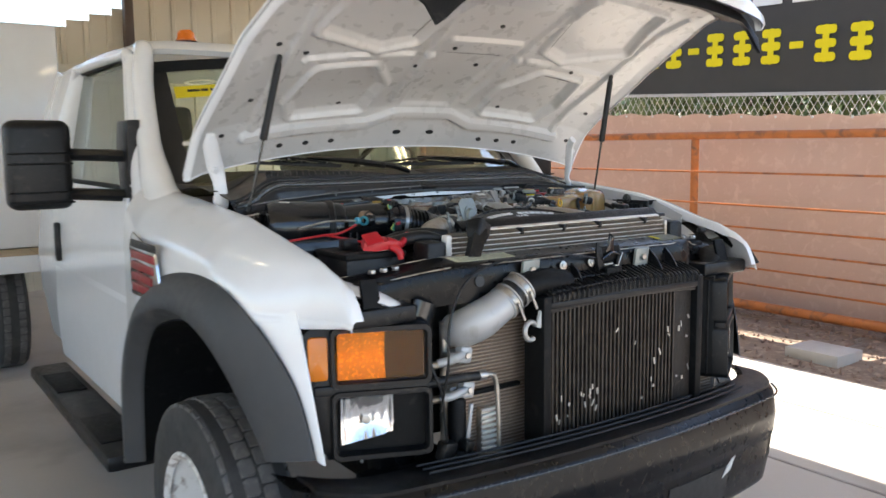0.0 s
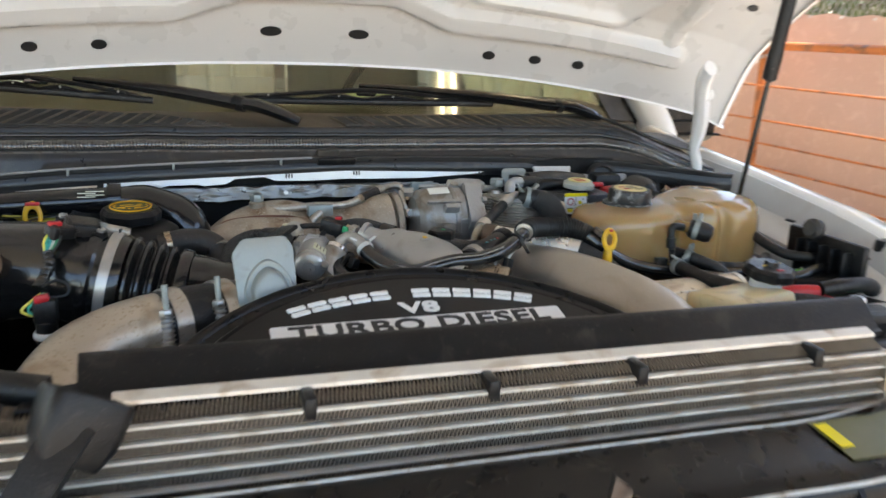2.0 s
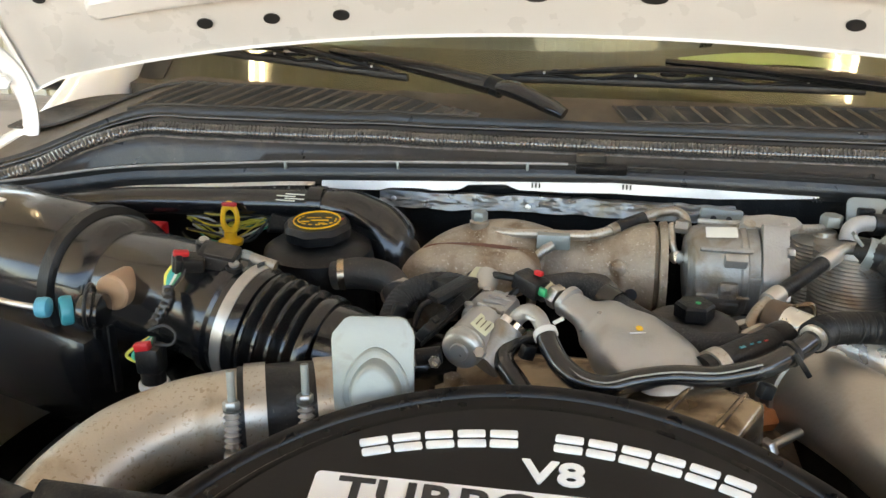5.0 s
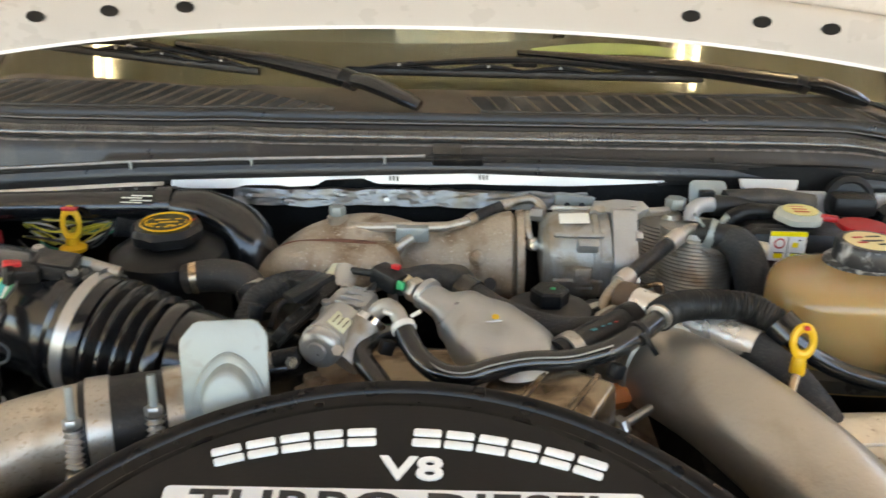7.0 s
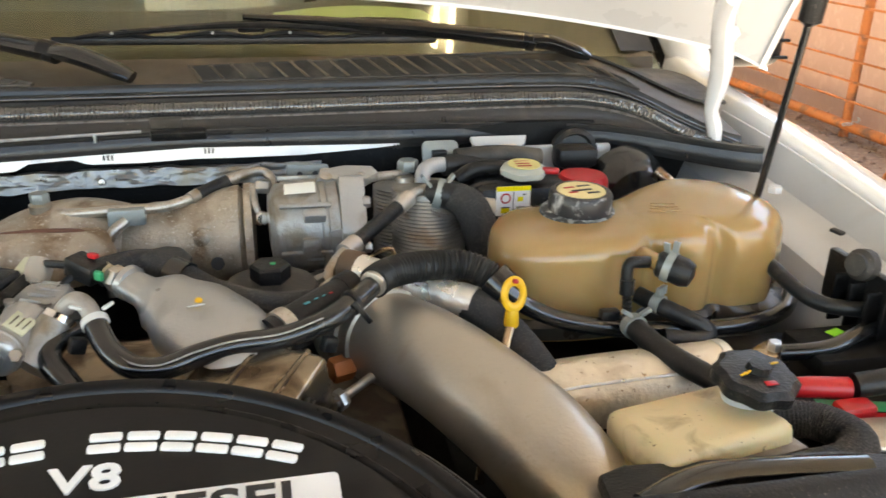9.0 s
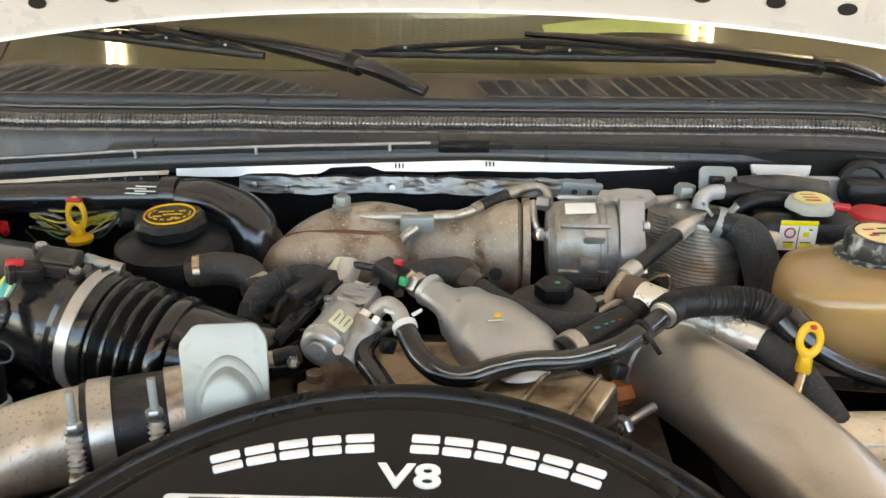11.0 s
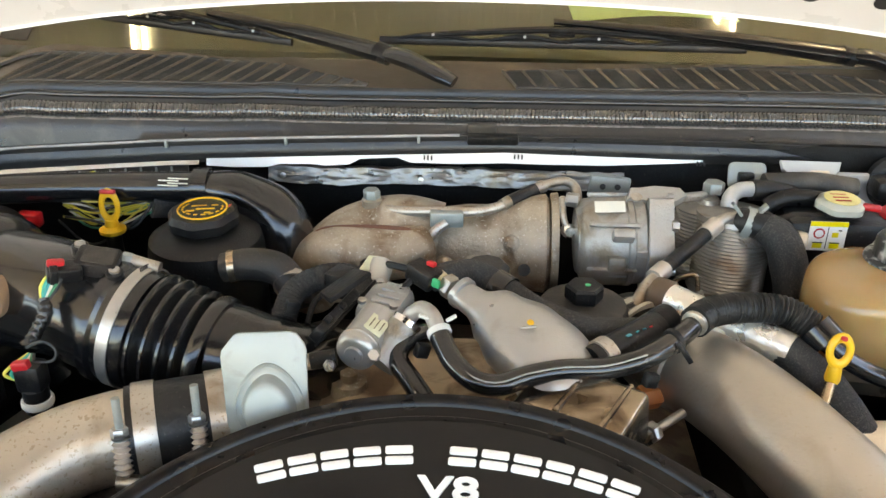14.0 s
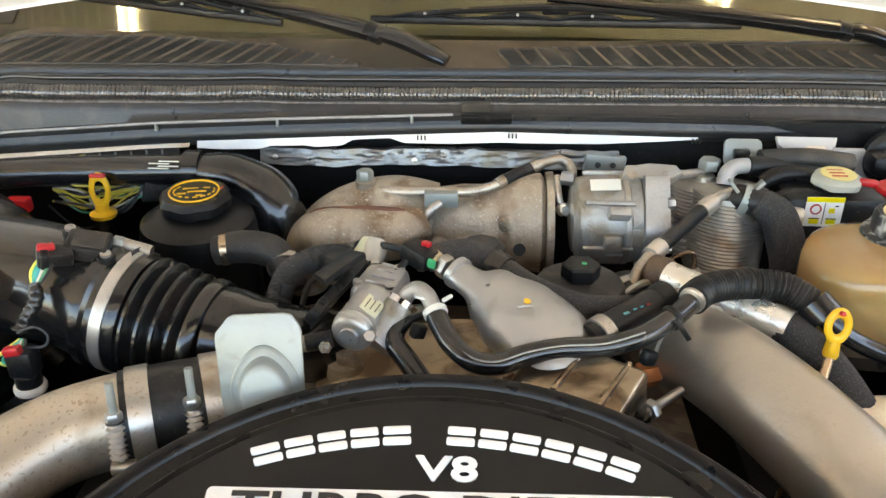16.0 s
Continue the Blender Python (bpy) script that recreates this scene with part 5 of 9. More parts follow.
part("cross_bar", box(B(), (-0.36, 0.165, 0.865), (0.26, 0.02, 0.012), 0.002), MATTBL, cd)
for z in (0.985, 0.885):
    part("pipe_fitting", box(B(), (-0.485, 0.155, z), (0.05, 0.04, 0.04), 0.008), STEEL, cd)
    part("refrigerant_pipe", sweep(B(), [(-0.49, 0.14, z), (-0.55, 0.13, z - 0.005), (-0.60, 0.15, z - 0.01), (-0.64, 0.2, z - 0.03)], 0.011, seg=12), STEEL, cd)
part("rubber_line", sweep(B(), [(-0.60, 0.12, 0.935), (-0.52, 0.10, 0.94), (-0.44, 0.095, 0.937)], 0.014, seg=12), RUBBER, cd)
part("crimp", sweep(B(), [(-0.44, 0.095, 0.937), (-0.415, 0.095, 0.936)], 0.016, seg=14), BOLT, cd)
part("bent_line", sweep(B(), [(-0.415, 0.095, 0.936), (-0.385, 0.095, 0.93), (-0.372, 0.095, 0.90), (-0.365, 0.095, 0.80), (-0.36, 0.095, 0.70), (-0.33, 0.10, 0.685)], 0.0075, seg=10), STEEL, cd)

FINROW = mat("radiator_fin_rows", (0.30, 0.255, 0.20), 0.45, 0.5, var=0.3, scale=30, bump=0.2)
# near-black brown: the shade between the fins, put in as a colour
FINSHADE = mat("painted_fin_shade", (0.045, 0.036, 0.028), 0.7, var=0.4, scale=200)
rad = thing("radiator", (0.06, 0.26, 0.7), "aluminium radiator with thin horizontal tubes behind the support bar", "radiator")
part("core", box(B(), (0.065, 0.295, 1.0), (0.96, 0.045, 0.60)), mat("radiator_fins", (0.30, 0.275, 0.24), 0.5, 0.4, var=0.3, bump=0.9, bscale=900), rad)
def fin_strip(start, half, length=0.95, pitch=0.0021):
    """One folded strip of cooling fins: thin slanted blades between two tubes."""
    p, h, bm = Vector(start), Vector(half), B()
    n = int(length / pitch)
    for i in range(n):
        x = Vector((pitch * i, 0, 0))
        a, b = (h, -h) if i % 2 else (-h, h)
        q = [p + x + a, p + x + b + Vector((pitch, 0, 0)), p + x + b + Vector((pitch + 0.0005, 0, 0)), p + x + a + Vector((0.0005, 0, 0))]
        front = [bm.verts.new(v) for v in q]
        back = [bm.verts.new(v + Vector((0, 0.006, 0))) for v in q]
        bm.faces.new(front)
        for j in range(4):
            bm.faces.new((front[j], back[j], back[(j + 1) % 4], front[(j + 1) % 4]))
    return bm
for k in range(7):
    z = 1.314 - 0.0150 * k
    part("tube", box(B(), (0.065, 0.270 - 0.0015 * k, z), (0.95, 0.010, 0.0028), 0.001), BRIGHTAL, rad, "bright aluminium tube")
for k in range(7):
    part("fin_shade_strip", box(B(), (0.065, 0.2765 - 0.0015 * k, 1.3065 - 0.0150 * k), (0.95, 0.010, 0.0115)), FINSHADE, rad)
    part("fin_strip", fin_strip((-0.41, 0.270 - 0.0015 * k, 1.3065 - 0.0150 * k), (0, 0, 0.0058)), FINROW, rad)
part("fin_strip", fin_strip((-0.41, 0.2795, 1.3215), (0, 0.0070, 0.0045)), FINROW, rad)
# coloured like the painted shade behind the top row of fins
part("top_bar", box(B(), (0.065, 0.287, 1.312), (0.95, 0.03, 0.010), 0.003), FINSHADE, rad)
for x in (-0.13, 0.05, 0.215, 0.44):
    part("clip", box(B(), (x, 0.278, 1.318), (0.012, 0.035, 0.022), 0.003), BLACKPL, rad)
part("end_frame", box(B(), (-0.420, 0.272, 1.27), (0.022, 0.03, 0.11), 0.006), WHITEPL, rad, "pale end frame")
part("end_frame", box(B(), (0.545, 0.272, 1.27), (0.016, 0.03, 0.09), 0.005), STEEL, rad)
part("cardboard", box(B(), (-0.36, 0.235, 1.248), (0.10, 0.02, 0.04), 0.002), mat("tan_foam", (0.5, 0.4, 0.28), 0.8, var=0.2), rad, "tan foam seal")
for s, x in ((-1, -0.47), (1, 0.59)):
    part("side_tank", box(B(), (x, 0.29, 1.02), (0.07, 0.09, 0.58), 0.015), BLACKPL, rad)

# support bar across the front
sup = thing("radiator_support", (0, 0.17, 1.2), "black painted steel radiator support bar", "support bar")
def sup_pt(x, dy=0.0, dz=0.0):
    a = abs(x - 0.02)
    return (x, 0.175 + dy + interp(a, [(0, 0), (0.48, 0), (0.62, 0.11), (0.78, 0.10)]), 1.245 + dz - interp(a, [(0, 0), (0.50, 0.0), (0.66, 0.035), (0.78, 0.045)]))
bm = B()
def sup_fn(u, v):
    x = -0.76 + 1.56 * u
    y = interp(v, [(0, -0.055), (0.12, -0.06), (0.3, -0.052), (0.4, -0.04), (0.85, 0.045), (0.95, 0.055), (1, 0.06)])
    z = interp(v, [(0, -0.10), (0.12, -0.03), (0.3, 0.004), (0.4, 0.012), (0.85, 0.022), (0.95, 0.016), (1, -0.02)])
    return sup_pt(x, y, z)
part("bar", sheet(bm, sup_fn, 50, 16, 0.004), BARBL, sup)
for v in (0.30, 0.90):
    part("bar_edge", sweep(B(), [Vector(sup_fn(i / 12, v)) + Vector((0, 0, 0.001)) for i in range(13)], 0.0022, seg=6, n=4), STEEL, sup)
part("label", sheet(B(), lambda u, v: Vector(sup_fn((-0.47 + 0.21 * u + 0.76) / 1.56, 0.46 + 0.30 * v)) + Vector((0, 0, 0.0025)), 6, 3, 0.001, (0, 0, 1)), CREAMLB, sup, "aged cream information label with fine bars")
for k in range(7):
    part("label_line", sheet(B(), lambda u, v: Vector(sup_fn((-0.46 + 0.19 * u + 0.76) / 1.56, 0.48 + 0.04 * k + 0.010 * v)) + Vector((0, 0, 0.0042)), 3, 1, 0.0004, (0, 0, 1)), mat("faded_print", (0.38, 0.38, 0.28), 0.6), sup)
part("label", sheet(B(), lambda u, v: Vector(sup_fn((0.39 + 0.24 * u + 0.76) / 1.56, 0.46 + 0.36 * v)) + Vector((0, 0, 0.0025)), 6, 3, 0.001, (0, 0, 1)), OLIVELB, sup, "dark olive information label")
part("label_corner", sheet(B(), lambda u, v: Vector(sup_fn((0.392 + 0.016 * u + 0.76) / 1.56, 0.56 + 0.22 * v)) + Vector((0, 0, 0.0042)), 2, 2, 0.0006, (0, 0, 1)), BANYEL, sup)
for x in (-0.235, 0.245):
    part("bracket", box(B(), (x, 0.108, 1.215), (0.07, 0.012, 0.075), 0.004, (8, 0, 6)), ZINC, sup, "bare metal bracket")
    part("bolt", hexnut(B(), (x, 0.100, 1.222), 0.011, 0.01, (0, -1, 0)), BOLT, sup)
for x in (-0.10, 0.02):
    part("washer_bolt", lathe(B(), [(0.014, 0), (0.014, 0.003), (0.007, 0.004), (0.007, 0.008), (0, 0.009)], (x, 0.110, 1.222), (0, -1, 0.1), 18), BOLT, sup)
part("access_hole", lathe(B(), [(0.016, 0), (0.016, 0.003)], (-0.42, 0.113, 1.205), (0, -1, 0.15), 18), INK, sup)
for x, lo in ((-0.145, 0.5), (-0.06, 0.5), (0.30, 0.0), (0.375, 0.0)):
    part("stay", prism(B(), [(-0.02, -0.012), (0.055, -0.010 + 0.02 * lo), (0.10, 0.03), (0.125, 0.065), (0.06, 0.075), (0.0, 0.05)], 0.008, basis((x, 0.19, 1.245 - 0.015 * lo), (0, -1, 0), (1, 0, 0)), 0.002), BLACKPL, sup)
part("lower_bar", box(B(), (0.0, 0.22, 0.64), (1.5, 0.1, 0.06), 0.01), MATTBL, sup)
for s in (-1, 1):
    part("upright", box(B(), (0.02 + s * 0.66, 0.27, 0.93), (0.10, 0.08, 0.60), 0.015), MATTBL, sup)
    part("wheelhouse_brace", sweep(B(), [(s * 0.55, 0.19, 1.15), (s * 0.60, 0.20, 1.0), (s * 0.615, 0.22, 0.8), (s * 0.6, 0.25, 0.65)], 0.04, seg=10, flat=0.5), GLOSSBL, sup)
    part("lamp_mount", box(B(), (s * 0.735, 0.20, 1.135), (0.24, 0.13, 0.05), 0.012), BLACKPL, sup)

lt = thing("bonnet_latch", (0.083, 0.12, 1.2), "black bonnet latch with small springs and levers", "latch")
part("plate", box(B(), (0.083, 0.105, 1.225), (0.10, 0.01, 0.09), 0.003, (6, 0, 0)), MATTBL, lt)
part("hook", prism(B(), [(0, 0), (0.022, 0.012), (0.03, 0.06), (0.012, 0.075), (0.006, 0.04), (-0.012, 0.02)], 0.006, basis((0.08, 0.098, 1.235), (1, 0, 0), (0, -1, 0.1)), 0.001), GLOSSBL, lt)
part("lever", sweep(B(), [(0.05, 0.092, 1.23), (0.09, 0.088, 1.25), (0.13, 0.088, 1.24)], 0.005, seg=8), GLOSSBL, lt)
part("side_arm", prism(B(), [(-0.012, 0), (0.012, 0), (0.02, 0.06), (0.004, 0.085), (-0.006, 0.05)], 0.005, basis((0.045, 0.094, 1.20), (1, 0, 0.2), (0, -1, 0.1)), 0.001), BLACKPL, lt)
part("side_arm", prism(B(), [(-0.010, 0), (0.014, 0), (0.022, 0.05), (0.0, 0.065)], 0.005, basis((0.118, 0.094, 1.195), (1, 0, -0.2), (0, -1, 0.1)), 0.001), BLACKPL, lt)
part("pull_wire", sweep(B(), [(0.135, 0.086, 1.245), (0.118, 0.084, 1.215), (0.112, 0.086, 1.19)], 0.0022, seg=6), BOLT, lt)
part("block", box(B(), (0.09, 0.088, 1.185), (0.07, 0.03, 0.04), 0.006), MATTBL, lt)
part("spring", sweep(B(), [(0.055, 0.090, 1.212), (0.092, 0.088, 1.215)], 0.0045, seg=10, n=20, ribs=0.002, pitch=0.004), BOLT, lt)
part("pin", lathe(B(), [(0.009, 0), (0.009, 0.012), (0, 0.014)], (0.11, 0.098, 1.20), (0, -1, 0), 14), BOLT, lt)
cab = new("release_cable", finish("release_cable", sweep(B(), [(0.06, 0.10, 1.23), (-0.15, 0.10, 1.262), (-0.35, 0.10, 1.258), (-0.48, 0.09, 1.215), (-0.56, 0.06, 1.12), (-0.575, 0.05, 1.0), (-0.58, 0.08, 0.86)], 0.0035, seg=8, n=10), RUBBER))
tagged(cab, "thin black cable looped over the support bar", "cable")

duct = thing("air_duct", (-0.32, 0.23, 1.24), "black plastic duct elbow beside the radiator", "duct")
part("body", sweep(B(), [(-0.402, 0.185, 1.235), (-0.375, 0.200, 1.270), (-0.345, 0.222, 1.310), (-0.325, 0.240, 1.335)], [0.022, 0.026, 0.028, 0.030], seg=4, n=6, flat=0.8), BLACKPL, duct, smooth=30)
part("mouth", loft(B(), [[basis((-0.325, 0.242, 1.330), (0.80, 0.25, -0.45), (0.35, 0.35, 0.86)) @ Vector((px * f, py * f, h)) for px, py in rrect(0.064, 0.052, 0.010, 3)] for h, f in ((-0.028, 0.75), (-0.008, 1.0), (0.026, 1.08), (0.030, 1.04), (0.026, 0.9))]), BLACKPL, duct, "bevelled duct mouth")

# inner wings, trays, mounts
part("inner_panel", sheet(B(), lambda u, v: (interp(u, [(0, 0.835), (0.3, 0.862), (0.7, 0.866), (1, 0.862)]) - 0.022 * v, 0.42 + 0.72 * u, interp(u, [(0, 1.305), (0.2, 1.350), (0.45, 1.378), (0.75, 1.402), (1, 1.414)]) - 0.055 * v), 24, 4, 0.003, (-1, 0, 0)), GREYPAINT, truck, "grey painted inner panel below the wing edge")
for y, z in ((0.64, 1.338), (0.90, 1.366)):
    part("ledge_bolt", hexnut(B(), (0.815, y, z - 0.006), 0.010, 0.009, (0, 0, 1)), WHITE, truck)
for y, z in ((0.60, 1.331), (0.78, 1.353)):
    part("ledge_slot", box(B(), (0.828, y, z - 0.004), (0.010, 0.016, 0.004), 0.001, (4, 0, 20)), INK, truck)
for s in (-1, 1):
    part("inner_wing", sheet(B(), lambda u, v, s=s: (s * interp(v, [(0, 0.885), (0.25, 0.86), (0.35, 0.80), (0.42, 0.765), (1, 0.72)]), 0.28 + 0.80 * u, interp(v, [(0, 0.0), (0.25, -0.008), (0.35, -0.012), (0.42, -0.03), (1, -0.55)]) + interp(u, [(0, 1.235), (0.25, 1.30), (0.55, 1.345), (1, 1.375)])), 30, 20, 0.004), GREYPAINT, truck, "grey-white painted inner wing")
    part("corner_brace", sweep(B(), [(s * 0.86, 0.42, 1.265), (s * 0.80, 0.30, 1.215), (s * 0.72, 0.20, 1.185), (s * 0.63, 0.15, 1.14)], [0.04, 0.045, 0.04, 0.014], seg=10, n=6, flat=0.35), WHITE if s < 0 else MATTBL, truck, "painted corner brace")
    part("mount_tab", prism(B(), [(-0.03, -0.06), (0.03, -0.06), (0.025, 0.06), (-0.025, 0.06)], 0.01, basis((s * 0.745, 0.17, 1.175), (1, 0, 0), (0, -1, 0.3)), 0.003), MATTBL, truck, "black mounting tab")
    for k in range(3):
        part("wing_bolt", hexnut(B(), (s * (0.60 + 0.045 * k), 0.275 - 0.01 * k, 1.235), 0.012, 0.012), BOLT, truck)
part("corner_cover", sweep(B(), [(0.90, 0.30, 1.25), (0.93, 0.22, 1.19), (0.95, 0.17, 1.12)], [0.03, 0.05, 0.045], seg=10, flat=0.5), MATTBL, truck)
part("rubber_stop", lathe(B(), [(0.016, 0), (0.018, 0.004), (0.015, 0.02), (0, 0.022)], (0.866, 0.60, 1.335)), RUBBER, truck)
part("rubber_stop", lathe(B(), [(0.016, 0), (0.018, 0.004), (0.015, 0.015), (0, 0.017)], (0.80, 0.30, 1.25)), RUBBER, truck)
part("engine_floor", box(B(), (0, 0.68, 0.80), (1.5, 0.85, 0.02)), MATTBL, truck)
part("firewall", box(B(), (0, 1.095, 1.14), (1.62, 0.03, 0.56), 0.004), MATTBL, truck, "dark firewall")

# pipes and plugs in front of the condenser's end
for z, y in ((0.995, 0.135), (0.895, 0.125)):
    part("port_block", box(B(), (-0.462, y, z), (0.046, 0.035, 0.05), 0.010, (0, 12, 0)), CASTSILV, cd)
    part("port_pipe", sweep(B(), [(-0.470, y - 0.01, z + 0.004), (-0.515, y - 0.02, z - 0.004), (-0.555, y - 0.005, z - 0.012)], 0.0125, seg=12), CASTSILV, cd)
    part("port_nut", hexnut(B(), (-0.462, y - 0.018, z), 0.010, 0.008, (0, -1, 0.1)), BOLT, cd)
part("drier", lathe(B(), [(0.02, 0), (0.026, 0.006), (0.026, 0.20), (0.02, 0.21)], (-0.475, 0.150, 0.655), (0, 0, 1), 18), MATTBL, cd)
part("drier_clip", box(B(), (-0.452, 0.120, 0.80), (0.012, 0.01, 0.10), 0.003, (0, 8, 0)), CASTSILV, cd)
hn = thing("sensor_plug", (-0.52, 0.11, 0.66), "cluster of black plugs and brackets below the headlight", "plug")
for x, y, z, w, h, m_ in ((-0.545, 0.105, 0.735, 0.05, 0.055, BLACKPL), (-0.500, 0.110, 0.705, 0.045, 0.05, MATTBL), (-0.520, 0.095, 0.690, 0.03, 0.03, YRES), (-0.475, 0.105, 0.735, 0.03, 0.035, BLACKPL), (-0.490, 0.100, 0.675, 0.035, 0.02, CASTSILV), (-0.455, 0.115, 0.690, 0.035, 0.04, MATTBL)):
    part("plug_body", box(B(), (x, y, z), (w, 0.04, h), 0.007, (5, 12, 10)), m_, hn)
part("plug_wire", sweep(B(), [(-0.545, 0.10, 0.76), (-0.560, 0.09, 0.83), (-0.575, 0.085, 0.92), (-0.60, 0.10, 1.0), (-0.585, 0.12, 1.08)], 0.0045, seg=8), RUBBER, hn)
part("bracket", box(B(), (-0.50, 0.15, 0.66), (0.16, 0.10, 0.02), 0.004), MATTBL, hn)

# ---------------------------------------------------------------- cowl, seal, wipers
def end_drop(x):
    return sstep(0.62, 0.84, abs(x - 0.01))
def cowl_y(x, y):
    """Plan of the cowl: skewed a little, swept forward at its ends."""
    return y + 0.08 * (x - 0.03) - 0.10 * end_drop(x) - 0.05 * sstep(0.5, 0.8, x)
def ledge_z(x):
    return interp(x, [(-0.84, 1.392), (-0.63, 1.403), (-0.40, 1.417), (-0.235, 1.4225), (0.01, 1.428), (0.216, 1.425), (0.372, 1.421), (0.575, 1.413), (0.84, 1.400)])
def hem_z(x):
    return interp(x, [(-0.84, 1.365), (-0.63, 1.377), (-0.40, 1.392), (-0.168, 1.399), (0.063, 1.405), (0.296, 1.397), (0.554, 1.392), (0.72, 1.380), (0.84, 1.372)])
def fold_z(x, z):
    return z - 0.008 * x + 0.0022 * math.exp(-((x + 0.262) / 0.022) ** 2) - 0.068 * end_drop(x)
def vent_depth(x):
    return interp(x, [(-0.66, 0.102), (-0.43, 0.087), (-0.284, 0.060), (-0.12, 0.0), (0.06, 0.053), (0.39, 0.078), (0.60, 0.053), (0.72, 0.02)])
def shelf_at(x, y, up=0.0):
    """Point of the upper shelf, y metres behind the lip of the grilles."""
    return Vector((x, cowl_y(x, 1.108) + y, fold_z(x, 1.4775) + 0.17 * y + up))
COWL = [(1.0475, "hem", -0.002), (1.0435, "hem", 0.007), (1.0490, "ledge", -0.004), (1.0450, "ledge", -0.001), (1.0450, "ledge", 0.003), (1.0510, "ledge", 0.0045),
        (1.0580, "fold", 1.4400), (1.0620, "fold", 1.4440), (1.0800, "fold", 1.4530), (1.0865, "fold", 1.4580), (1.0900, "fold", 1.4660), (1.0935, "fold", 1.4690), (1.0970, "fold", 1.4675),
        (1.1005, "fold", 1.4640), (1.1035, "fold", 1.4645), (1.1055, "fold", 1.4735), (1.1080, "fold", 1.4775)]
def cowl_at(x, k, f=0.0):
    def row(i):
        y, kind, z = COWL[i]
        return Vector((x, cowl_y(x, y), fold_z(x, z) if kind == "fold" else (hem_z(x) if kind == "hem" else ledge_z(x)) + z))
    return row(k) if not f else row(k).lerp(row(k + 1), f)
cw = thing("windscreen_cowl", (0, 1.12, 1.42), "black plastic cowl with slotted grilles below the windscreen", "cowl")
NC = len(COWL) - 1
part("panel", sheet(B(), lambda u, v: cowl_at(-0.83 + 1.66 * u, min(int(v * NC + 1e-6), NC - 1), v * NC - min(int(v * NC + 1e-6), NC - 1)), 120, NC * 2, 0.004, (0, -0.3, 0.95)), COWLBL, cw, smooth=60)
part("dusty_shelf", sheet(B(), lambda u, v: shelf_at(-0.83 + 1.66 * u, v * (0.022 + max(0.075, vent_depth(-0.83 + 1.66 * u))) + 0.06 * v * (2 * u - 1) ** 4), 90, 8, 0.004, (0, 0, 1)), TANSHELF, cw, "dusty upper shelf")
part("white_flange", sheet(B(), lambda u, v: (-0.345 + 0.68 * u, cowl_y(-0.345 + 0.68 * u, 1.044) - 0.002 * v, hem_z(-0.345 + 0.68 * u) + 0.001 - v * interp(-0.345 + 0.68 * u, [(-0.345, 0.009), (-0.31, 0.012), (-0.262, 0.013), (-0.245, 0.009), (-0.20, 0.010), (-0.185, 0.013), (-0.15, 0.012), (-0.135, 0.004), (-0.085, 0.003), (-0.065, 0.011), (0.0, 0.014), (0.10, 0.014), (0.20, 0.012), (0.335, 0.002)])), 120, 3, 0.003, (0, -1, 0)), WHITE, cw, "white painted flange under the cowl")
part("steel_flange", sheet(B(), lambda u, v: (-0.80 + 0.445 * u, cowl_y(-0.80 + 0.445 * u, 1.042) - 0.004 * v, hem_z(-0.80 + 0.445 * u) - 0.001 - 0.004 * v), 24, 2, 0.003, (0, -1, 0)), BRIGHTAL, cw, "bright steel flange edge")
part("notched_strip", sheet(B(), lambda u, v: (-0.80 + 0.43 * u, cowl_y(-0.80 + 0.43 * u, 1.040), hem_z(-0.80 + 0.43 * u) - 0.006 - 0.010 * v), 24, 2, 0.003, (0, -1, 0)), DUSTBL, cw)
for k in range(20):
    x = -0.79 + 0.021 * k
    part("strip_tick", box(B(), (x, cowl_y(x, 1.0365), hem_z(x) - 0.011), (0.0025, 0.002, 0.009)), ZINC, cw)
for x in (-0.042, 0.081, 0.332):
    for d in (-0.005, 0.0, 0.005):
        part("stamp_mark", box(B(), (x + d, cowl_y(x, 1.0385), hem_z(x) - 0.002), (0.0022, 0.001, 0.0065)), INK, cw)
for x in (-0.397, -0.235, -0.055):
    part("clip", box(B(), (x, cowl_y(x, 1.044), ledge_z(x) - 0.002), (0.004, 0.005, 0.011), 0.001), ZINC, cw)
# a thin bead, much paler than the panel, along the ledge
part("ledge_bead", sweep(B(), [cowl_at(-0.80 + 0.80 * i / 12, 4) + Vector((0, -0.0005, 0.0)) for i in range(13)], 0.0021, seg=8, n=4), mat("pale_ledge_edge", (0.30, 0.29, 0.28), 0.3, var=0.3, scale=30), cw, "thin pale edge of the ledge")
part("joint_cover", box(B(), (0.045, 1.0485, 1.4245), (0.070, 0.014, 0.013), 0.003, (18, 0, 4)), BLACKPL, cw)
part("joint_tab", box(B(), (0.030, 1.0535, 1.4375), (0.040, 0.010, 0.017), 0.003, (20, 0, 4)), DUSTBL, cw)
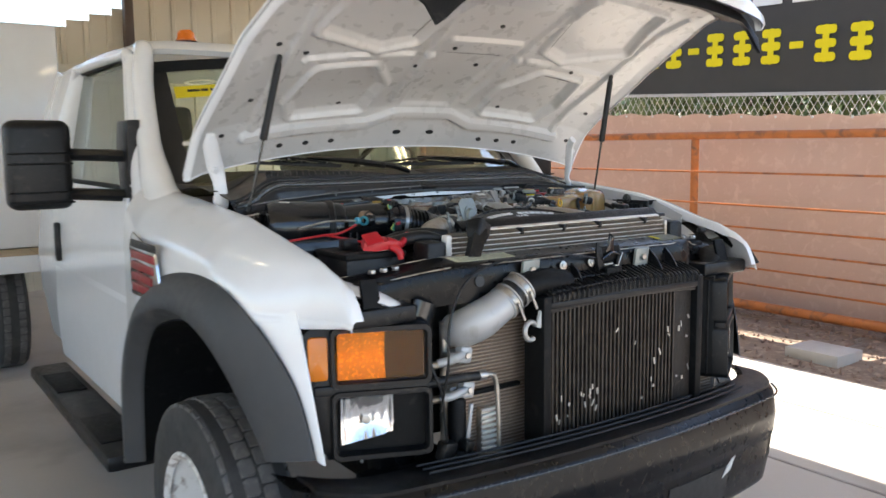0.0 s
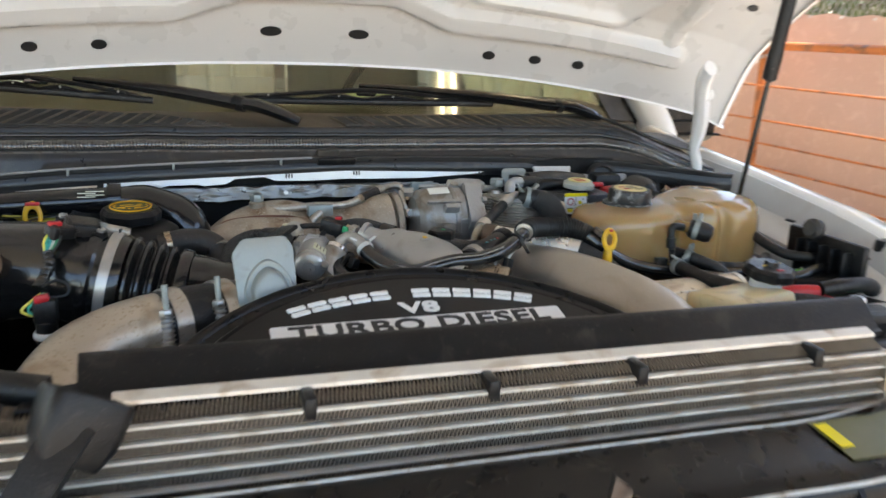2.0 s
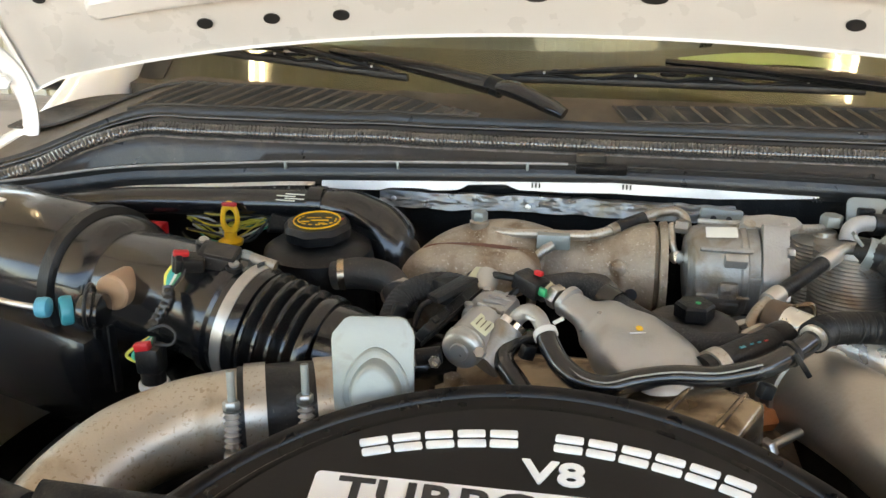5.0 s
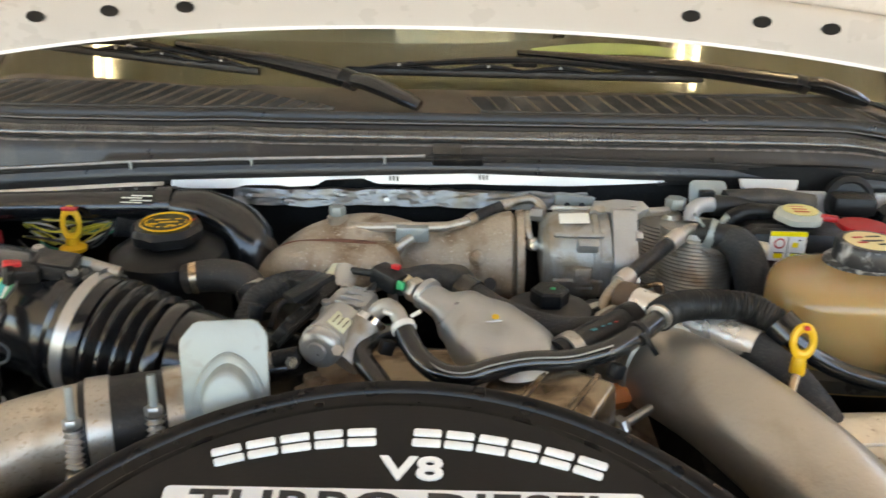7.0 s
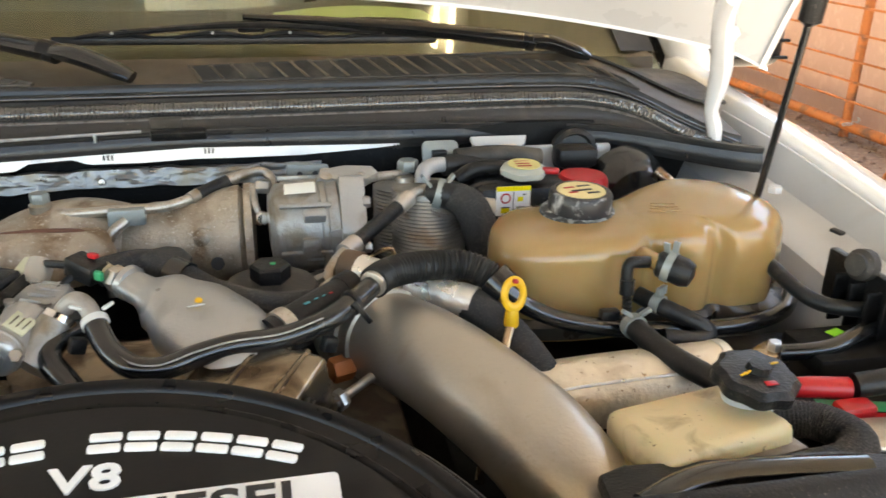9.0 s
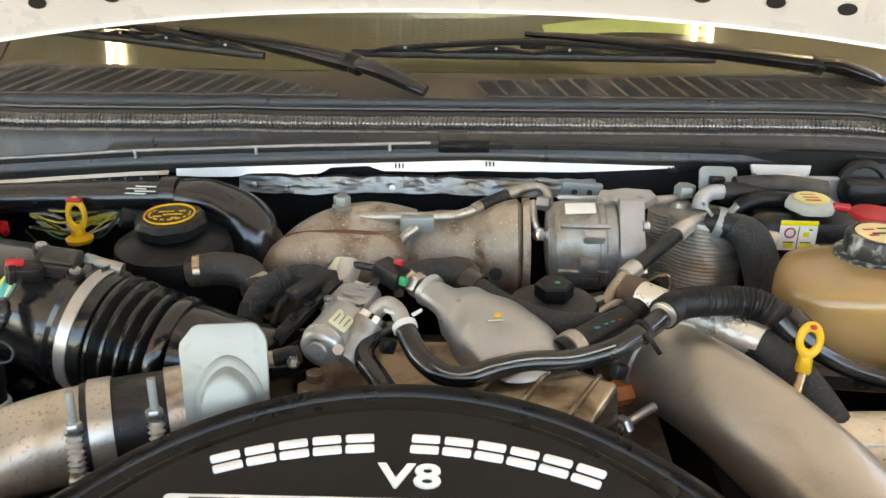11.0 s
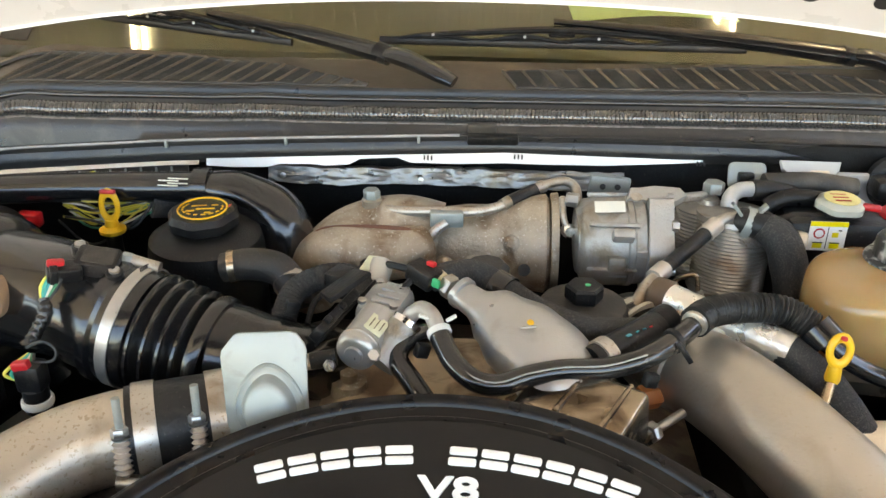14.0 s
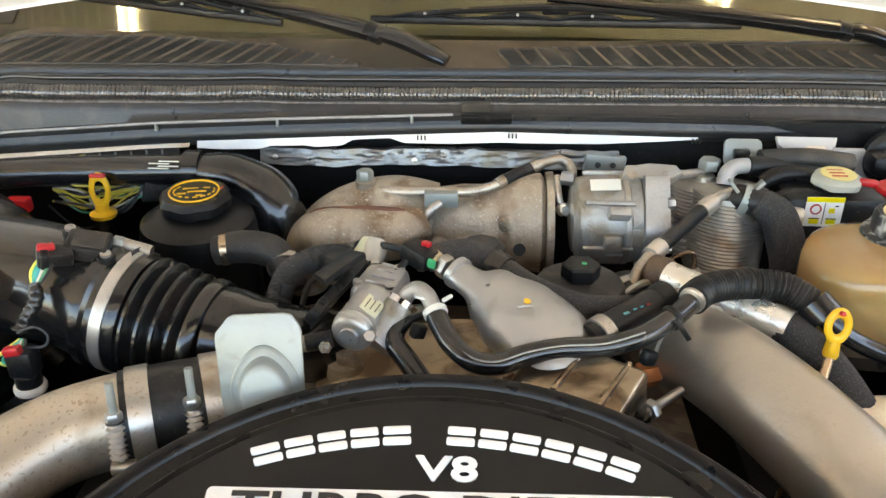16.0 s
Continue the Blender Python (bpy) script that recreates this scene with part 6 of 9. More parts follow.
for x0, x1, pitch, slant, rows in ((-0.655, -0.135, 0.0262, 0.44, 9), (0.075, 0.70, 0.0285, -0.34, 8)):
    n = int((x1 - x0) / pitch)
    field = part("grille_field", sheet(B(), lambda u, v: shelf_at(x0 + (x1 - x0) * u + slant * v * vent_depth(x0 + (x1 - x0) * u), 0.004 + v * max(0.001, vent_depth(x0 + (x1 - x0) * u) - 0.004), 0.0016), 40, 6, 0.001, (0, 0, 1)), GRILLE, cw, "dusty dark grille")
    part("grille_rim", sweep(B(), [shelf_at(x0 + (x1 - x0) * i / 16, 0.002, 0.002) for i in range(17)], 0.0024, seg=8, n=3), DUSTBL, field)
    part("grille_rim", sweep(B(), [shelf_at(x0 + (x1 - x0) * i / 16 + slant * vent_depth(x0 + (x1 - x0) * i / 16), vent_depth(x0 + (x1 - x0) * i / 16) + 0.002, 0.002) for i in range(17)], 0.0024, seg=8, n=3), DUSTBL, field)
    for k in range(n + 1):
        x = x0 + pitch * k
        d = vent_depth(x)
        if d > 0.006:
            part("grille_bar", sweep(B(), [shelf_at(x, 0.003, 0.0030), shelf_at(x + slant * d, d, 0.0030)], 0.0017, seg=6, n=4, flat=1.5), TANSHELF, field)
            part("grille_tab", sweep(B(), [shelf_at(x + slant * d - 0.003, d, 0.0045), shelf_at(x + slant * d + 0.005, d + 0.001, 0.003)], [0.0026, 0.0012], seg=6), TANSHELF, field)
    for h in range(1, rows * 2):
        f = h / (rows * 2)
        part("grille_fin", sweep(B(), [shelf_at(x0 + (x1 - x0) * i / 10 + slant * f * vent_depth(x0 + (x1 - x0) * i / 10), 0.003 + f * vent_depth(x0 + (x1 - x0) * i / 10), 0.0022) for i in range(11)], 0.0008, seg=4, n=3), DUSTBL, field)
for sd in (-1, 1):
    part("corner_panel", sheet(B(), lambda u, v: shelf_at(sd * (0.30 + 0.56 * u), 0.085 + 0.02 * u, 0.010 * u).lerp(screen_at(0.5 + sd * 0.5 * (0.30 + 0.56 * u) / 0.90, -0.06, 0.010), v) + Vector((0, 0, 0.014 * math.sin(math.pi * v) * u)), 30, 8, 0.004, (0, 0, 1)), DUSTBL, cw, "dusty black corner panel beside the windscreen")
seal = thing("cowl_seal", (0, 1.06, 1.44), "glossy black ribbed rubber seal along the cowl", "rubber seal")
RIBGLOSS = mat("ribbed_gloss_rubber", (0.035, 0.034, 0.033), 0.13, spec=0.9, coat=1.0, var=0.3, scale=40, bump=0.1, bscale=500, dirt=(0.07, 0.062, 0.052), dirt_at=0.70, dscale=8)
part("ribbed_band", sweep(B(), [Vector((x, cowl_y(x, 1.0715), fold_z(x, 1.4500))) for x in [-0.82 + 1.64 * i / 24 for i in range(25)]], 0.0112, seg=14, n=4, ribs=0.0020, pitch=0.0058), RIBGLOSS, seal)
# the lower lip is paler and warmer than the band
part("lower_bead", sweep(B(), [Vector((x, cowl_y(x, 1.0605), fold_z(x, 1.4412))) for x in [-0.82 + 1.64 * i / 24 for i in range(25)]], 0.0022, seg=8, n=3), mat("pale_seal_lip", (0.11, 0.095, 0.08), 0.28, var=0.4, scale=25), seal)
part("upper_bead", sweep(B(), [Vector((x, cowl_y(x, 1.0925), fold_z(x, 1.4655))) for x in [-0.82 + 1.64 * i / 24 for i in range(25)]], 0.0052, seg=12, n=4), GLOSSBL, seal)

def wiper(pivot, joint, tip_of_arm, blade_a, blade_b):
    w = thing("wiper", pivot, "black windscreen wiper with a framed blade", "wiper", "windscreen wipers")
    P, J, T = Vector(pivot), Vector(joint), Vector(tip_of_arm)
    up = Vector((0, -0.35, 0.94))
    part("arm_head", sweep(B(), [P, P.lerp(J, 0.25) + up * 0.004, P.lerp(J, 0.7) + up * 0.007, J], [0.013, 0.018, 0.020, 0.016], seg=14, n=6, flat=0.62), GLOSSBL, w)
    part("knuckle", sweep(B(), [J.lerp(P, 0.10), J.lerp(P, -0.10)], 0.0185, seg=12, n=2, flat=0.75), BLACKPL, w)
    part("knuckle_pin", lathe(B(), [(0.004, 0), (0.004, 0.002), (0, 0.003)], J + Vector((0, -0.013, 0.004)), (0, -1, 0.3), 10), BOLT, w)
    part("arm", sweep(B(), [J, J.lerp(T, 0.35) + up * 0.004, J.lerp(T, 0.7) + up * 0.003, T], [0.0185, 0.0165, 0.0115, 0.0065], seg=12, n=8, flat=0.72), GLOSSBL, w)
    a, b = Vector(blade_a), Vector(blade_b)
    for d in (-0.0045, 0.0045):
        part("blade_bridge", sweep(B(), [a.lerp(b, 0.12) + up * 0.010 + Vector((0, d, 0)), a.lerp(b, 0.32) + up * 0.020 + Vector((0, d, 0)), a.lerp(b, 0.5) + up * 0.025 + Vector((0, d, 0)), a.lerp(b, 0.68) + up * 0.020 + Vector((0, d, 0)), a.lerp(b, 0.88) + up * 0.010 + Vector((0, d, 0))], [0.003, 0.0042, 0.005, 0.0042, 0.003], seg=8, n=6), BLACKPL, w)
    for f in (0.18, 0.26, 0.36, 0.44, 0.56, 0.64, 0.74, 0.82):
        part("bridge_web", box(B(), a.lerp(b, f) + up * (0.0105 + 0.0125 * math.sin(math.pi * f)), (0.010, 0.010, 0.003), 0.001), BLACKPL, w)
    part("hook_block", box(B(), a.lerp(b, 0.5) + up * 0.022, (0.040, 0.016, 0.016), 0.004), GLOSSBL, w)
    for f in (0.15, 0.40, 0.60, 0.85):
        part("yoke", sweep(B(), [a.lerp(b, f - 0.10) + up * 0.004, a.lerp(b, f) + up * 0.0115, a.lerp(b, f + 0.10) + up * 0.004], [0.003, 0.0045, 0.003], seg=8, n=6), BLACKPL, w)
        part("rivet", lathe(B(), [(0.0024, 0), (0.0024, 0.001), (0, 0.0015)], a.lerp(b, f) + up * 0.013 + Vector((0, -0.006, 0)), (0, -1, 0.4), 8), BOLT, w)
    part("rubber_blade", sweep(B(), [a, a.lerp(b, 0.5), b], 0.0048, seg=8, n=8, flat=1.3), RUBBER, w)
    part("steel_rail", sweep(B(), [a + up * 0.005, b + up * 0.005], 0.0022, seg=6, n=8), BLACKPL, w)
wiper((-0.012, 1.105, 1.487), (-0.116, 1.142, 1.516), (-0.40, 1.245, 1.548), (-0.66, 1.30, 1.535), (-0.265, 1.213, 1.513))
wiper((0.66, 1.22, 1.487), (0.56, 1.225, 1.512), (0.13, 1.258, 1.545), (-0.136, 1.248, 1.513), (0.42, 1.25, 1.512))

# ---------------------------------------------------------------- engine
eng = thing("engine_block", (0, 0.7, 0.82), "oily brown cast engine valley between the pipes", "engine")
part("block", box(B(), (0.04, 0.72, 1.0), (0.52, 0.55, 0.36), 0.04), VALLEY, eng)
part("valley_cover", loft(B(), [rr_ring(0.13, 0.55, 0.80, 1.18, 0.04), rr_ring(0.12, 0.56, 0.79, 1.265, 0.04), rr_ring(0.09, 0.58, 0.74, 1.282, 0.03)]), mat("tan_casting", (0.55, 0.43, 0.29), 0.55, 0.35, var=0.25, bump=0.5, bscale=110, dirt=(0.2, 0.13, 0.08), dirt_at=0.56), eng, "tan oil-stained casting")
for x, y in ((-0.06, 0.60), (0.02, 0.585), (-0.09, 0.66)):
    part("cover_boss", lathe(B(), [(0.02, 0), (0.018, 0.014), (0.009, 0.015), (0.009, 0.024), (0, 0.025)], (x, y, 1.275), (0, 0, 1), 14), IRON, eng)
for s in (-1, 1):
    part("valve_cover", box(B(), (0.04 + s * 0.33, 0.68, 1.12), (0.16, 0.6, 0.12), 0.03, (0, s * 20, 0)), MATTBL, eng)
part("front_cover", box(B(), (0.04, 0.45, 0.98), (0.5, 0.08, 0.4), 0.03), VALLEY, eng)

# fan shroud with raised lettering
sh = thing("fan_shroud", (0.02, 0.4, 1.2), "glossy black fan shroud with raised white lettering", "fan shroud")
C, R = Vector((0.02, 0.285)), 0.273
def lean(bm):
    """Leans a flat piece of the shroud up towards the engine."""
    for v in bm.verts:
        x, y, z = v.co
        y2 = 0.44 + 0.76 * (y - 0.44)
        v.co = (0.05 + (x - 0.05) * (1 - 0.47 * (y - 0.44)), y2, z + 0.28 * (y2 - 0.44))
    return bm
arc = [(C.x + R * math.cos(a), C.y + R * math.sin(a)) for a in (radians(178 - 176 * i / 48) for i in range(49))]
flat = [(-0.36, 0.305)] + [(-0.36, 0.34), (-0.285, 0.352)] + [p for p in arc if p[1] > 0.352 and p[0] < 0.3] + [(0.36, 0.352), (0.56, 0.345), (0.56, 0.305)]
part("top_plate", lean(prism(B(), flat[::-1], 0.018, Matrix.Translation((0, 0, 1.321)), 0.004)), BARBL, sh)
part("face", lean(prism(B(), [(x, max(y, 0.352)) for x, y in [(C.x + (R - 0.034) * math.cos(a), C.y + (R - 0.034) * math.sin(a)) for a in (radians(163 - 146 * i / 40) for i in range(41))]][::-1], 0.006, Matrix.Translation((0, 0, 1.339)), 0.002)), mat("satin_black_face", (0.007, 0.007, 0.0072), 0.34, spec=0.3, var=0.15, bump=0.08, bscale=300, rvar=0.06), sh)
part("rim", lean(sweep(B(), [(x, y, 1.335) for x, y in [(C.x + R * math.cos(a), C.y + R * math.sin(a)) for a in (radians(172 - 164 * i / 24) for i in range(25))]], 0.009, seg=12, n=3)), BARBL, sh, "rounded black rim")
part("inner_ridge", lean(sweep(B(), [(x, y, 1.3385) for x, y in [(C.x + (R - 0.027) * math.cos(a), C.y + (R - 0.027) * math.sin(a)) for a in (radians(164 - 148 * i / 24) for i in range(25))]], 0.0048, seg=10, n=3)), BARBL, sh, "glossy inner ridge")
part("outer_lip", lean(sweep(B(), [(x, y, 1.328) for x, y in [(C.x + (R + 0.012) * math.cos(a), C.y + (R + 0.012) * math.sin(a)) for a in (radians(174 - 168 * i / 24) for i in range(25))]], 0.007, seg=10, n=3)), BLACKPL, sh)
part("skirt", sheet(B(), lambda u, v: (C.x + (R + 0.006) * math.cos(radians(180 - 180 * u)), C.y + (R + 0.006) * math.sin(radians(180 - 180 * u)), 1.325 - 0.35 * v), 40, 3, 0.006), MATTBL, sh)
part("front_slope", sheet(B(), lambda u, v: (-0.33 + 0.90 * u, 0.305 + 0.055 * v, 1.326 + 0.030 * sstep(0, 0.8, v) - 0.020 * sstep(0.82, 1.0, v)), 30, 12, 0.005, (0, 0, 1)), BLACKPL, sh)
part("edge_bar", sheet(B(), lambda u, v: (-0.30 + 0.84 * u, 0.288 + 0.014 * v, 1.331 + 0.004 * v), 10, 2, 0.004, (0, 0, 1)), BRIGHTAL, sh, "pale foam edge strip")
ctr = Vector((0.022, 0.155))
for k in range(12):
    if k == 5:
        continue
    ang = radians(90 + 24.6 - 24.6 * 2 * (k / 11.0))
    wide = 0.0252
    rad_l = 0.326
    p = (ctr.x + rad_l * math.cos(ang), ctr.y + rad_l * math.sin(ang))
    m = basis((p[0], p[1], 1.3452), (math.sin(ang), -math.cos(ang), 0), (0, 0, 1))
    for d in (-0.0063, 0.0063):
        bm = B()
        prism(bm, [(px, py + d) for px, py in rrect(wide - 0.003, 0.0080, 0.002, 2)], 0.002, m, 0.0005)
        part("marking_bar", lean(bm), LETTER, sh, "plain raised white bar")
mk = letters("V8", basis((0.026, 0.4415, 1.3466), (1, 0.02, 0), (0, -0.27, 0.96)), 0.029, 0.001, LETTER, sh, 1.45)
plate = part("name_plate", prism(B(), rrect(0.342, 0.032, 0.004, 3), 0.0022, basis((0.022, 0.4075, 1.3365), (1, 0.03, 0), (0, -0.27, 0.96))), LETTER, sh, "raised white plate with dark lettering")
letters("TURBO DIESEL", basis((0.022, 0.4068, 1.3392), (1, 0.03, 0), (0, -0.27, 0.96)), 0.031, 0.0006, INK, plate, 1.45, 1.04)

# turbocharger
tb = thing("turbocharger", (-0.02, 0.95, 1.25), "rusty cast-iron turbocharger with steel oil line", "turbocharger")
part("turbine_housing", lathe(B(), [(0.036, 0.0), (0.046, 0.02), (0.050, 0.05), (0.050, 0.075), (0.056, 0.105), (0.063, 0.135), (0.065, 0.15), (0.058, 0.156), (0.04, 0.158)], (-0.032, 0.955, 1.312), (1, 0.0, 0.02), 36), IRON, tb)
part("flange", lathe(B(), [(0.05, 0), (0.068, 0.001), (0.069, 0.01), (0.05, 0.011)], (0.124, 0.955, 1.313), (1, 0, 0.02), 36), IRON, tb)
part("scroll", sweep(B(), [(-0.02, 0.955, 1.318), (-0.07, 0.955, 1.325), (-0.125, 0.95, 1.315), (-0.165, 0.935, 1.285), (-0.17, 0.92, 1.24)], [0.046, 0.048, 0.046, 0.044, 0.04], seg=22, n=7), IRON, tb)
part("lower_scroll", sweep(B(), [(-0.034, 0.905, 1.330), (-0.062, 0.886, 1.327), (-0.108, 0.880, 1.326), (-0.152, 0.886, 1.321), (-0.180, 0.902, 1.285), (-0.184, 0.912, 1.24)], [0.026, 0.033, 0.036, 0.035, 0.032, 0.03], seg=26, n=8), IRON, tb)
part("gasket_edge", sweep(B(), [(-0.184, 0.892, 1.330), (-0.167, 0.888, 1.350), (-0.146, 0.886, 1.357), (-0.103, 0.884, 1.361), (-0.061, 0.886, 1.359), (-0.040, 0.892, 1.351)], 0.0052, seg=10, flat=0.5), mat("rusty_gasket", (0.16, 0.07, 0.045), 0.8, var=0.3), tb)
part("port_hole", lathe(B(), [(0.008, 0), (0.008, 0.002)], (0.091, 0.889, 1.308), (0.1, -1, 0.25), 16), INK, tb)
for x, z, r in ((0.03, 1.30, 0.02), (0.04, 1.285, 0.016), (-0.01, 1.30, 0.014), (0.075, 1.335, 0.012)):
    part("casting_lump", lathe(B(), [(r, 0), (r * 0.9, 0.006), (r * 0.5, 0.01), (0, 0.011)], (x, 0.908, z), (0, -1, 0.2), 16), IRON, tb)
part("banjo_fitting", lathe(B(), [(0.010, -0.04), (0.010, -0.01), (0.013, -0.008), (0.013, 0.006), (0.010, 0.008)], (-0.107, 0.946, 1.366), (0, 0, 1), 14), STEEL, tb)
part("banjo_bolt", hexnut(B(), (-0.107, 0.946, 1.374), 0.011, 0.012), ZINC, tb)
part("oil_line", sweep(B(), [(-0.103, 0.944, 1.361), (-0.063, 0.930, 1.364), (-0.012, 0.922, 1.369), (0.030, 0.930, 1.367), (0.063, 0.946, 1.371)], 0.0062, seg=12), STEEL, tb)
part("line_clamp", box(B(), (-0.008, 0.915, 1.363), (0.042, 0.018, 0.020), 0.003, (0, 0, 5)), ZINC, tb)
part("drop_line", sweep(B(), [(-0.008, 0.908, 1.360), (-0.022, 0.900, 1.350), (-0.031, 0.898, 1.33), (-0.031, 0.90, 1.27)], 0.0065, seg=12), STEEL, tb)
part("line_crimp", sweep(B(), [(0.061, 0.945, 1.370), (0.071, 0.955, 1.373)], 0.0085, seg=16), STEEL, tb)
part("line_sleeve", sweep(B(), [(0.070, 0.953, 1.373), (0.107, 0.985, 1.380)], 0.0085, seg=14), RUBBER, tb)
part("end_crimp", sweep(B(), [(0.104, 0.982, 1.380), (0.115, 0.990, 1.382)], 0.0082, seg=14), STEEL, tb)
part("line_end", sweep(B(), [(0.113, 0.990, 1.382), (0.139, 1.000, 1.386), (0.153, 1.000, 1.382), (0.159, 0.990, 1.374), (0.159, 0.975, 1.361)], 0.0062, seg=12), STEEL, tb)

ac = thing("turbo_actuator", (0.2, 0.9, 1.28), "cast aluminium turbo actuator with a paper label", "actuator")
part("can", lathe(B(), [(0.02, 0), (0.040, 0.002), (0.044, 0.006), (0.048, 0.007), (0.052, 0.012), (0.053, 0.018), (0.0545, 0.020), (0.0555, 0.060), (0.0575, 0.062), (0.0575, 0.068), (0.0555, 0.070), (0.055, 0.082), (0.050, 0.086), (0.0, 0.087)], (0.152, 0.915, 1.340), (1, 0.03, 0.04), 34), ALU, ac)
part("end_flange", loft(B(), [[(0.236 + 0.016 * h, 0.912 + 1.0 * px, 1.345 + py) for px, py in [((0.052 + 0.010 * math.cos(4 * a + 0.5)) * math.cos(a), (0.056 + 0.012 * math.cos(3 * a)) * math.sin(a)) for a in (2 * math.pi * i / 36 for i in range(36))]] for h in (0, 1, 1.8)]), CASTGREY, ac)
for k in range(6):
    a = k * 1.05 + 0.3
    part("flange_bolt", hexnut(B(), (0.262, 0.912 + 0.05 * math.cos(a), 1.345 + 0.054 * math.sin(a)), 0.007, 0.008, (1, 0, 0)), BOLT, ac)
    part("can_rib", box(B(), (0.195, 0.915 + 0.056 * math.cos(a), 1.343 + 0.056 * math.sin(a)), (0.06, 0.006, 0.006), 0.002, (math.degrees(a), 0, 0)), ALU, ac)
part("mount_lug", prism(B(), [(-0.040, -0.012), (-0.030, 0.012), (0.0, 0.010), (0.034, 0.014), (0.040, 0.0), (0.020, -0.014), (-0.010, -0.010)], 0.012, basis((0.247, 0.925, 1.393), (1, 0.15, -0.05), (0.05, -0.35, 0.93)), 0.004), CASTGREY, ac, "cast lever bracket")
part("lug_bore", lathe(B(), [(0.007, 0), (0.007, 0.002)], (0.222, 0.905, 1.404), (0.05, -0.35, 0.93), 14), STEEL, ac)
for k in range(3):
    part("pad", box(B(), (0.205 + 0.022 * (k % 2), 0.862 + 0.006 * k, 1.372 - 0.026 * k), (0.026, 0.012, 0.016), 0.003, (35 - 20 * k, 0, 0)), CASTGREY, ac)
part("mount_lug", box(B(), (0.20, 0.862, 1.335), (0.022, 0.014, 0.022), 0.004), ALU, ac)
part("label", sheet(B(), lambda u, v: (0.172 + 0.036 * u, 0.915 - 0.0562 * math.sin(0.20 + 0.34 * v), 1.3425 + 0.0562 * math.cos(0.20 + 0.34 * v) + 0.0018 * u), 3, 5, 0.0004), PAPER, ac)
part("coolant_pipe", sweep(B(), [(0.271, 0.945, 1.388), (0.302, 0.965, 1.384), (0.330, 0.985, 1.380)], 0.0060, seg=12), STEEL, ac)
part("link_rod", sweep(B(), [(0.136, 0.940, 1.387), (0.138, 0.920, 1.368), (0.144, 0.915, 1.353)], 0.0042, seg=10), STEEL, ac)
part("link_nut", hexnut(B(), (0.141, 0.935, 1.387), 0.009, 0.016, (1, -0.3, 0)), BOLT, ac)
part("link_joint", lathe(B(), [(0.006, -0.008), (0.009, -0.004), (0.009, 0.004), (0.006, 0.008)], (0.144, 0.912, 1.354), (0.2, -1, 0.2), 16), CHROME, ac)
part("pivot_pin", sweep(B(), [(0.144, 0.915, 1.353), (0.157, 0.925, 1.352)], 0.005, seg=10), BOLT, ac)

COOLER = mat("stacked_cooler_plates", (0.40, 0.38, 0.34), 0.36, 0.7, var=0.12, scale=60, bump=0.05, dirt=(0.26, 0.20, 0.14), dirt_at=0.62, dscale=30)
oc = thing("oil_cooler", (0.35, 0.93, 1.26), "ribbed aluminium oil cooler with pipes and hoses", "oil cooler")
part("body", lathe(B(), [(0.045, 0.0)] + [(0.0460 + 0.0022 * (k % 2), 0.003 + 0.0024 * k) for k in range(42)] + [(0.047, 0.104), (0.046, 0.107), (0.015, 0.108), (0, 0.108)], (0.352, 0.935, 1.268), (0.0, 0.05, 1), 40), COOLER, oc, "stack of thin plates", smooth=20)
part("side_body", lathe(B(), [(0.03, 0.0)] + [(0.0310 + 0.0022 * (k % 2), 0.003 + 0.0024 * k) for k in range(38)] + [(0.02, 0.095), (0, 0.096)], (0.318, 0.962, 1.278), (0, 0.05, 1), 32), COOLER, oc, smooth=20)
part("cap", lathe(B(), [(0.022, 0), (0.024, 0.002), (0.024, 0.016), (0.015, 0.018), (0.013, 0.028), (0, 0.029)], (0.326, 0.975, 1.352), (0, 0, 1), 24), STEEL, oc)
part("cap_bolt", hexnut(B(), (0.333, 0.985, 1.384), 0.014, 0.014), ZINC, oc)
part("outlet_elbow", sweep(B(), [(0.347, 0.955, 1.375), (0.350, 0.962, 1.388), (0.364, 0.975, 1.392), (0.383, 0.985, 1.390)], 0.0100, seg=18), CASTSILV, oc)
part("outlet_hose", sweep(B(), [(0.380, 0.985, 1.389), (0.407, 0.990, 1.387), (0.440, 1.000, 1.381), (0.477, 1.020, 1.369)], 0.0140, seg=16), RUBBER, oc)
part("crimped_hose", sweep(B(), [(0.305, 0.882, 1.371), (0.244, 0.810, 1.355)], 0.0090, seg=16), RUBBER, oc)
for a, b in (((0.320, 0.898, 1.376), (0.303, 0.880, 1.370)), ((0.246, 0.812, 1.356), (0.232, 0.795, 1.352))):
    part("crimp", sweep(B(), [a, b], 0.0108, seg=16), mat("pale_crimp", (0.55, 0.49, 0.42), 0.4, 0.6, var=0.15), oc)
part("upper_line", sweep(B(), [(0.318, 0.896, 1.375), (0.331, 0.905, 1.381), (0.353, 0.915, 1.381)], 0.0068, seg=14), STEEL, oc)
part("lower_line", sweep(B(), [(0.234, 0.797, 1.352), (0.220, 0.780, 1.344), (0.212, 0.765, 1.331), (0.211, 0.755, 1.308)], 0.0078, seg=14), STEEL, oc)
part("inlet_stub", lathe(B(), [(0.024, 0), (0.024, 0.006), (0.016, 0.008), (0.014, 0.03)], (0.362, 0.912, 1.358), (0.2, -0.3, 1), 20), STEEL, oc)
part("rubber_end", sweep(B(), [(0.351, 0.910, 1.376), (0.363, 0.900, 1.378), (0.378, 0.895, 1.375)], 0.0175, seg=16), RUBBER, oc)
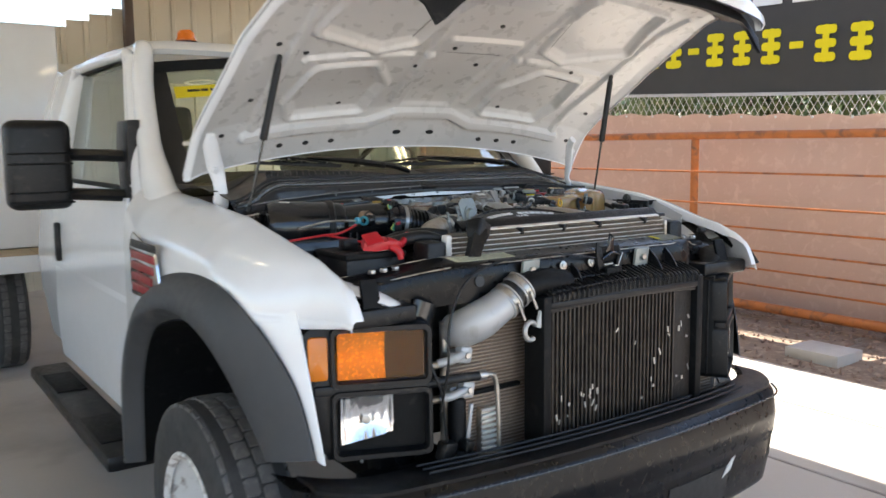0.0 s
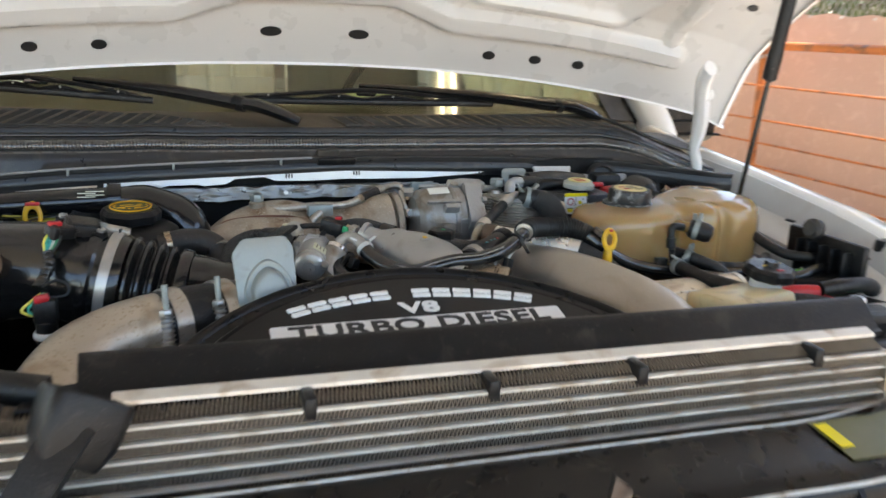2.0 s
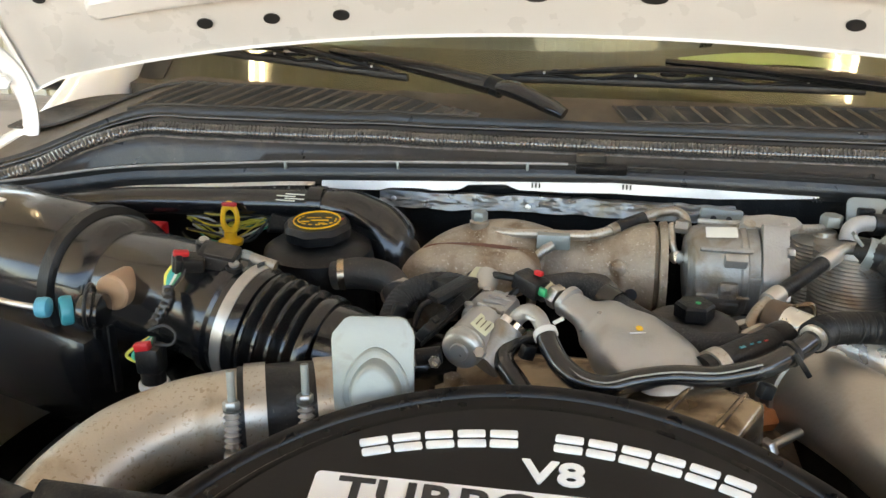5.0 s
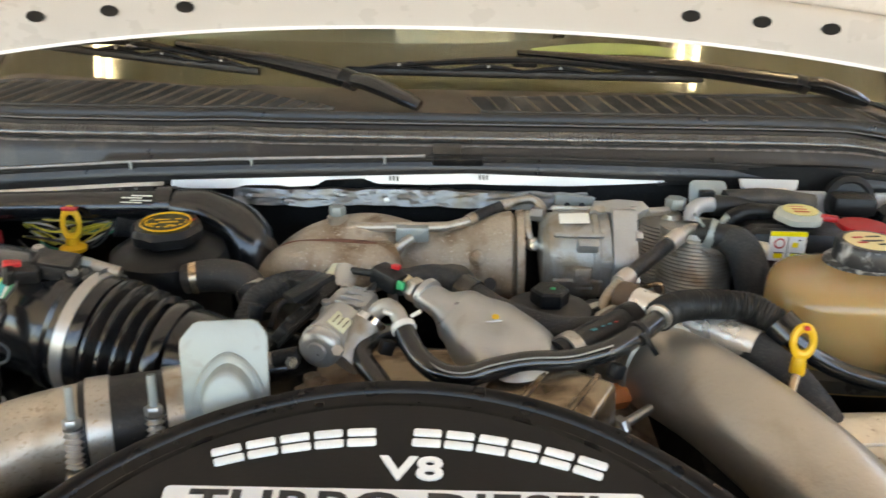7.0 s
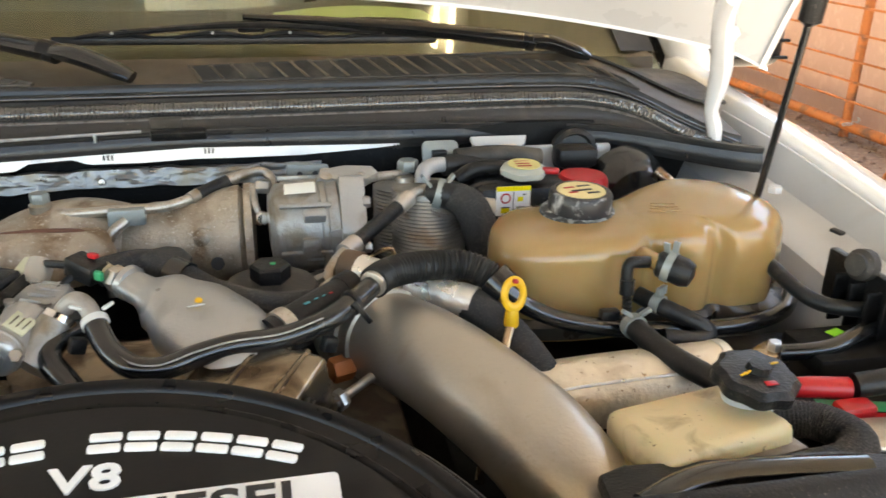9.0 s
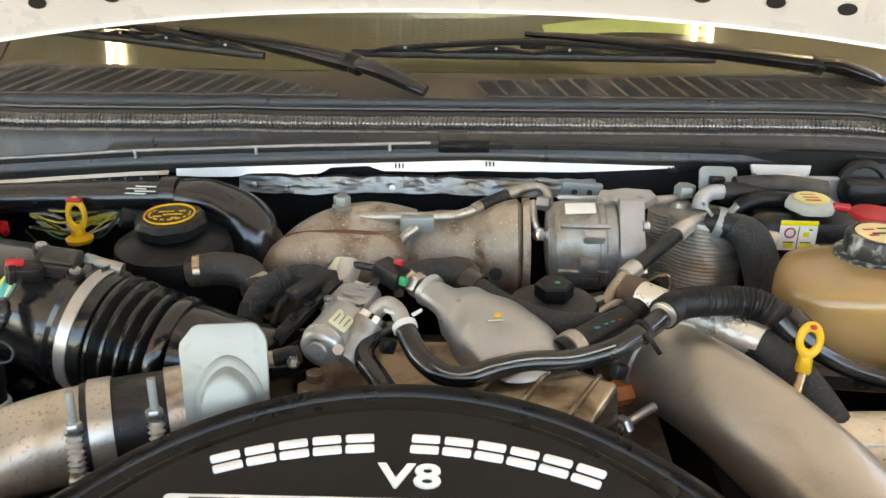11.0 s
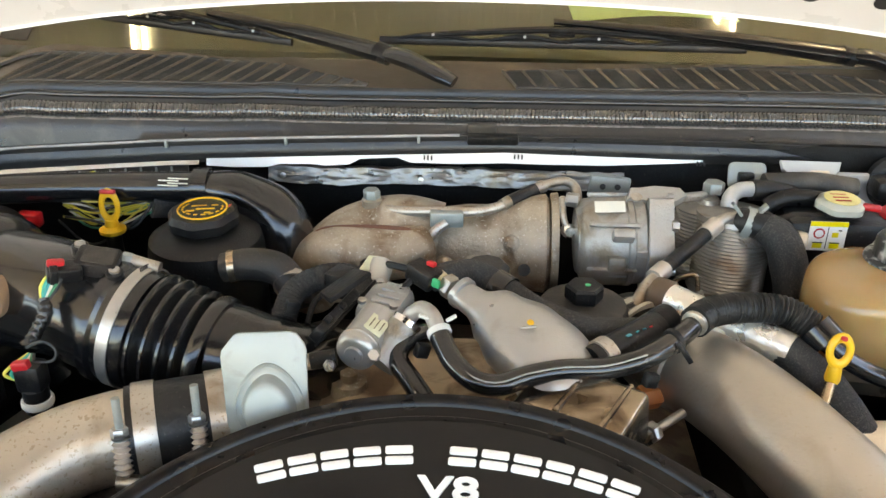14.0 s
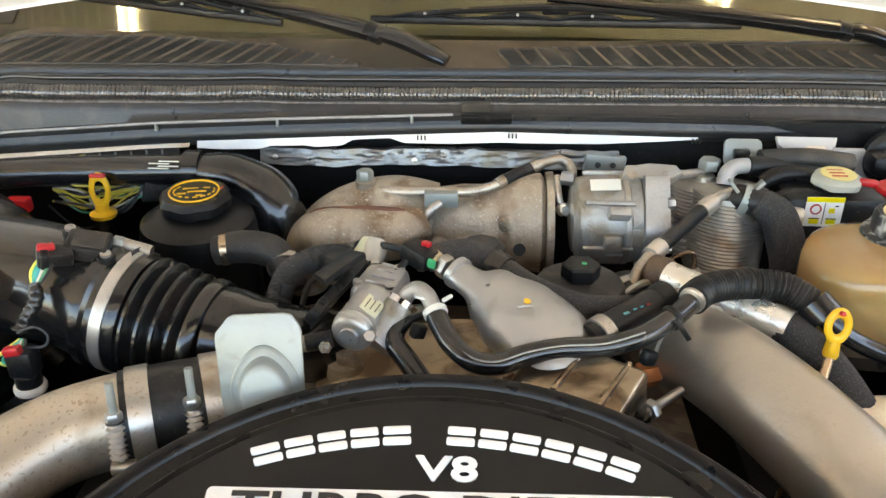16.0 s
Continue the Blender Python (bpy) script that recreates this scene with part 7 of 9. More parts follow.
part("spring_clamp", lathe(B(), [(0.0178, -0.005), (0.0192, -0.005), (0.0192, 0.005), (0.0178, 0.005)], (0.358, 0.903, 1.378), (0.9, -0.2, -0.25), 24), ZINC, oc)
for d in (0.012, -0.012):
    part("clamp_ear", box(B(), Vector((0.356, 0.900, 1.396)) + Vector((d * 1.2, 0, 0)), (0.004, 0.012, 0.018), 0.001, (0, 40 if d > 0 else -40, 0)), ZINC, oc)
part("braided_hose", sweep(B(), [(0.373, 0.895, 1.378), (0.394, 0.885, 1.365), (0.406, 0.876, 1.336), (0.415, 0.868, 1.294), (0.412, 0.868, 1.22)], [0.018, 0.0215, 0.0225, 0.0225, 0.022], seg=22, n=10), BRAID, oc)
part("rusty_hose", sweep(B(), [(0.285, 0.852, 1.288), (0.33, 0.845, 1.284), (0.38, 0.85, 1.278), (0.42, 0.86, 1.27)], 0.019, seg=16), mat("rust_stained_hose", (0.17, 0.10, 0.055), 0.6, var=0.4, scale=30, dirt=(0.06, 0.04, 0.03), dirt_at=0.5), oc)
part("wire_clamp", lathe(B(), [(0.0195, -0.004), (0.0215, -0.004), (0.0215, 0.004), (0.0195, 0.004)], (0.30, 0.851, 1.287), (1, 0, 0), 20), STEEL, oc)

fc = thing("fuel_filter_cap", (0.152, 0.755, 1.28), "black round filter lid with a moulded hexagon", "filter cap")
part("lid", lathe(B(), [(0.050, 0.0), (0.051, 0.03), (0.050, 0.050), (0.046, 0.056), (0.025, 0.060), (0, 0.061)], (0.152, 0.755, 1.283), (0, 0, 1), 36), DUSTBL, fc)
part("hexagon", hexnut(B(), (0.152, 0.757, 1.343), 0.021, 0.018), BLACKPL, fc)
part("paint_dot", lathe(B(), [(0.003, 0), (0.003, 0.001), (0, 0.0012)], (0.155, 0.755, 1.361), (0, 0, 1), 8), GREENP, fc)

ie = thing("intake_elbow", (0.09, 0.65, 1.28), "silver cast intake elbow with a yellow paint dot", "intake elbow")
part("casting", sweep(B(), [(0.018, 0.712, 1.371), (0.036, 0.697, 1.366), (0.058, 0.686, 1.357), (0.084, 0.666, 1.346), (0.108, 0.641, 1.337), (0.126, 0.614, 1.326), (0.130, 0.604, 1.318)], [0.0160, 0.0185, 0.0360, 0.0480, 0.0500, 0.0440, 0.0380], seg=36, n=8, flat=0.72), SILVER, ie)
part("neck_collar", lathe(B(), [(0.0150, -0.004), (0.0172, -0.003), (0.0172, 0.003), (0.0150, 0.004)], (0.022, 0.709, 1.370), (0.72, -0.62, -0.2), 26), SILVER, ie)
part("seam_rib", sweep(B(), [(0.062, 0.700, 1.371), (0.094, 0.688, 1.366), (0.130, 0.662, 1.354), (0.154, 0.632, 1.340)], 0.0022, seg=8), SILVER, ie)
part("flange", sweep(B(), [(0.086, 0.577, 1.318), (0.115, 0.584, 1.326), (0.146, 0.606, 1.334), (0.164, 0.636, 1.338), (0.166, 0.652, 1.336)], 0.0060, seg=10, flat=1.6), ALU, ie, "cast bolting flange")
part("flange_ear", lathe(B(), [(0.010, 0), (0.010, 0.010), (0.006, 0.011), (0.006, 0.016), (0, 0.017)], (0.160, 0.607, 1.328), (0.1, -0.2, 1), 16), BOLT, ie)
part("paint_dot", lathe(B(), [(0.0035, 0), (0.0035, 0.001), (0, 0.0012)], (0.090, 0.640, 1.3790), (0.1, -0.3, 1), 12), YELLOW, ie)
part("cast_mark", box(B(), (0.088, 0.633, 1.3785), (0.016, 0.003, 0.002), 0.0008, (0, 0, 15)), SILVER, ie)
part("sensor_hex", hexnut(B(), (0.012, 0.722, 1.367), 0.013, 0.012, (-0.7, 0.6, 0.15)), STEEL, ie)
part("sensor_body", lathe(B(), [(0.009, 0), (0.010, 0.012), (0.007, 0.02)], (0.002, 0.731, 1.370), (-0.7, 0.6, 0.15), 12), mat("tan_sensor", (0.6, 0.48, 0.3), 0.5, var=0.15), ie)
cn = part("connector", box(B(), (-0.020, 0.735, 1.376), (0.034, 0.024, 0.020), 0.003, (0, 12, -35)), BLACKPL, ie)
part("lock_tab", box(B(), (-0.012, 0.735, 1.389), (0.010, 0.006, 0.005), 0.001, (0, 0, -35)), RED, cn)
part("seal_tab", box(B(), (-0.006, 0.718, 1.375), (0.010, 0.005, 0.010), 0.002, (0, 0, -35)), GREENP, cn)

eg = thing("egr_valve", (-0.07, 0.66, 1.29), "cast aluminium exhaust valve motor with a label", "valve")
mc = Vector((-0.075, 0.612, 1.352))
ax = Vector((0.25, 0.95, 0.06)).normalized()
part("motor", lathe(B(), [(0.0, -0.0035), (0.0085, -0.003), (0.0092, -0.002), (0.0092, 0.0), (0.0165, 0.0005), (0.0195, 0.003), (0.0205, 0.007), (0.0205, 0.060)], mc, ax, 36), SILVER, eg)
part("end_cap", lathe(B(), [(0.0203, 0.0), (0.0215, 0.001), (0.0215, 0.004), (0.0203, 0.005)], mc + ax * 0.010, ax, 36), ALU, eg)
part("gearbox", loft(B(), [[basis((-0.057, 0.705, 1.330), (0.95, -0.28, 0.0), (0.10, -0.10, 0.98)) @ Vector((px * f, py * f, h)) for px, py in rrect(0.048, 0.062, 0.012, 4)] for h, f in ((0, 1.0), (0.024, 1.0), (0.030, 0.96), (0.034, 0.86), (0.035, 0.7))]), CASTGREY, eg)
for k in range(4):
    part("fin", box(B(), (-0.058 + 0.004 * k, 0.690 + 0.012 * k, 1.3655), (0.026, 0.003, 0.004), 0.001, (0, 6, -16)), CASTGREY, eg)
part("label", box(B(), mc + ax * 0.032 + Vector((0.0105, -0.006, 0.0165)), (0.019, 0.026, 0.0012), 0.0003, (0, 32, -14)), CREAMLB, eg)
for k in range(3):
    part("label_bar", box(B(), mc + ax * 0.032 + Vector((0.0065 + 0.0045 * k, -0.006, 0.0200 - 0.0028 * k)), (0.0011, 0.015, 0.0012), 0, (0, 32, -14)), VALLEY, eg)
part("cover", prism(B(), rrect(0.118, 0.022, 0.005, 3), 0.010, basis((-0.097, 0.700, 1.350), (0.30, 0.94, 0.05), (-0.75, 0.20, 0.60)), 0.002), BLACKPL, eg, "black gear cover")
part("cover_lip", prism(B(), rrect(0.124, 0.026, 0.006, 3), 0.003, basis((-0.094, 0.700, 1.348), (0.30, 0.94, 0.05), (-0.75, 0.20, 0.60)), 0.001), MATTBL, eg)
for k in range(4):
    part("cover_clip", box(B(), (-0.110 + 0.009 * k, 0.660 + 0.028 * k, 1.358), (0.008, 0.010, 0.012), 0.002, (0, 35, -18)), BLACKPL, eg)
part("plug", prism(B(), rrect(0.030, 0.026, 0.003, 3), 0.028, basis((-0.106, 0.742, 1.346), (0.8, -0.5, 0.1), (-0.35, 0.10, 0.93)), 0.003), BLACKPL, eg)
part("tan_plug", lathe(B(), [(0.010, 0), (0.0125, 0.002), (0.0130, 0.020), (0.0120, 0.030), (0.007, 0.032)], (-0.074, 0.750, 1.352), (0.10, 0.55, 0.40), 18), mat("grey_tan_plug", (0.42, 0.38, 0.32), 0.5, var=0.15), eg)
part("plug_clip", box(B(), (-0.083, 0.770, 1.366), (0.014, 0.024, 0.010), 0.002, (20, -10, -25)), CREAMLB, eg)
for dx, dy in ((-0.022, 0.0), (0.020, -0.010), (0.026, 0.040), (-0.006, 0.052)):
    part("screw", lathe(B(), [(0.0045, 0), (0.0045, 0.004), (0, 0.005)], (-0.062 + 0.8 * dx, 0.692 + 0.8 * dy, 1.3635), (0.1, -0.1, 1), 12), BOLT, eg)
part("side_neck", sweep(B(), [(-0.056, 0.628, 1.334), (-0.044, 0.642, 1.346), (-0.030, 0.657, 1.362)], [0.0205, 0.0175, 0.0155], seg=20), ALU, eg, "outlet neck")
part("neck_ring", lathe(B(), [(0.0120, -0.003), (0.0160, -0.003), (0.0160, 0.003), (0.0120, 0.003)], (-0.030, 0.657, 1.362), (0.5, 0.55, 0.62), 22), CHROME, eg)
part("stub_pipe", sweep(B(), [(-0.118, 0.618, 1.338), (-0.094, 0.622, 1.342)], 0.0085, seg=12), BLACKPL, eg)
part("stub_nut", hexnut(B(), (-0.126, 0.617, 1.337), 0.008, 0.010, (1, 0.1, 0.1)), IRON, eg)

ho = thing("vent_hose", (0.12, 0.6, 1.34), "glossy black rubber hose curving across the engine", "hose")
part("hose", sweep(B(), [(0.003, 0.635, 1.369), (0.009, 0.622, 1.362), (0.021, 0.600, 1.355), (0.040, 0.582, 1.350), (0.062, 0.580, 1.348), (0.088, 0.593, 1.350), (0.120, 0.600, 1.354), (0.160, 0.605, 1.355), (0.196, 0.615, 1.362), (0.227, 0.636, 1.371), (0.246, 0.656, 1.376)], 0.0103, seg=18, n=8), GLOSSBL, ho)
# a broken grey line paints the highlight along the glossy hose
part("highlight_stripe", sweep(B(), [(0.022, 0.5935, 1.3625), (0.040, 0.5755, 1.3575), (0.062, 0.5730, 1.3555), (0.088, 0.5860, 1.3575), (0.120, 0.5930, 1.3615), (0.160, 0.5980, 1.3625), (0.196, 0.6080, 1.3695)], 0.0009, seg=5, n=8), mat("painted_hose_highlight", (0.30, 0.29, 0.27), 0.4, var=0.5, scale=300), ho)
part("spring_clamp", lathe(B(), [(0.0106, -0.003), (0.0117, -0.003), (0.0117, 0.003), (0.0106, 0.003)], (0.004, 0.633, 1.368), (0.35, -0.75, -0.45), 18), WHITEPL, ho)
for d in (-1, 1):
    part("clamp_ear", box(B(), (0.002 + 0.013 * d, 0.638, 1.381), (0.011, 0.004, 0.003), 0.001, (0, -25 * d, 20)), WHITEPL, ho)
part("metal_elbow", sweep(B(), [(0.002, 0.637, 1.370), (-0.004, 0.646, 1.378), (-0.014, 0.655, 1.380), (-0.024, 0.658, 1.373), (-0.030, 0.657, 1.362)], 0.0080, seg=18), ALU, ho)
part("cable_tie", lathe(B(), [(0.0105, -0.0025), (0.0122, -0.0025), (0.0122, 0.0025), (0.0105, 0.0025)], (0.224, 0.634, 1.370), (0.75, 0.62, 0.2), 18), BLACKPL, ho)
part("tie_tail", box(B(), (0.232, 0.620, 1.366), (0.005, 0.003, 0.026), 0.001, (0, -35, 0)), BLACKPL, ho)
part("corrugated_sleeve", sweep(B(), [(0.247, 0.657, 1.378), (0.262, 0.675, 1.378), (0.286, 0.690, 1.376), (0.316, 0.700, 1.373), (0.347, 0.700, 1.370), (0.372, 0.690, 1.359)], 0.0146, seg=20, ribs=0.0022, pitch=0.0044), RUBBER, ho)
part("ring", lathe(B(), [(0.0108, -0.004), (0.0128, -0.003), (0.0128, 0.001), (0.0108, 0.002)], (0.247, 0.656, 1.378), (0.6, 0.75, 0.15), 20), STEEL, ho)
part("collar", lathe(B(), [(0.0165, -0.010), (0.019, -0.010), (0.019, 0.010), (0.0165, 0.010)], (0.378, 0.684, 1.354), (0.6, -0.55, -0.5), 20), GLOSSBL, ho)
part("rear_hose", sweep(B(), [(0.382, 0.680, 1.349), (0.408, 0.676, 1.330), (0.445, 0.672, 1.314), (0.50, 0.668, 1.303), (0.55, 0.668, 1.297), (0.60, 0.674, 1.291), (0.66, 0.680, 1.289), (0.715, 0.70, 1.291), (0.75, 0.74, 1.294)], 0.0095, seg=14), GLOSSBL, ho)
part("black_tail", sweep(B(), [(0.346, 0.680, 1.338), (0.380, 0.645, 1.318), (0.410, 0.605, 1.280), (0.425, 0.58, 1.24)], 0.0178, seg=16), BRAID, ho)

h2 = thing("sensor_hose", (0.19, 0.66, 1.33), "short black hose with a worm-drive clamp", "hose")
part("hose", sweep(B(), [(0.150, 0.628, 1.345), (0.185, 0.655, 1.352), (0.222, 0.683, 1.358)], 0.0165, seg=16), RUBBER, h2)
part("hose_clamp", lathe(B(), [(0.0168, -0.006), (0.0185, -0.006), (0.0185, 0.006), (0.0168, 0.006)], (0.162, 0.637, 1.348), (0.75, 0.6, 0.15), 20), STEEL, h2)
part("end_cap", lathe(B(), [(0.0175, 0), (0.019, 0.004), (0.019, 0.016), (0.012, 0.018)], (0.218, 0.680, 1.357), (0.75, 0.6, 0.1), 16), BLACKPL, h2)
part("print_mark", box(B(), (0.184, 0.644, 1.3678), (0.006, 0.003, 0.001), 0, (0, 0, 38)), TEAL, h2)
for k in range(3):
    part("print_mark", box(B(), (0.193 + 0.007 * k, 0.650 + 0.005 * k, 1.3690), (0.004, 0.0016, 0.001), 0, (0, 0, 38)), TEAL if k < 2 else RED, h2)
part("left_hose", sweep(B(), [(-0.010, 0.668, 1.345), (-0.026, 0.648, 1.350), (-0.035, 0.625, 1.342), (-0.018, 0.602, 1.330), (0.0, 0.582, 1.315), (0.014, 0.56, 1.29)], 0.0105, seg=12), GLOSSBL, h2)

hb = thing("harness_sleeve", (0.08, 0.75, 1.34), "black braided wiring sleeve along the valley", "wiring sleeve")
part("sleeve", sweep(B(), [(-0.01, 0.742, 1.368), (0.03, 0.765, 1.366), (0.065, 0.745, 1.358), (0.10, 0.715, 1.350), (0.15, 0.69, 1.345), (0.20, 0.69, 1.345)], 0.0145, seg=14), BRAID, hb)
part("band", lathe(B(), [(0.0152, -0.010), (0.017, -0.010), (0.017, 0.010), (0.0152, 0.010)], (0.064, 0.746, 1.358), (0.7, -0.55, -0.15), 18), GLOSSBL, hb)
part("lid", lathe(B(), [(0.026, 0), (0.027, 0.02), (0.02, 0.026), (0, 0.027)], (0.045, 0.80, 1.335), (0, 0, 1), 8), DUSTBL, hb)

# big charge pipes
pr = thing("charge_pipe", (0.3, 0.6, 1.25), "large dull steel charge pipe with heat stains", "pipe")
part("pipe", sweep(B(), [(0.226, 0.756, 1.294), (0.250, 0.708, 1.302), (0.294, 0.634, 1.308), (0.332, 0.562, 1.304), (0.370, 0.488, 1.288), (0.400, 0.420, 1.243), (0.412, 0.375, 1.17)], [0.042, 0.046, 0.0475, 0.048, 0.048, 0.047, 0.046], seg=40, n=10), PIPE, pr)
for p in ((0.226, 0.756, 1.294), (0.236, 0.736, 1.297), (0.252, 0.705, 1.3022), (0.262, 0.688, 1.3036)):
    part("bead", lathe(B(), [(0.044, -0.005), (0.0500, -0.0025), (0.0500, 0.0025), (0.044, 0.005)], p, (0.45, -0.88, 0.02), 40), PIPE, pr)
pl = thing("charge_pipe", (-0.3, 0.5, 1.25), "bent bare steel charge pipe with T-bolt clamps", "pipe")
part("pipe", sweep(B(), [(-0.238, 0.538, 1.312), (-0.275, 0.522, 1.312), (-0.318, 0.497, 1.306), (-0.352, 0.455, 1.296), (-0.375, 0.39, 1.27), (-0.385, 0.33, 1.21)], 0.0405, seg=36, n=9), PIPEL, pl)
part("coupler", sweep(B(), [(-0.262, 0.528, 1.312), (-0.215, 0.548, 1.312), (-0.165, 0.568, 1.310)], 0.0425, seg=32), RUBBER, pl)
part("far_pipe", sweep(B(), [(-0.175, 0.565, 1.31), (-0.150, 0.576, 1.308)], 0.041, seg=30), PIPEL, pl)
for x, y in ((-0.248, 0.534), (-0.190, 0.558)):
    part("band", lathe(B(), [(0.0428, -0.0095), (0.0446, -0.0095), (0.0446, 0.0095), (0.0428, 0.0095)], (x, y, 1.312), (0.92, 0.39, 0), 36), STEEL, pl)
    part("t_bolt", sweep(B(), [(x - 0.002, y - 0.047, 1.292), (x - 0.006, y - 0.035, 1.372)], 0.0036, seg=10), ZINC, pl)
    part("spring", sweep(B(), [(x - 0.003, y - 0.046, 1.305), (x - 0.0045, y - 0.040, 1.336)], 0.0068, seg=12, n=24, ribs=0.003, pitch=0.0052), BOLT, pl)
    part("nut", hexnut(B(), (x - 0.005, y - 0.040, 1.337), 0.0075, 0.008, (-0.05, 0.15, 1)), BOLT, pl)
    part("trunnion", sweep(B(), [(x - 0.010, y - 0.048, 1.294), (x + 0.010, y - 0.046, 1.294)], 0.007, seg=10), STEEL, pl)

zp = thing("lifting_plate", (-0.138, 0.54, 1.3), "pale zinc-plated bracket with a pressed teardrop boss", "bracket")
mz = basis((-0.139, 0.540, 1.364), (1, 0.10, 0.03), (0.10, -0.92, 0.30))
part("plate", prism(B(), [(-0.033, -0.070), (0.036, -0.070), (0.0365, 0.030), (0.035, 0.036), (0.029, 0.045), (0.023, 0.047), (-0.020, 0.047), (-0.025, 0.045), (-0.036, 0.032), (-0.037, 0.026)], 0.0035, mz, 0.0012), ZINC, zp)
def tear(k, h):
    return [mz @ Vector((0.003 + k * 0.0225 * math.cos(a) * (1 - 0.22 * max(0, math.sin(a)) ** 2), -0.020 + k * (0.0225 if math.sin(a) < 0 else 0.030) * math.sin(a), h)) for a in (2 * math.pi * i / 40 for i in range(40))]
part("boss", loft(B(), [tear(1.36, 0.002), tear(1.33, 0.0055), tear(1.26, 0.0068), tear(1.16, 0.0060), tear(1.05, 0.0062), tear(0.98, 0.0100), tear(0.92, 0.0150), tear(0.84, 0.0170), tear(0.70, 0.0176), tear(0.3, 0.0178)]), ZINC, zp)

# intake tract on the passenger side
it = thing("air_intake_tube", (-0.33, 0.69, 1.25), "black intake tube with a ribbed bellows and steel clamp", "intake tube")
ad = Vector((0.965, -0.17, -0.20)).normalized()
o = Vector((-0.321, 0.690, 1.323))
part("hose_clamp", lathe(B(), [(0.0645, -0.0062), (0.0662, -0.0062), (0.0662, 0.0062), (0.0645, 0.0062)], o, ad, 56), mat("brushed_clamp_steel", (0.46, 0.44, 0.41), 0.34, 0.7, var=0.15, scale=60), it, "bright worm-drive band")
for k in range(7):
    a = 1.25 + 0.045 * k
    q = ad.to_track_quat("Z", "Y").to_matrix()
    part("band_slot", box(B(), o + q @ Vector((0.0669 * math.cos(a), 0.0669 * math.sin(a), 0)), (0.0012, 0.0008, 0.008), 0), INK, it)
part("cuff", lathe(B(), [(0.055, -0.020), (0.0625, -0.019), (0.0645, -0.012), (0.0645, 0.012), (0.0625, 0.018), (0.057, 0.020)], o, ad, 56), GLOSSBL, it)
prof = [(0.056, 0.016)]
for k in range(4):
    h = 0.019 + 0.0155 * k
    r = 0.0650 - 0.0012 * k
    prof += [(r - 0.010, h), (r - 0.003, h + 0.002), (r, h + 0.0045), (r, h + 0.0075), (r - 0.003, h + 0.010), (r - 0.010, h + 0.012), (r - 0.0115, h + 0.014)]
prof += [(0.052, 0.082), (0.0600, 0.083), (0.0612, 0.086), (0.0612, 0.094), (0.0595, 0.097), (0.056, 0.098)]
part("bellows", lathe(B(), prof, o, ad, 64), GLOSSBL, it, "ribbed rubber bellows")
e0 = o + ad * 0.094
part("cone", sweep(B(), [e0, e0 + ad * 0.025 + Vector((0, 0.004, 0.001)), e0 + ad * 0.060 + Vector((0, 0.010, 0.006)), e0 + ad * 0.095 + Vector((0, 0.022, 0.010)), e0 + ad * 0.12 + Vector((0, 0.045, 0.004))], [0.0560, 0.0555, 0.0480, 0.0400, 0.038], seg=44, n=8), GLOSSBL, it)
part("mould_line", sweep(B(), [e0 + Vector((0.002, -0.030, -0.046)), e0 + ad * 0.03 + Vector((0, -0.022, -0.042)), e0 + ad * 0.06 + Vector((0, -0.008, -0.036))], 0.0012, seg=6), BLACKPL, it)
part("clamp_screw", sweep(B(), [o + Vector((-0.004, 0.022, 0.067)), o + Vector((0.026, 0.020, 0.060))], 0.0065, seg=12), STEEL, it)
part("screw_head", hexnut(B(), o + Vector((-0.014, 0.022, 0.069)), 0.0075, 0.012, (1, -0.05, -0.2)), ZINC, it)
part("meter_tube", sweep(B(), [(-0.535, 0.774, 1.320), (-0.460, 0.746, 1.328), (-0.395, 0.716, 1.334), o - ad * 0.016], [0.068, 0.066, 0.0635, 0.0625], seg=48, n=8), GLOSSBL, it)
part("tube_lip", lathe(B(), [(0.060, -0.030), (0.0665, -0.028), (0.0672, -0.024), (0.0672, -0.018), (0.064, -0.014)], o, ad, 56), GLOSSBL, it)
part("tube_pad", loft(B(), [[basis((-0.354, 0.700, 1.370), (0.97, -0.12, -0.20), (0.15, -0.15, 0.97)) @ Vector((px * f, py * f, h)) for px, py in rrect(0.068, 0.054, 0.012, 4)] for h, f in ((-0.02, 1.08), (0.010, 1.02), (0.017, 0.97), (0.018, 0.90))]), GLOSSBL, it)
mm = basis((-0.356, 0.692, 1.391), (0.96, 0.16, -0.20), (0.15, -0.15, 0.97)) @ Matrix.Diagonal((0.82, 0.82, 0.9, 1))
def on_pad(x, y, z=0.0):
    return mm @ Vector((x, y, z))
ms = part("sensor", prism(B(), [(x + 0.004, y) for x, y in rrect(0.052, 0.042, 0.006, 3)], 0.017, mm, 0.003), BLACKPL, it, "airflow sensor with a red-locked plug")
part("sensor_lid", prism(B(), [(x + 0.006, y) for x, y in rrect(0.038, 0.032, 0.003, 3)], 0.0015, mm @ Matrix.Translation((0, 0, 0.017)), 0.0005), DUSTBL, ms)
for x, y in ((-0.022, 0.022), (0.030, -0.020)):
    part("screw_ear", lathe(B(), [(0.009, 0), (0.009, 0.010), (0.008, 0.011)], on_pad(x, y), (0.15, -0.15, 0.97), 14), BLACKPL, ms)
    part("screw", lathe(B(), [(0.0055, 0.011), (0.0055, 0.014), (0.003, 0.0145), (0.003, 0.0135), (0, 0.0135)], on_pad(x, y), (0.15, -0.15, 0.97), 12), BOLT, ms)
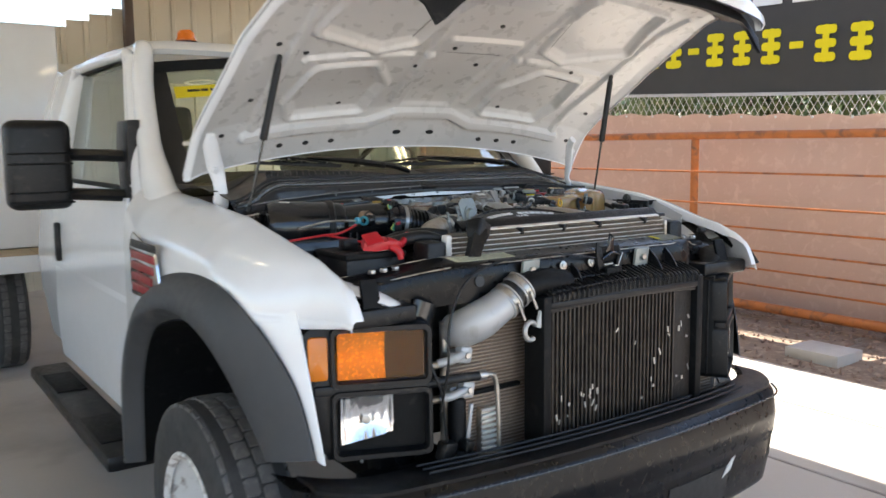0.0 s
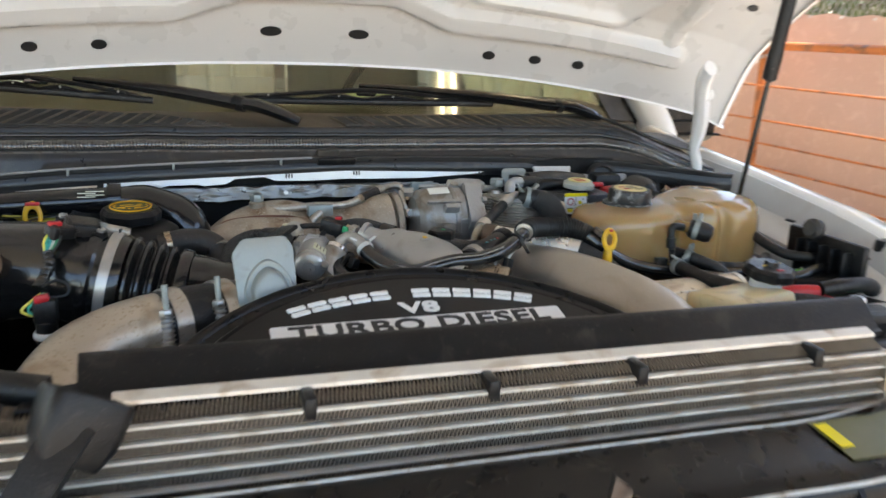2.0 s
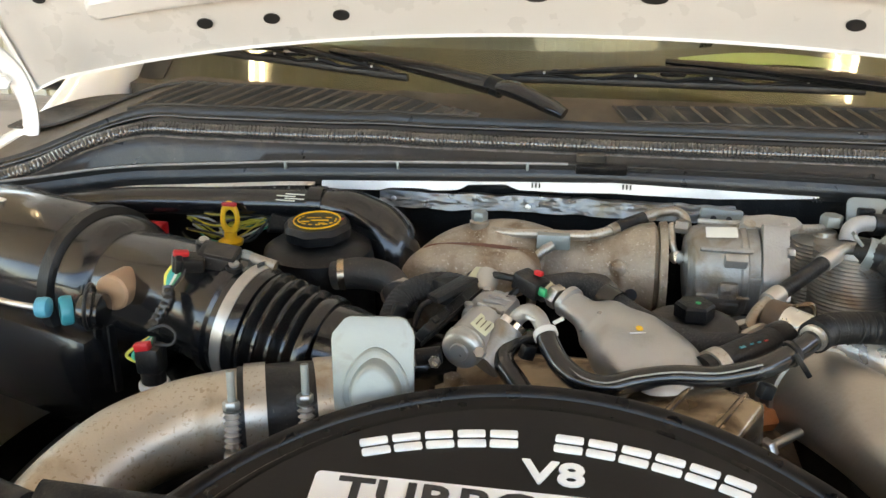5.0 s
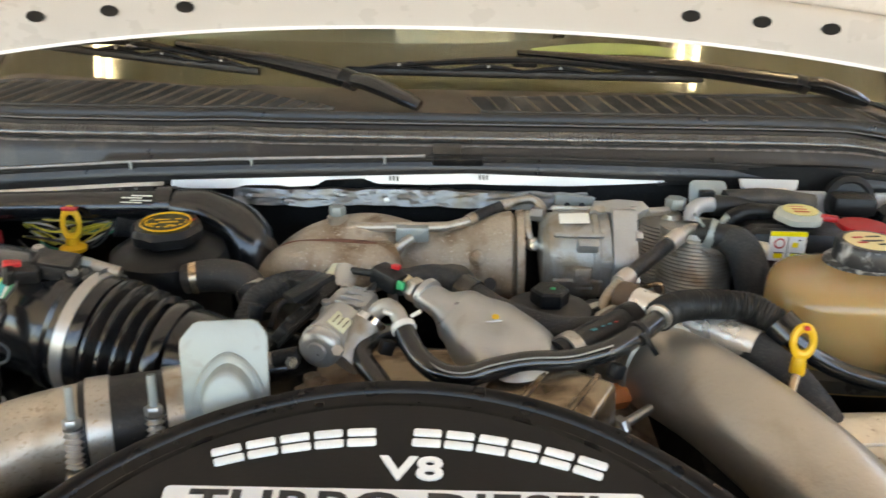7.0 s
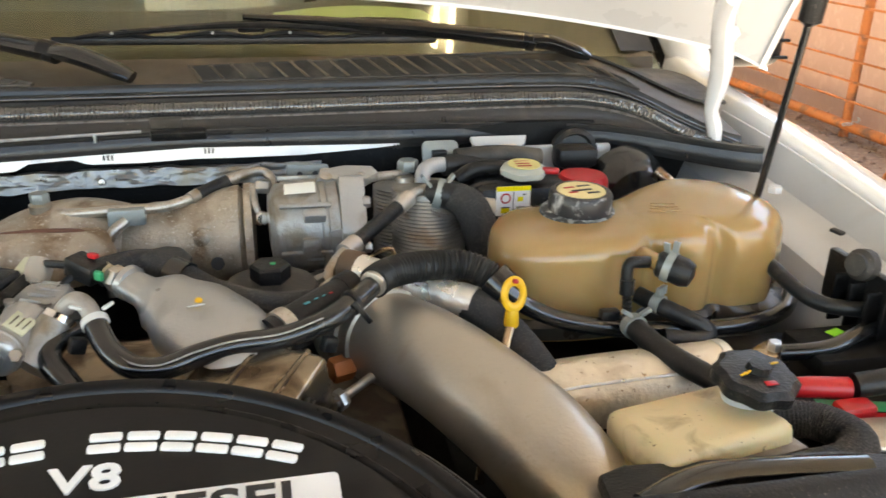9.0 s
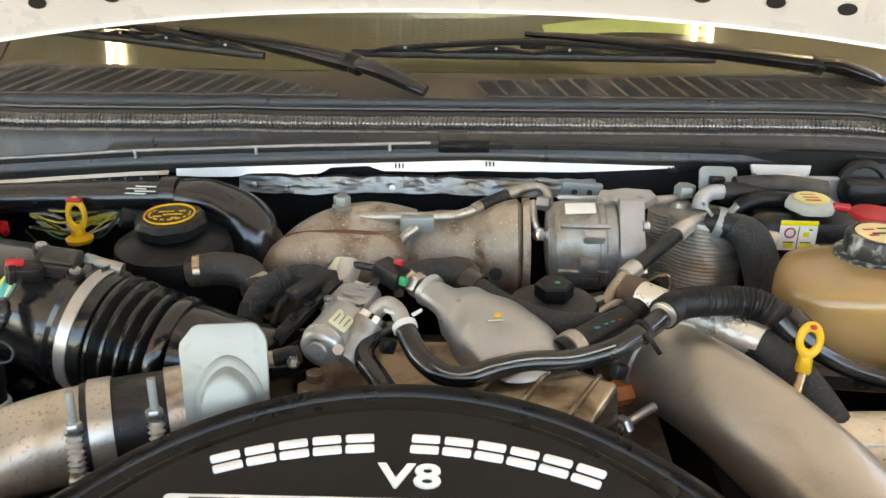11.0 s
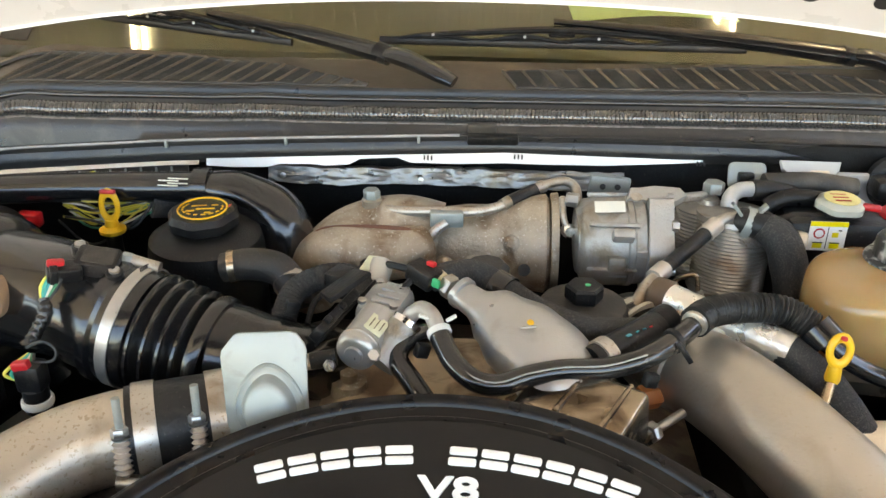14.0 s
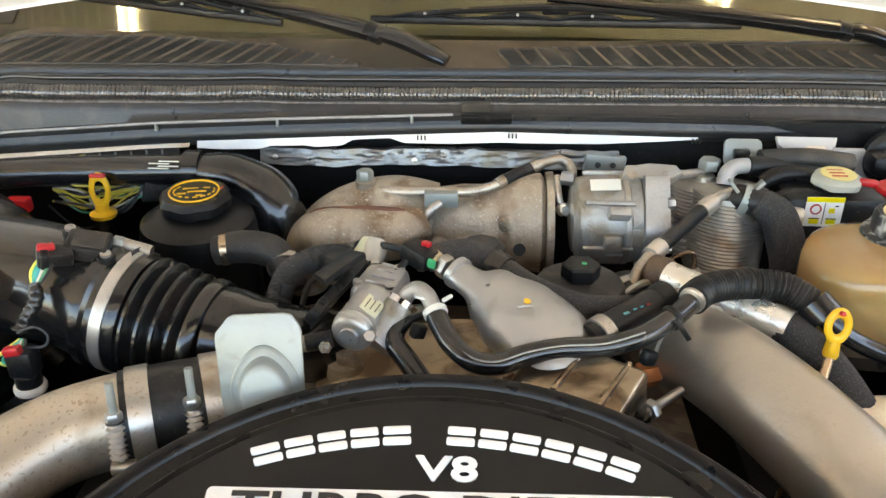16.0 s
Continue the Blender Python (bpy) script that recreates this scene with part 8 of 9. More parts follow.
part("plug", prism(B(), [(x - 0.036, y - 0.014) for x, y in rrect(0.040, 0.025, 0.004, 3)], 0.016, mm @ Matrix.Rotation(radians(22), 4, "Z"), 0.003), BLACKPL, ms)
part("plug_grip", prism(B(), [(x - 0.048, y - 0.014) for x, y in rrect(0.010, 0.031, 0.003, 3)], 0.018, mm @ Matrix.Rotation(radians(22), 4, "Z"), 0.002), BLACKPL, ms)
part("lock_tab", prism(B(), [(x - 0.045, y - 0.011) for x, y in rrect(0.020, 0.010, 0.003, 3)], 0.005, mm @ Matrix.Rotation(radians(22), 4, "Z") @ Matrix.Translation((0, 0, 0.016)), 0.0015), RED, ms)
wh = thing("sensor_harness", (-0.39, 0.63, 1.3), "thin coloured wires in a taped black sleeve", "wiring")
TAPE = mat("wrinkled_black_tape", (0.012, 0.012, 0.0115), 0.25, spec=0.6, var=0.3, bump=1.0, bscale=90)
for k, c in enumerate(((0.70, 0.62, 0.10), (0.03, 0.36, 0.26), (0.02, 0.30, 0.30), (0.50, 0.50, 0.44), (0.04, 0.20, 0.10), (0.02, 0.02, 0.02))):
    wm = mat("wire_colour", c, 0.4, var=0.05, bump=0)
    part("wire", sweep(B(), [(-0.388 + 0.0030 * k, 0.658, 1.396), (-0.392 + 0.0035 * k, 0.650, 1.388), (-0.390 + 0.0012 * k, 0.644, 1.376)], 0.0017, seg=6), wm, wh)
    part("wire", sweep(B(), [(-0.394 + 0.001 * k, 0.610, 1.336), (-0.404 + 0.004 * k, 0.600, 1.330), (-0.414 + 0.007 * k, 0.596, 1.320), (-0.402 + 0.004 * k, 0.598, 1.312)], 0.0017, seg=6, n=6), wm, wh)
part("sleeve", sweep(B(), [(-0.388, 0.645, 1.378), (-0.385, 0.636, 1.365), (-0.391, 0.626, 1.352), (-0.396, 0.616, 1.340)], [0.0060, 0.0072, 0.0066, 0.0090], seg=12, n=10, ribs=0.0012, pitch=0.007), TAPE, wh)
part("loop_wire", sweep(B(), [(-0.392, 0.606, 1.346), (-0.375, 0.608, 1.352), (-0.363, 0.606, 1.345), (-0.366, 0.602, 1.335), (-0.384, 0.600, 1.334)], 0.0016, seg=6, n=6), RUBBER, wh)
part("lower_plug", box(B(), (-0.389, 0.600, 1.318), (0.026, 0.022, 0.030), 0.004), BLACKPL, wh)
part("lock_tab", box(B(), (-0.391, 0.590, 1.336), (0.017, 0.009, 0.009), 0.002, (0, -12, 0)), RED, wh)
part("temperature_sensor", lathe(B(), [(0.010, 0), (0.0125, 0.002), (0.0125, 0.028), (0.010, 0.030)], (-0.389, 0.600, 1.276), (0, 0, 1), 18), BLACKPL, wh)
part("white_ring", lathe(B(), [(0.0145, 0), (0.0155, 0.002), (0.0155, 0.006), (0.0145, 0.008)], (-0.389, 0.600, 1.284), (0, 0, 1), 20), WHITEPL, wh)

ab = thing("air_filter_box", (-0.6, 0.76, 1.2), "large glossy black air filter housing", "air filter box")
part("housing", lathe(B(), [(0.06, -0.005), (0.074, 0.0), (0.082, 0.012), (0.085, 0.03), (0.083, 0.05), (0.087, 0.06), (0.089, 0.24), (0.08, 0.26), (0, 0.265)], (-0.50, 0.765, 1.318), (-0.95, 0.28, 0.03), 40), GLOSSBL, ab)
part("end_band", lathe(B(), [(0.086, 0), (0.092, 0.004), (0.092, 0.02), (0.086, 0.024)], (-0.54, 0.778, 1.319), (-0.95, 0.28, 0.03), 40), BLACKPL, ab)
part("lower_case", box(B(), (-0.61, 0.785, 1.23), (0.26, 0.18, 0.13), 0.03, (0, 0, -17)), GLOSSBL, ab)
part("white_tag", box(B(), (-0.70, 0.80, 1.409), (0.035, 0.02, 0.003), 0.001, (-12, 4, -17)), PAPER, ab)
part("tan_stub", lathe(B(), [(0.0175, 0), (0.0200, 0.002), (0.0200, 0.034), (0.0175, 0.036)], (-0.462, 0.695, 1.356), (-0.06, -1, 0.05), 26), mat("tan_rubber_stub", (0.36, 0.22, 0.13), 0.5, var=0.25), ab, "tan rubber stub")
part("gauge", lathe(B(), [(0.012, 0), (0.019, 0.003), (0.020, 0.02), (0.017, 0.026), (0.012, 0.028)], (-0.458, 0.638, 1.346), (-1, -0.10, 0.05), 24), GLOSSBL, ab, "restriction gauge")
part("gauge_bail", ring_tube(B(), (-0.474, 0.634, 1.352), (-0.9, -0.3, 0.05), 0.024, 0.0022, 28, 6), BLACKPL, ab)
part("gauge_ring", lathe(B(), [(0.009, 0), (0.0150, 0.0), (0.0160, 0.003), (0.0160, 0.009), (0.0140, 0.012), (0.009, 0.012)], (-0.494, 0.632, 1.348), (-0.75, -0.65, 0.05), 24, cap=False), TEAL, ab, "teal ring")
part("gauge_knob", lathe(B(), [(0.005, 0), (0.0105, 0.002), (0.0115, 0.008), (0.0105, 0.014), (0.004, 0.016)], (-0.516, 0.628, 1.350), (-1, -0.2, 0.03), 18), mat("sky_blue_plastic", (0.08, 0.34, 0.46), 0.4, var=0.1), ab, "blue knob")
part("vacuum_line", sweep(B(), [(-0.530, 0.625, 1.350), (-0.57, 0.628, 1.352), (-0.63, 0.65, 1.350), (-0.70, 0.69, 1.33)], 0.0035, seg=8), STEEL, ab)
for k in range(9):
    part("case_rib", box(B(), (-0.49 - 0.022 * k, 0.688 + 0.0065 * k, 1.262), (0.004, 0.010, 0.085), 0.001, (0, 0, -17)), BLACKPL, ab)

rs = thing("oil_filler", (-0.312, 0.86, 1.22), "round black oil filler with ribbed cap and yellow print", "oil filler")
part("body", lathe(B(), [(0.066, 0.0), (0.069, 0.03), (0.070, 0.125), (0.067, 0.140), (0.058, 0.146), (0.038, 0.152), (0, 0.153)], (-0.312, 0.865, 1.225), (0, -0.05, 1), 40), BLACKPL, rs)
oc2 = part("cap", lathe(B(), [(0.036, 0), (0.041, 0.003), (0.042, 0.014), (0.037, 0.021), (0.0, 0.023)], (-0.312, 0.860, 1.378), (0, -0.06, 1), 48, 8, 0.035), BLACKPL, rs)
part("printed_ring", ring_tube(B(), (-0.312, 0.8588, 1.4005), (0, -0.06, 1), 0.029, 0.0012, 40, 5), YELLOW, oc2)
for dx, dy, w in ((-0.006, 0.006, 0.018), (0.004, -0.002, 0.022), (0.012, 0.010, 0.008), (-0.012, -0.010, 0.010), (0.010, -0.013, 0.008)):
    part("printed_bar", box(B(), (-0.312 + dx, 0.859 + dy, 1.4008), (w, 0.0026, 0.0012), 0, (0, 0, 12)), YELLOW, oc2)
for k in range(16):
    a = 0.39 * k
    part("printed_bar", box(B(), (-0.312 + 0.0235 * math.cos(a), 0.8588 + 0.0235 * math.sin(a), 1.4007 - 0.0014 * math.sin(a)), (0.0022, 0.0058 if k % 3 else 0.004, 0.0010), 0, (0, 0, math.degrees(a))), YELLOW, oc2)
part("red_mark", box(B(), (-0.287, 0.872, 1.3995), (0.012, 0.010, 0.0012), 0, (0, 0, 0)), RED, oc2)

rs.location += Vector((0.013, 0.0, -0.012))
yc = thing("dipstick", (-0.44, 0.90, 1.3), "yellow plastic dipstick loop with red top", "dipstick")
part("loop", ring_tube(B(), (-0.438, 0.905, 1.366), (0, -1, 0.1), 0.0105, 0.0036, 28, 8, 1.7), YELLOW, yc)
part("foot", lathe(B(), [(0.016, 0), (0.017, 0.005), (0.009, 0.009), (0.008, 0.018), (0, 0.019)], (-0.439, 0.905, 1.330), (0, 0, 1), 18), YELLOW, yc)
part("red_top", box(B(), (-0.437, 0.904, 1.386), (0.020, 0.008, 0.005), 0.002), RED, yc)
part("tube", sweep(B(), [(-0.439, 0.905, 1.33), (-0.435, 0.90, 1.22)], 0.010, seg=10), MATTBL, yc)
lp = thing("wire_loom", (-0.45, 0.93, 1.32), "bundle of thin coloured wires beside the filler", "wiring", kind="")
rng = random.Random(11)
for k in range(38):
    c = rng.choice(((0.6, 0.52, 0.05), (0.04, 0.26, 0.16), (0.02, 0.02, 0.02), (0.02, 0.02, 0.02), (0.02, 0.02, 0.02), (0.5, 0.5, 0.44), (0.6, 0.5, 0.08)))
    z = 1.33 + 0.045 * rng.random()
    y = 0.92 + 0.03 * rng.random()
    part("wire", sweep(B(), [(-0.50 - 0.02 * rng.random(), y, z + 0.005), (-0.475, y + rng.gauss(0, 0.01), z + rng.gauss(0, 0.010)), (-0.435 + rng.gauss(0, 0.01), y, z + rng.gauss(0, 0.012)), (-0.39, 0.935, 1.372 - 0.02 * rng.random())], 0.0012 + 0.0005 * rng.random(), seg=6, n=5), mat("loom_wire", c, 0.4, var=0.05, bump=0), lp)
part("sleeve", sweep(B(), [(-0.395, 0.935, 1.362), (-0.36, 0.955, 1.35), (-0.35, 0.97, 1.30)], 0.022, seg=14), BRAID, lp)
part("red_connector", box(B(), (-0.545, 0.90, 1.345), (0.03, 0.02, 0.02), 0.004), RED, lp)

du = thing("heater_duct", (-0.4, 0.9, 1.3), "glossy black air-conditioning duct along the firewall", "duct")
part("tube", sweep(B(), [(-0.74, 0.925, 1.355), (-0.60, 0.93, 1.372), (-0.45, 0.937, 1.379), (-0.328, 0.94, 1.383)], 0.022, seg=22, flat=0.9), GLOSSBL, du)
part("joint", sweep(B(), [(-0.335, 0.940, 1.383), (-0.315, 0.940, 1.383)], 0.025, seg=22), GLOSSBL, du)
part("elbow", sweep(B(), [(-0.318, 0.940, 1.383), (-0.275, 0.938, 1.377), (-0.232, 0.93, 1.357), (-0.214, 0.92, 1.33), (-0.212, 0.91, 1.26)], [0.024, 0.032, 0.037, 0.037, 0.036], seg=20, n=8, flat=0.85), GLOSSBL, du)
for k in range(4):
    part("print_bar", box(B(), (-0.352 - 0.012 * (k % 2), 0.9255 - 0.0022 * k, 1.3990 - 0.0024 * k), (0.026, 0.0016, 0.0012)), PAPER, du)
hs2 = thing("heat_shield", (-0.02, 1.03, 1.36), "crumpled foil heat shield strip on the firewall", "heat shield")
part("strip", sheet(B(), lambda u, v: (-0.265 + 0.49 * u, 1.034 - 0.006 * v - 0.004 * math.sin(u * 9) + 0.0022 * noise.noise(Vector((u * 34, v * 5, 1))), 1.381 - 0.022 * v + 0.004 * u + 0.003 * noise.noise(Vector((u * 16, v * 1.5, 5)))), 110, 10, 0.010, (0, -1, 0)), FOILDK, hs2)
part("end_bracket", box(B(), (0.205, 1.022, 1.372), (0.055, 0.010, 0.030), 0.004, (0, 4, 0)), ZINC, hs2, "grey sheet bracket")
for x in (-0.24, -0.05, 0.195, 0.215):
    part("rivet", lathe(B(), [(0.004, 0), (0.004, 0.002), (0, 0.003)], (x, 1.016, 1.374), (0, -1, 0.2), 10), INK if x > 0 else BOLT, hs2)

el = thing("breather_elbow", (-0.19, 0.77, 1.31), "dull black rubber elbow with a steel band", "hose")
part("elbow", sweep(B(), [(-0.260, 0.800, 1.340), (-0.226, 0.800, 1.346), (-0.195, 0.795, 1.344), (-0.176, 0.785, 1.329), (-0.168, 0.770, 1.309)], [0.017, 0.019, 0.019, 0.0185, 0.018], seg=20, n=7), DUSTBL, el)
part("band", lathe(B(), [(0.0180, -0.004), (0.0198, -0.004), (0.0198, 0.004), (0.0180, 0.004)], (-0.249, 0.800, 1.342), (1, 0.2, 0.1), 20), COPPER, el)
part("ring", lathe(B(), [(0.0185, -0.004), (0.0205, -0.004), (0.0205, 0.004), (0.0185, 0.004)], (-0.178, 0.786, 1.331), (0.3, -0.9, -0.3), 20), STEEL, el)
part("braided_hose", sweep(B(), [(-0.166, 0.690, 1.317), (-0.167, 0.715, 1.333), (-0.160, 0.740, 1.347), (-0.137, 0.755, 1.356), (-0.111, 0.765, 1.355), (-0.083, 0.765, 1.348)], 0.0138, seg=16, ribs=0.001, pitch=0.005), BRAID, el)

vt = thing("cooler_tubes", (0.14, 0.64, 1.24), "heat-tinted steel tubes and box in the engine valley", "pipe")
part("tinted_box", box(B(), (0.136, 0.578, 1.312), (0.105, 0.080, 0.062), 0.007, (14, 0, -32), 3), TINT, vt, "brown-tinted bare steel cooler box")
for k in range(2):
    part("box_rib", sweep(B(), [(0.112 + 0.035 * k, 0.560 - 0.026 * k, 1.338), (0.146 + 0.035 * k, 0.612 - 0.026 * k, 1.350)], 0.003, seg=8), TINT, vt)
part("tube", sweep(B(), [(0.075, 0.635, 1.285), (0.11, 0.655, 1.292), (0.150, 0.685, 1.292)], 0.010, seg=14), COPPER, vt)
part("tube", sweep(B(), [(0.150, 0.665, 1.290), (0.180, 0.63, 1.292), (0.205, 0.59, 1.288)], 0.008, seg=14), TINT, vt)
part("clamp_bolt", sweep(B(), [(0.203, 0.592, 1.292), (0.240, 0.622, 1.298)], 0.0045, seg=10), BOLT, vt)
part("clamp_nut", hexnut(B(), (0.205, 0.594, 1.292), 0.010, 0.009, (0.75, 0.6, 0.1)), BOLT, vt)
part("rusty_plug", hexnut(B(), (0.205, 0.66, 1.285), 0.013, 0.022, (0.8, 0.3, 0)), RUST, vt)

# driver's side: expansion tank, caps, sleeves
et = thing("expansion_tank", (0.54, 0.73, 1.28), "amber-stained translucent coolant expansion tank", "coolant tank")
TK = [(0.388, 0.750), (0.394, 0.724), (0.420, 0.705), (0.475, 0.698), (0.530, 0.702), (0.553, 0.716), (0.578, 0.704), (0.610, 0.698), (0.630, 0.712), (0.652, 0.702), (0.690, 0.706), (0.710, 0.722), (0.735, 0.755), (0.730, 0.80), (0.712, 0.846), (0.64, 0.862), (0.575, 0.848), (0.54, 0.838), (0.48, 0.848), (0.42, 0.835), (0.393, 0.795)]
def tank_ring(z, inset, lift=0.0):
    c = Vector((0.550, 0.78))
    out = []
    n = len(TK)
    for i in range(n * 4):
        k, f = i // 4, (i % 4) / 4
        a, b, cc, d = [Vector(TK[(k + j) % n]) for j in (-1, 0, 1, 2)]
        p = 0.5 * (2 * b + (cc - a) * f + (2 * a - 5 * b + 4 * cc - d) * f * f + (3 * b - a - 3 * cc + d) * f ** 3)
        q = c + (p - c) * (1 - inset)
        out.append((q.x, q.y, z + lift * (sstep(0.52, 0.60, q.x) + 0.9 * sstep(0.58, 0.64, q.x) * sstep(0.68, 0.80, q.y) - 0.25 * sstep(0.02, 0.0, abs(q.x - 0.565)))))
    return out
part("body", loft(B(), [tank_ring(1.272, 0.05), tank_ring(1.292, 0.012), tank_ring(1.312, 0.0), tank_ring(1.352, 0.0), tank_ring(1.364, 0.006, 0.002), tank_ring(1.372, 0.022, 0.005), tank_ring(1.377, 0.055, 0.008), tank_ring(1.381, 0.11, 0.010), tank_ring(1.384, 0.28, 0.012), tank_ring(1.387, 0.55, 0.010), tank_ring(1.388, 0.9, 0.004)]), TANK, et)
part("base_flange", loft(B(), [tank_ring(1.280, -0.085), tank_ring(1.294, -0.085), tank_ring(1.300, -0.02)]), mat("brown_black_flange", (0.035, 0.026, 0.018), 0.3, var=0.3), et, "black seam flange")
part("filler_neck", lathe(B(), [(0.043, 0), (0.045, 0.004), (0.044, 0.008), (0.034, 0.010), (0.033, 0.02)], (0.499, 0.795, 1.380), (0, -0.03, 1), 32), mat("scuffed_black_collar", (0.02, 0.02, 0.02), 0.4, var=0.3, dirt=(0.55, 0.55, 0.53), dirt_at=0.56, dscale=70), et)
cp = part("cap", lathe(B(), [(0.034, 0), (0.0355, 0.003), (0.0355, 0.022), (0.033, 0.026), (0.029, 0.0265), (0.0285, 0.025), (0, 0.025)], (0.499, 0.795, 1.386), (0, -0.03, 1), 60, 30, 0.012), mat("worn_black_cap", (0.018, 0.018, 0.019), 0.35, var=0.3, dirt=(0.42, 0.42, 0.41), dirt_at=0.63, dscale=60), et, "worn black pressure cap")
part("cap_label", lathe(B(), [(0.0275, 0), (0.0275, 0.0012), (0, 0.0014)], (0.499, 0.7943, 1.4115), (0, -0.03, 1), 28), mat("pale_yellow_label", (0.75, 0.62, 0.30), 0.45, var=0.08), cp)
for dx, dy, w, m_ in ((-0.012, 0.008, 0.012, RED), (0.006, 0.012, 0.016, INK), (0.0, -0.002, 0.024, INK), (0.010, -0.012, 0.014, INK), (-0.012, -0.008, 0.010, RED)):
    part("print_bar", box(B(), (0.499 + dx, 0.794 + dy, 1.4132), (w, 0.0032, 0.0008), 0, (0, 0, 8)), m_, cp)
part("upper_nipple", lathe(B(), [(0.009, 0), (0.009, 0.03)], (0.538, 0.706, 1.368), (0.3, -1, 0.0), 14), TANK, et)
part("nipple_cap", lathe(B(), [(0.010, 0.0), (0.0150, 0.004), (0.0155, 0.030), (0.012, 0.038), (0, 0.041)], (0.546, 0.686, 1.368), (0.72, -0.66, -0.20), 20), RUBBER, et)
part("cap_clamp", lathe(B(), [(0.0158, -0.004), (0.0168, -0.004), (0.0168, 0.004), (0.0158, 0.004)], (0.556, 0.677, 1.3652), (0.72, -0.66, -0.20), 22), ZINC, et)
for d in (-1, 1):
    part("clamp_ear", box(B(), (0.556 + 0.005 * d, 0.677, 1.3865), (0.0025, 0.007, 0.012), 0.0006, (0, 14 * d, 35)), ZINC, et)
part("thin_elbow", sweep(B(), [(0.541, 0.688, 1.367), (0.527, 0.682, 1.370), (0.515, 0.680, 1.371), (0.511, 0.679, 1.364), (0.511, 0.677, 1.350)], 0.0062, seg=12), BLACKPL, et)
part("elbow_sleeve", lathe(B(), [(0.0066, -0.008), (0.0076, -0.008), (0.0076, 0.008), (0.0066, 0.008)], (0.511, 0.676, 1.346), (0, -0.1, -1), 14), BLACKPL, et)
part("thin_hose", sweep(B(), [(0.511, 0.676, 1.348), (0.511, 0.667, 1.314)], 0.005, seg=10, ribs=0.0014, pitch=0.0045), RUBBER, et)
part("lower_hose", sweep(B(), [(0.538, 0.704, 1.322), (0.556, 0.678, 1.318), (0.585, 0.660, 1.307), (0.598, 0.653, 1.297), (0.580, 0.648, 1.294), (0.545, 0.650, 1.298)], 0.0095, seg=14), RUBBER, et)
part("lower_clamp", lathe(B(), [(0.0098, -0.005), (0.0112, -0.005), (0.0112, 0.005), (0.0098, 0.005)], (0.552, 0.684, 1.3195), (0.57, -0.82, -0.1), 18), ZINC, et)
part("lower_ear", box(B(), (0.553, 0.681, 1.336), (0.016, 0.005, 0.010), 0.001, (0, 0, 35)), ZINC, et)
part("flange_clip", box(B(), (0.493, 0.672, 1.316), (0.020, 0.012, 0.014), 0.002), BLACKPL, et)
for k in range(4):
    part("moulded_line", box(B(), (0.585 + 0.004 * k, 0.752 + 0.008 * k, 1.3975), (0.040, 0.0012, 0.0012), 0, (0, 0, -12)), TANK, et)

dp = thing("dipstick", (0.398, 0.668, 1.25), "yellow ring dipstick handle with a red mark", "dipstick")
part("ring", ring_tube(B(), (0.396, 0.664, 1.352), (0.1, -1, 0.15), 0.0096, 0.0036, 32, 10, 1.4), YELLOW, dp)
part("collar", lathe(B(), [(0.0065, 0), (0.0075, 0.003), (0.0065, 0.016), (0.004, 0.023)], (0.395, 0.664, 1.318), (0, 0, 1), 14), YELLOW, dp)
part("red_mark", box(B(), (0.396, 0.661, 1.367), (0.006, 0.006, 0.004), 0.002), RED, dp)
part("tube", sweep(B(), [(0.395, 0.664, 1.32), (0.382, 0.640, 1.302), (0.372, 0.624, 1.283), (0.362, 0.612, 1.24), (0.352, 0.612, 1.12)], 0.0052, seg=10), COPPER, dp)

dp.location += Vector((-0.018, -0.026, 0.013))
fs = thing("foil_sleeve", (0.3, 0.7, 1.32), "hose wrapped in bright aluminium foil", "foil sleeve")
part("sleeve", sweep(B(), [(0.245, 0.760, 1.346), (0.280, 0.730, 1.344), (0.315, 0.703, 1.343), (0.350, 0.676, 1.339)], 0.0172, seg=24), FOIL, fs)
part("tan_end", lathe(B(), [(0.017, 0), (0.0185, 0.002), (0.0185, 0.020), (0.017, 0.022)], (0.230, 0.774, 1.346), (0.75, -0.6, 0.02), 18), mat("brown_rubber_end", (0.12, 0.075, 0.045), 0.6, var=0.4, scale=40), fs)
f2 = thing("foil_sleeve", (0.5, 0.59, 1.24), "wide hose in aged tan foil wrap", "foil sleeve")
part("sleeve", sweep(B(), [(0.372, 0.606, 1.262), (0.44, 0.606, 1.268), (0.52, 0.605, 1.272), (0.592, 0.604, 1.275)], 0.0365, seg=24), FOILTAN, f2)
part("seam", sweep(B(), [(0.374, 0.5795, 1.288), (0.44, 0.5795, 1.294), (0.52, 0.5785, 1.298), (0.590, 0.5775, 1.301)], 0.0016, seg=6), FOIL, f2)
part("end_band", lathe(B(), [(0.0366, -0.004), (0.0376, -0.004), (0.0376, 0.004), (0.0366, 0.004)], (0.586, 0.6041, 1.2748), (1, -0.01, 0.04), 28), FOIL, f2)

br = thing("brake_reservoir", (0.487, 0.455, 1.27), "yellowed plastic fluid reservoir with a lobed black cap", "reservoir")
part("upper_shell", box(B(), (0.482, 0.458, 1.318), (0.125, 0.085, 0.034), 0.010, (-6, 0, 12), 3), YRES, br)
part("lower_shell", box(B(), (0.480, 0.452, 1.280), (0.115, 0.080, 0.05), 0.012, (-6, 0, 12), 3), YRES, br)
part("seam", box(B(), (0.482, 0.456, 1.302), (0.136, 0.096, 0.008), 0.003, (-6, 0, 12)), YRES, br)
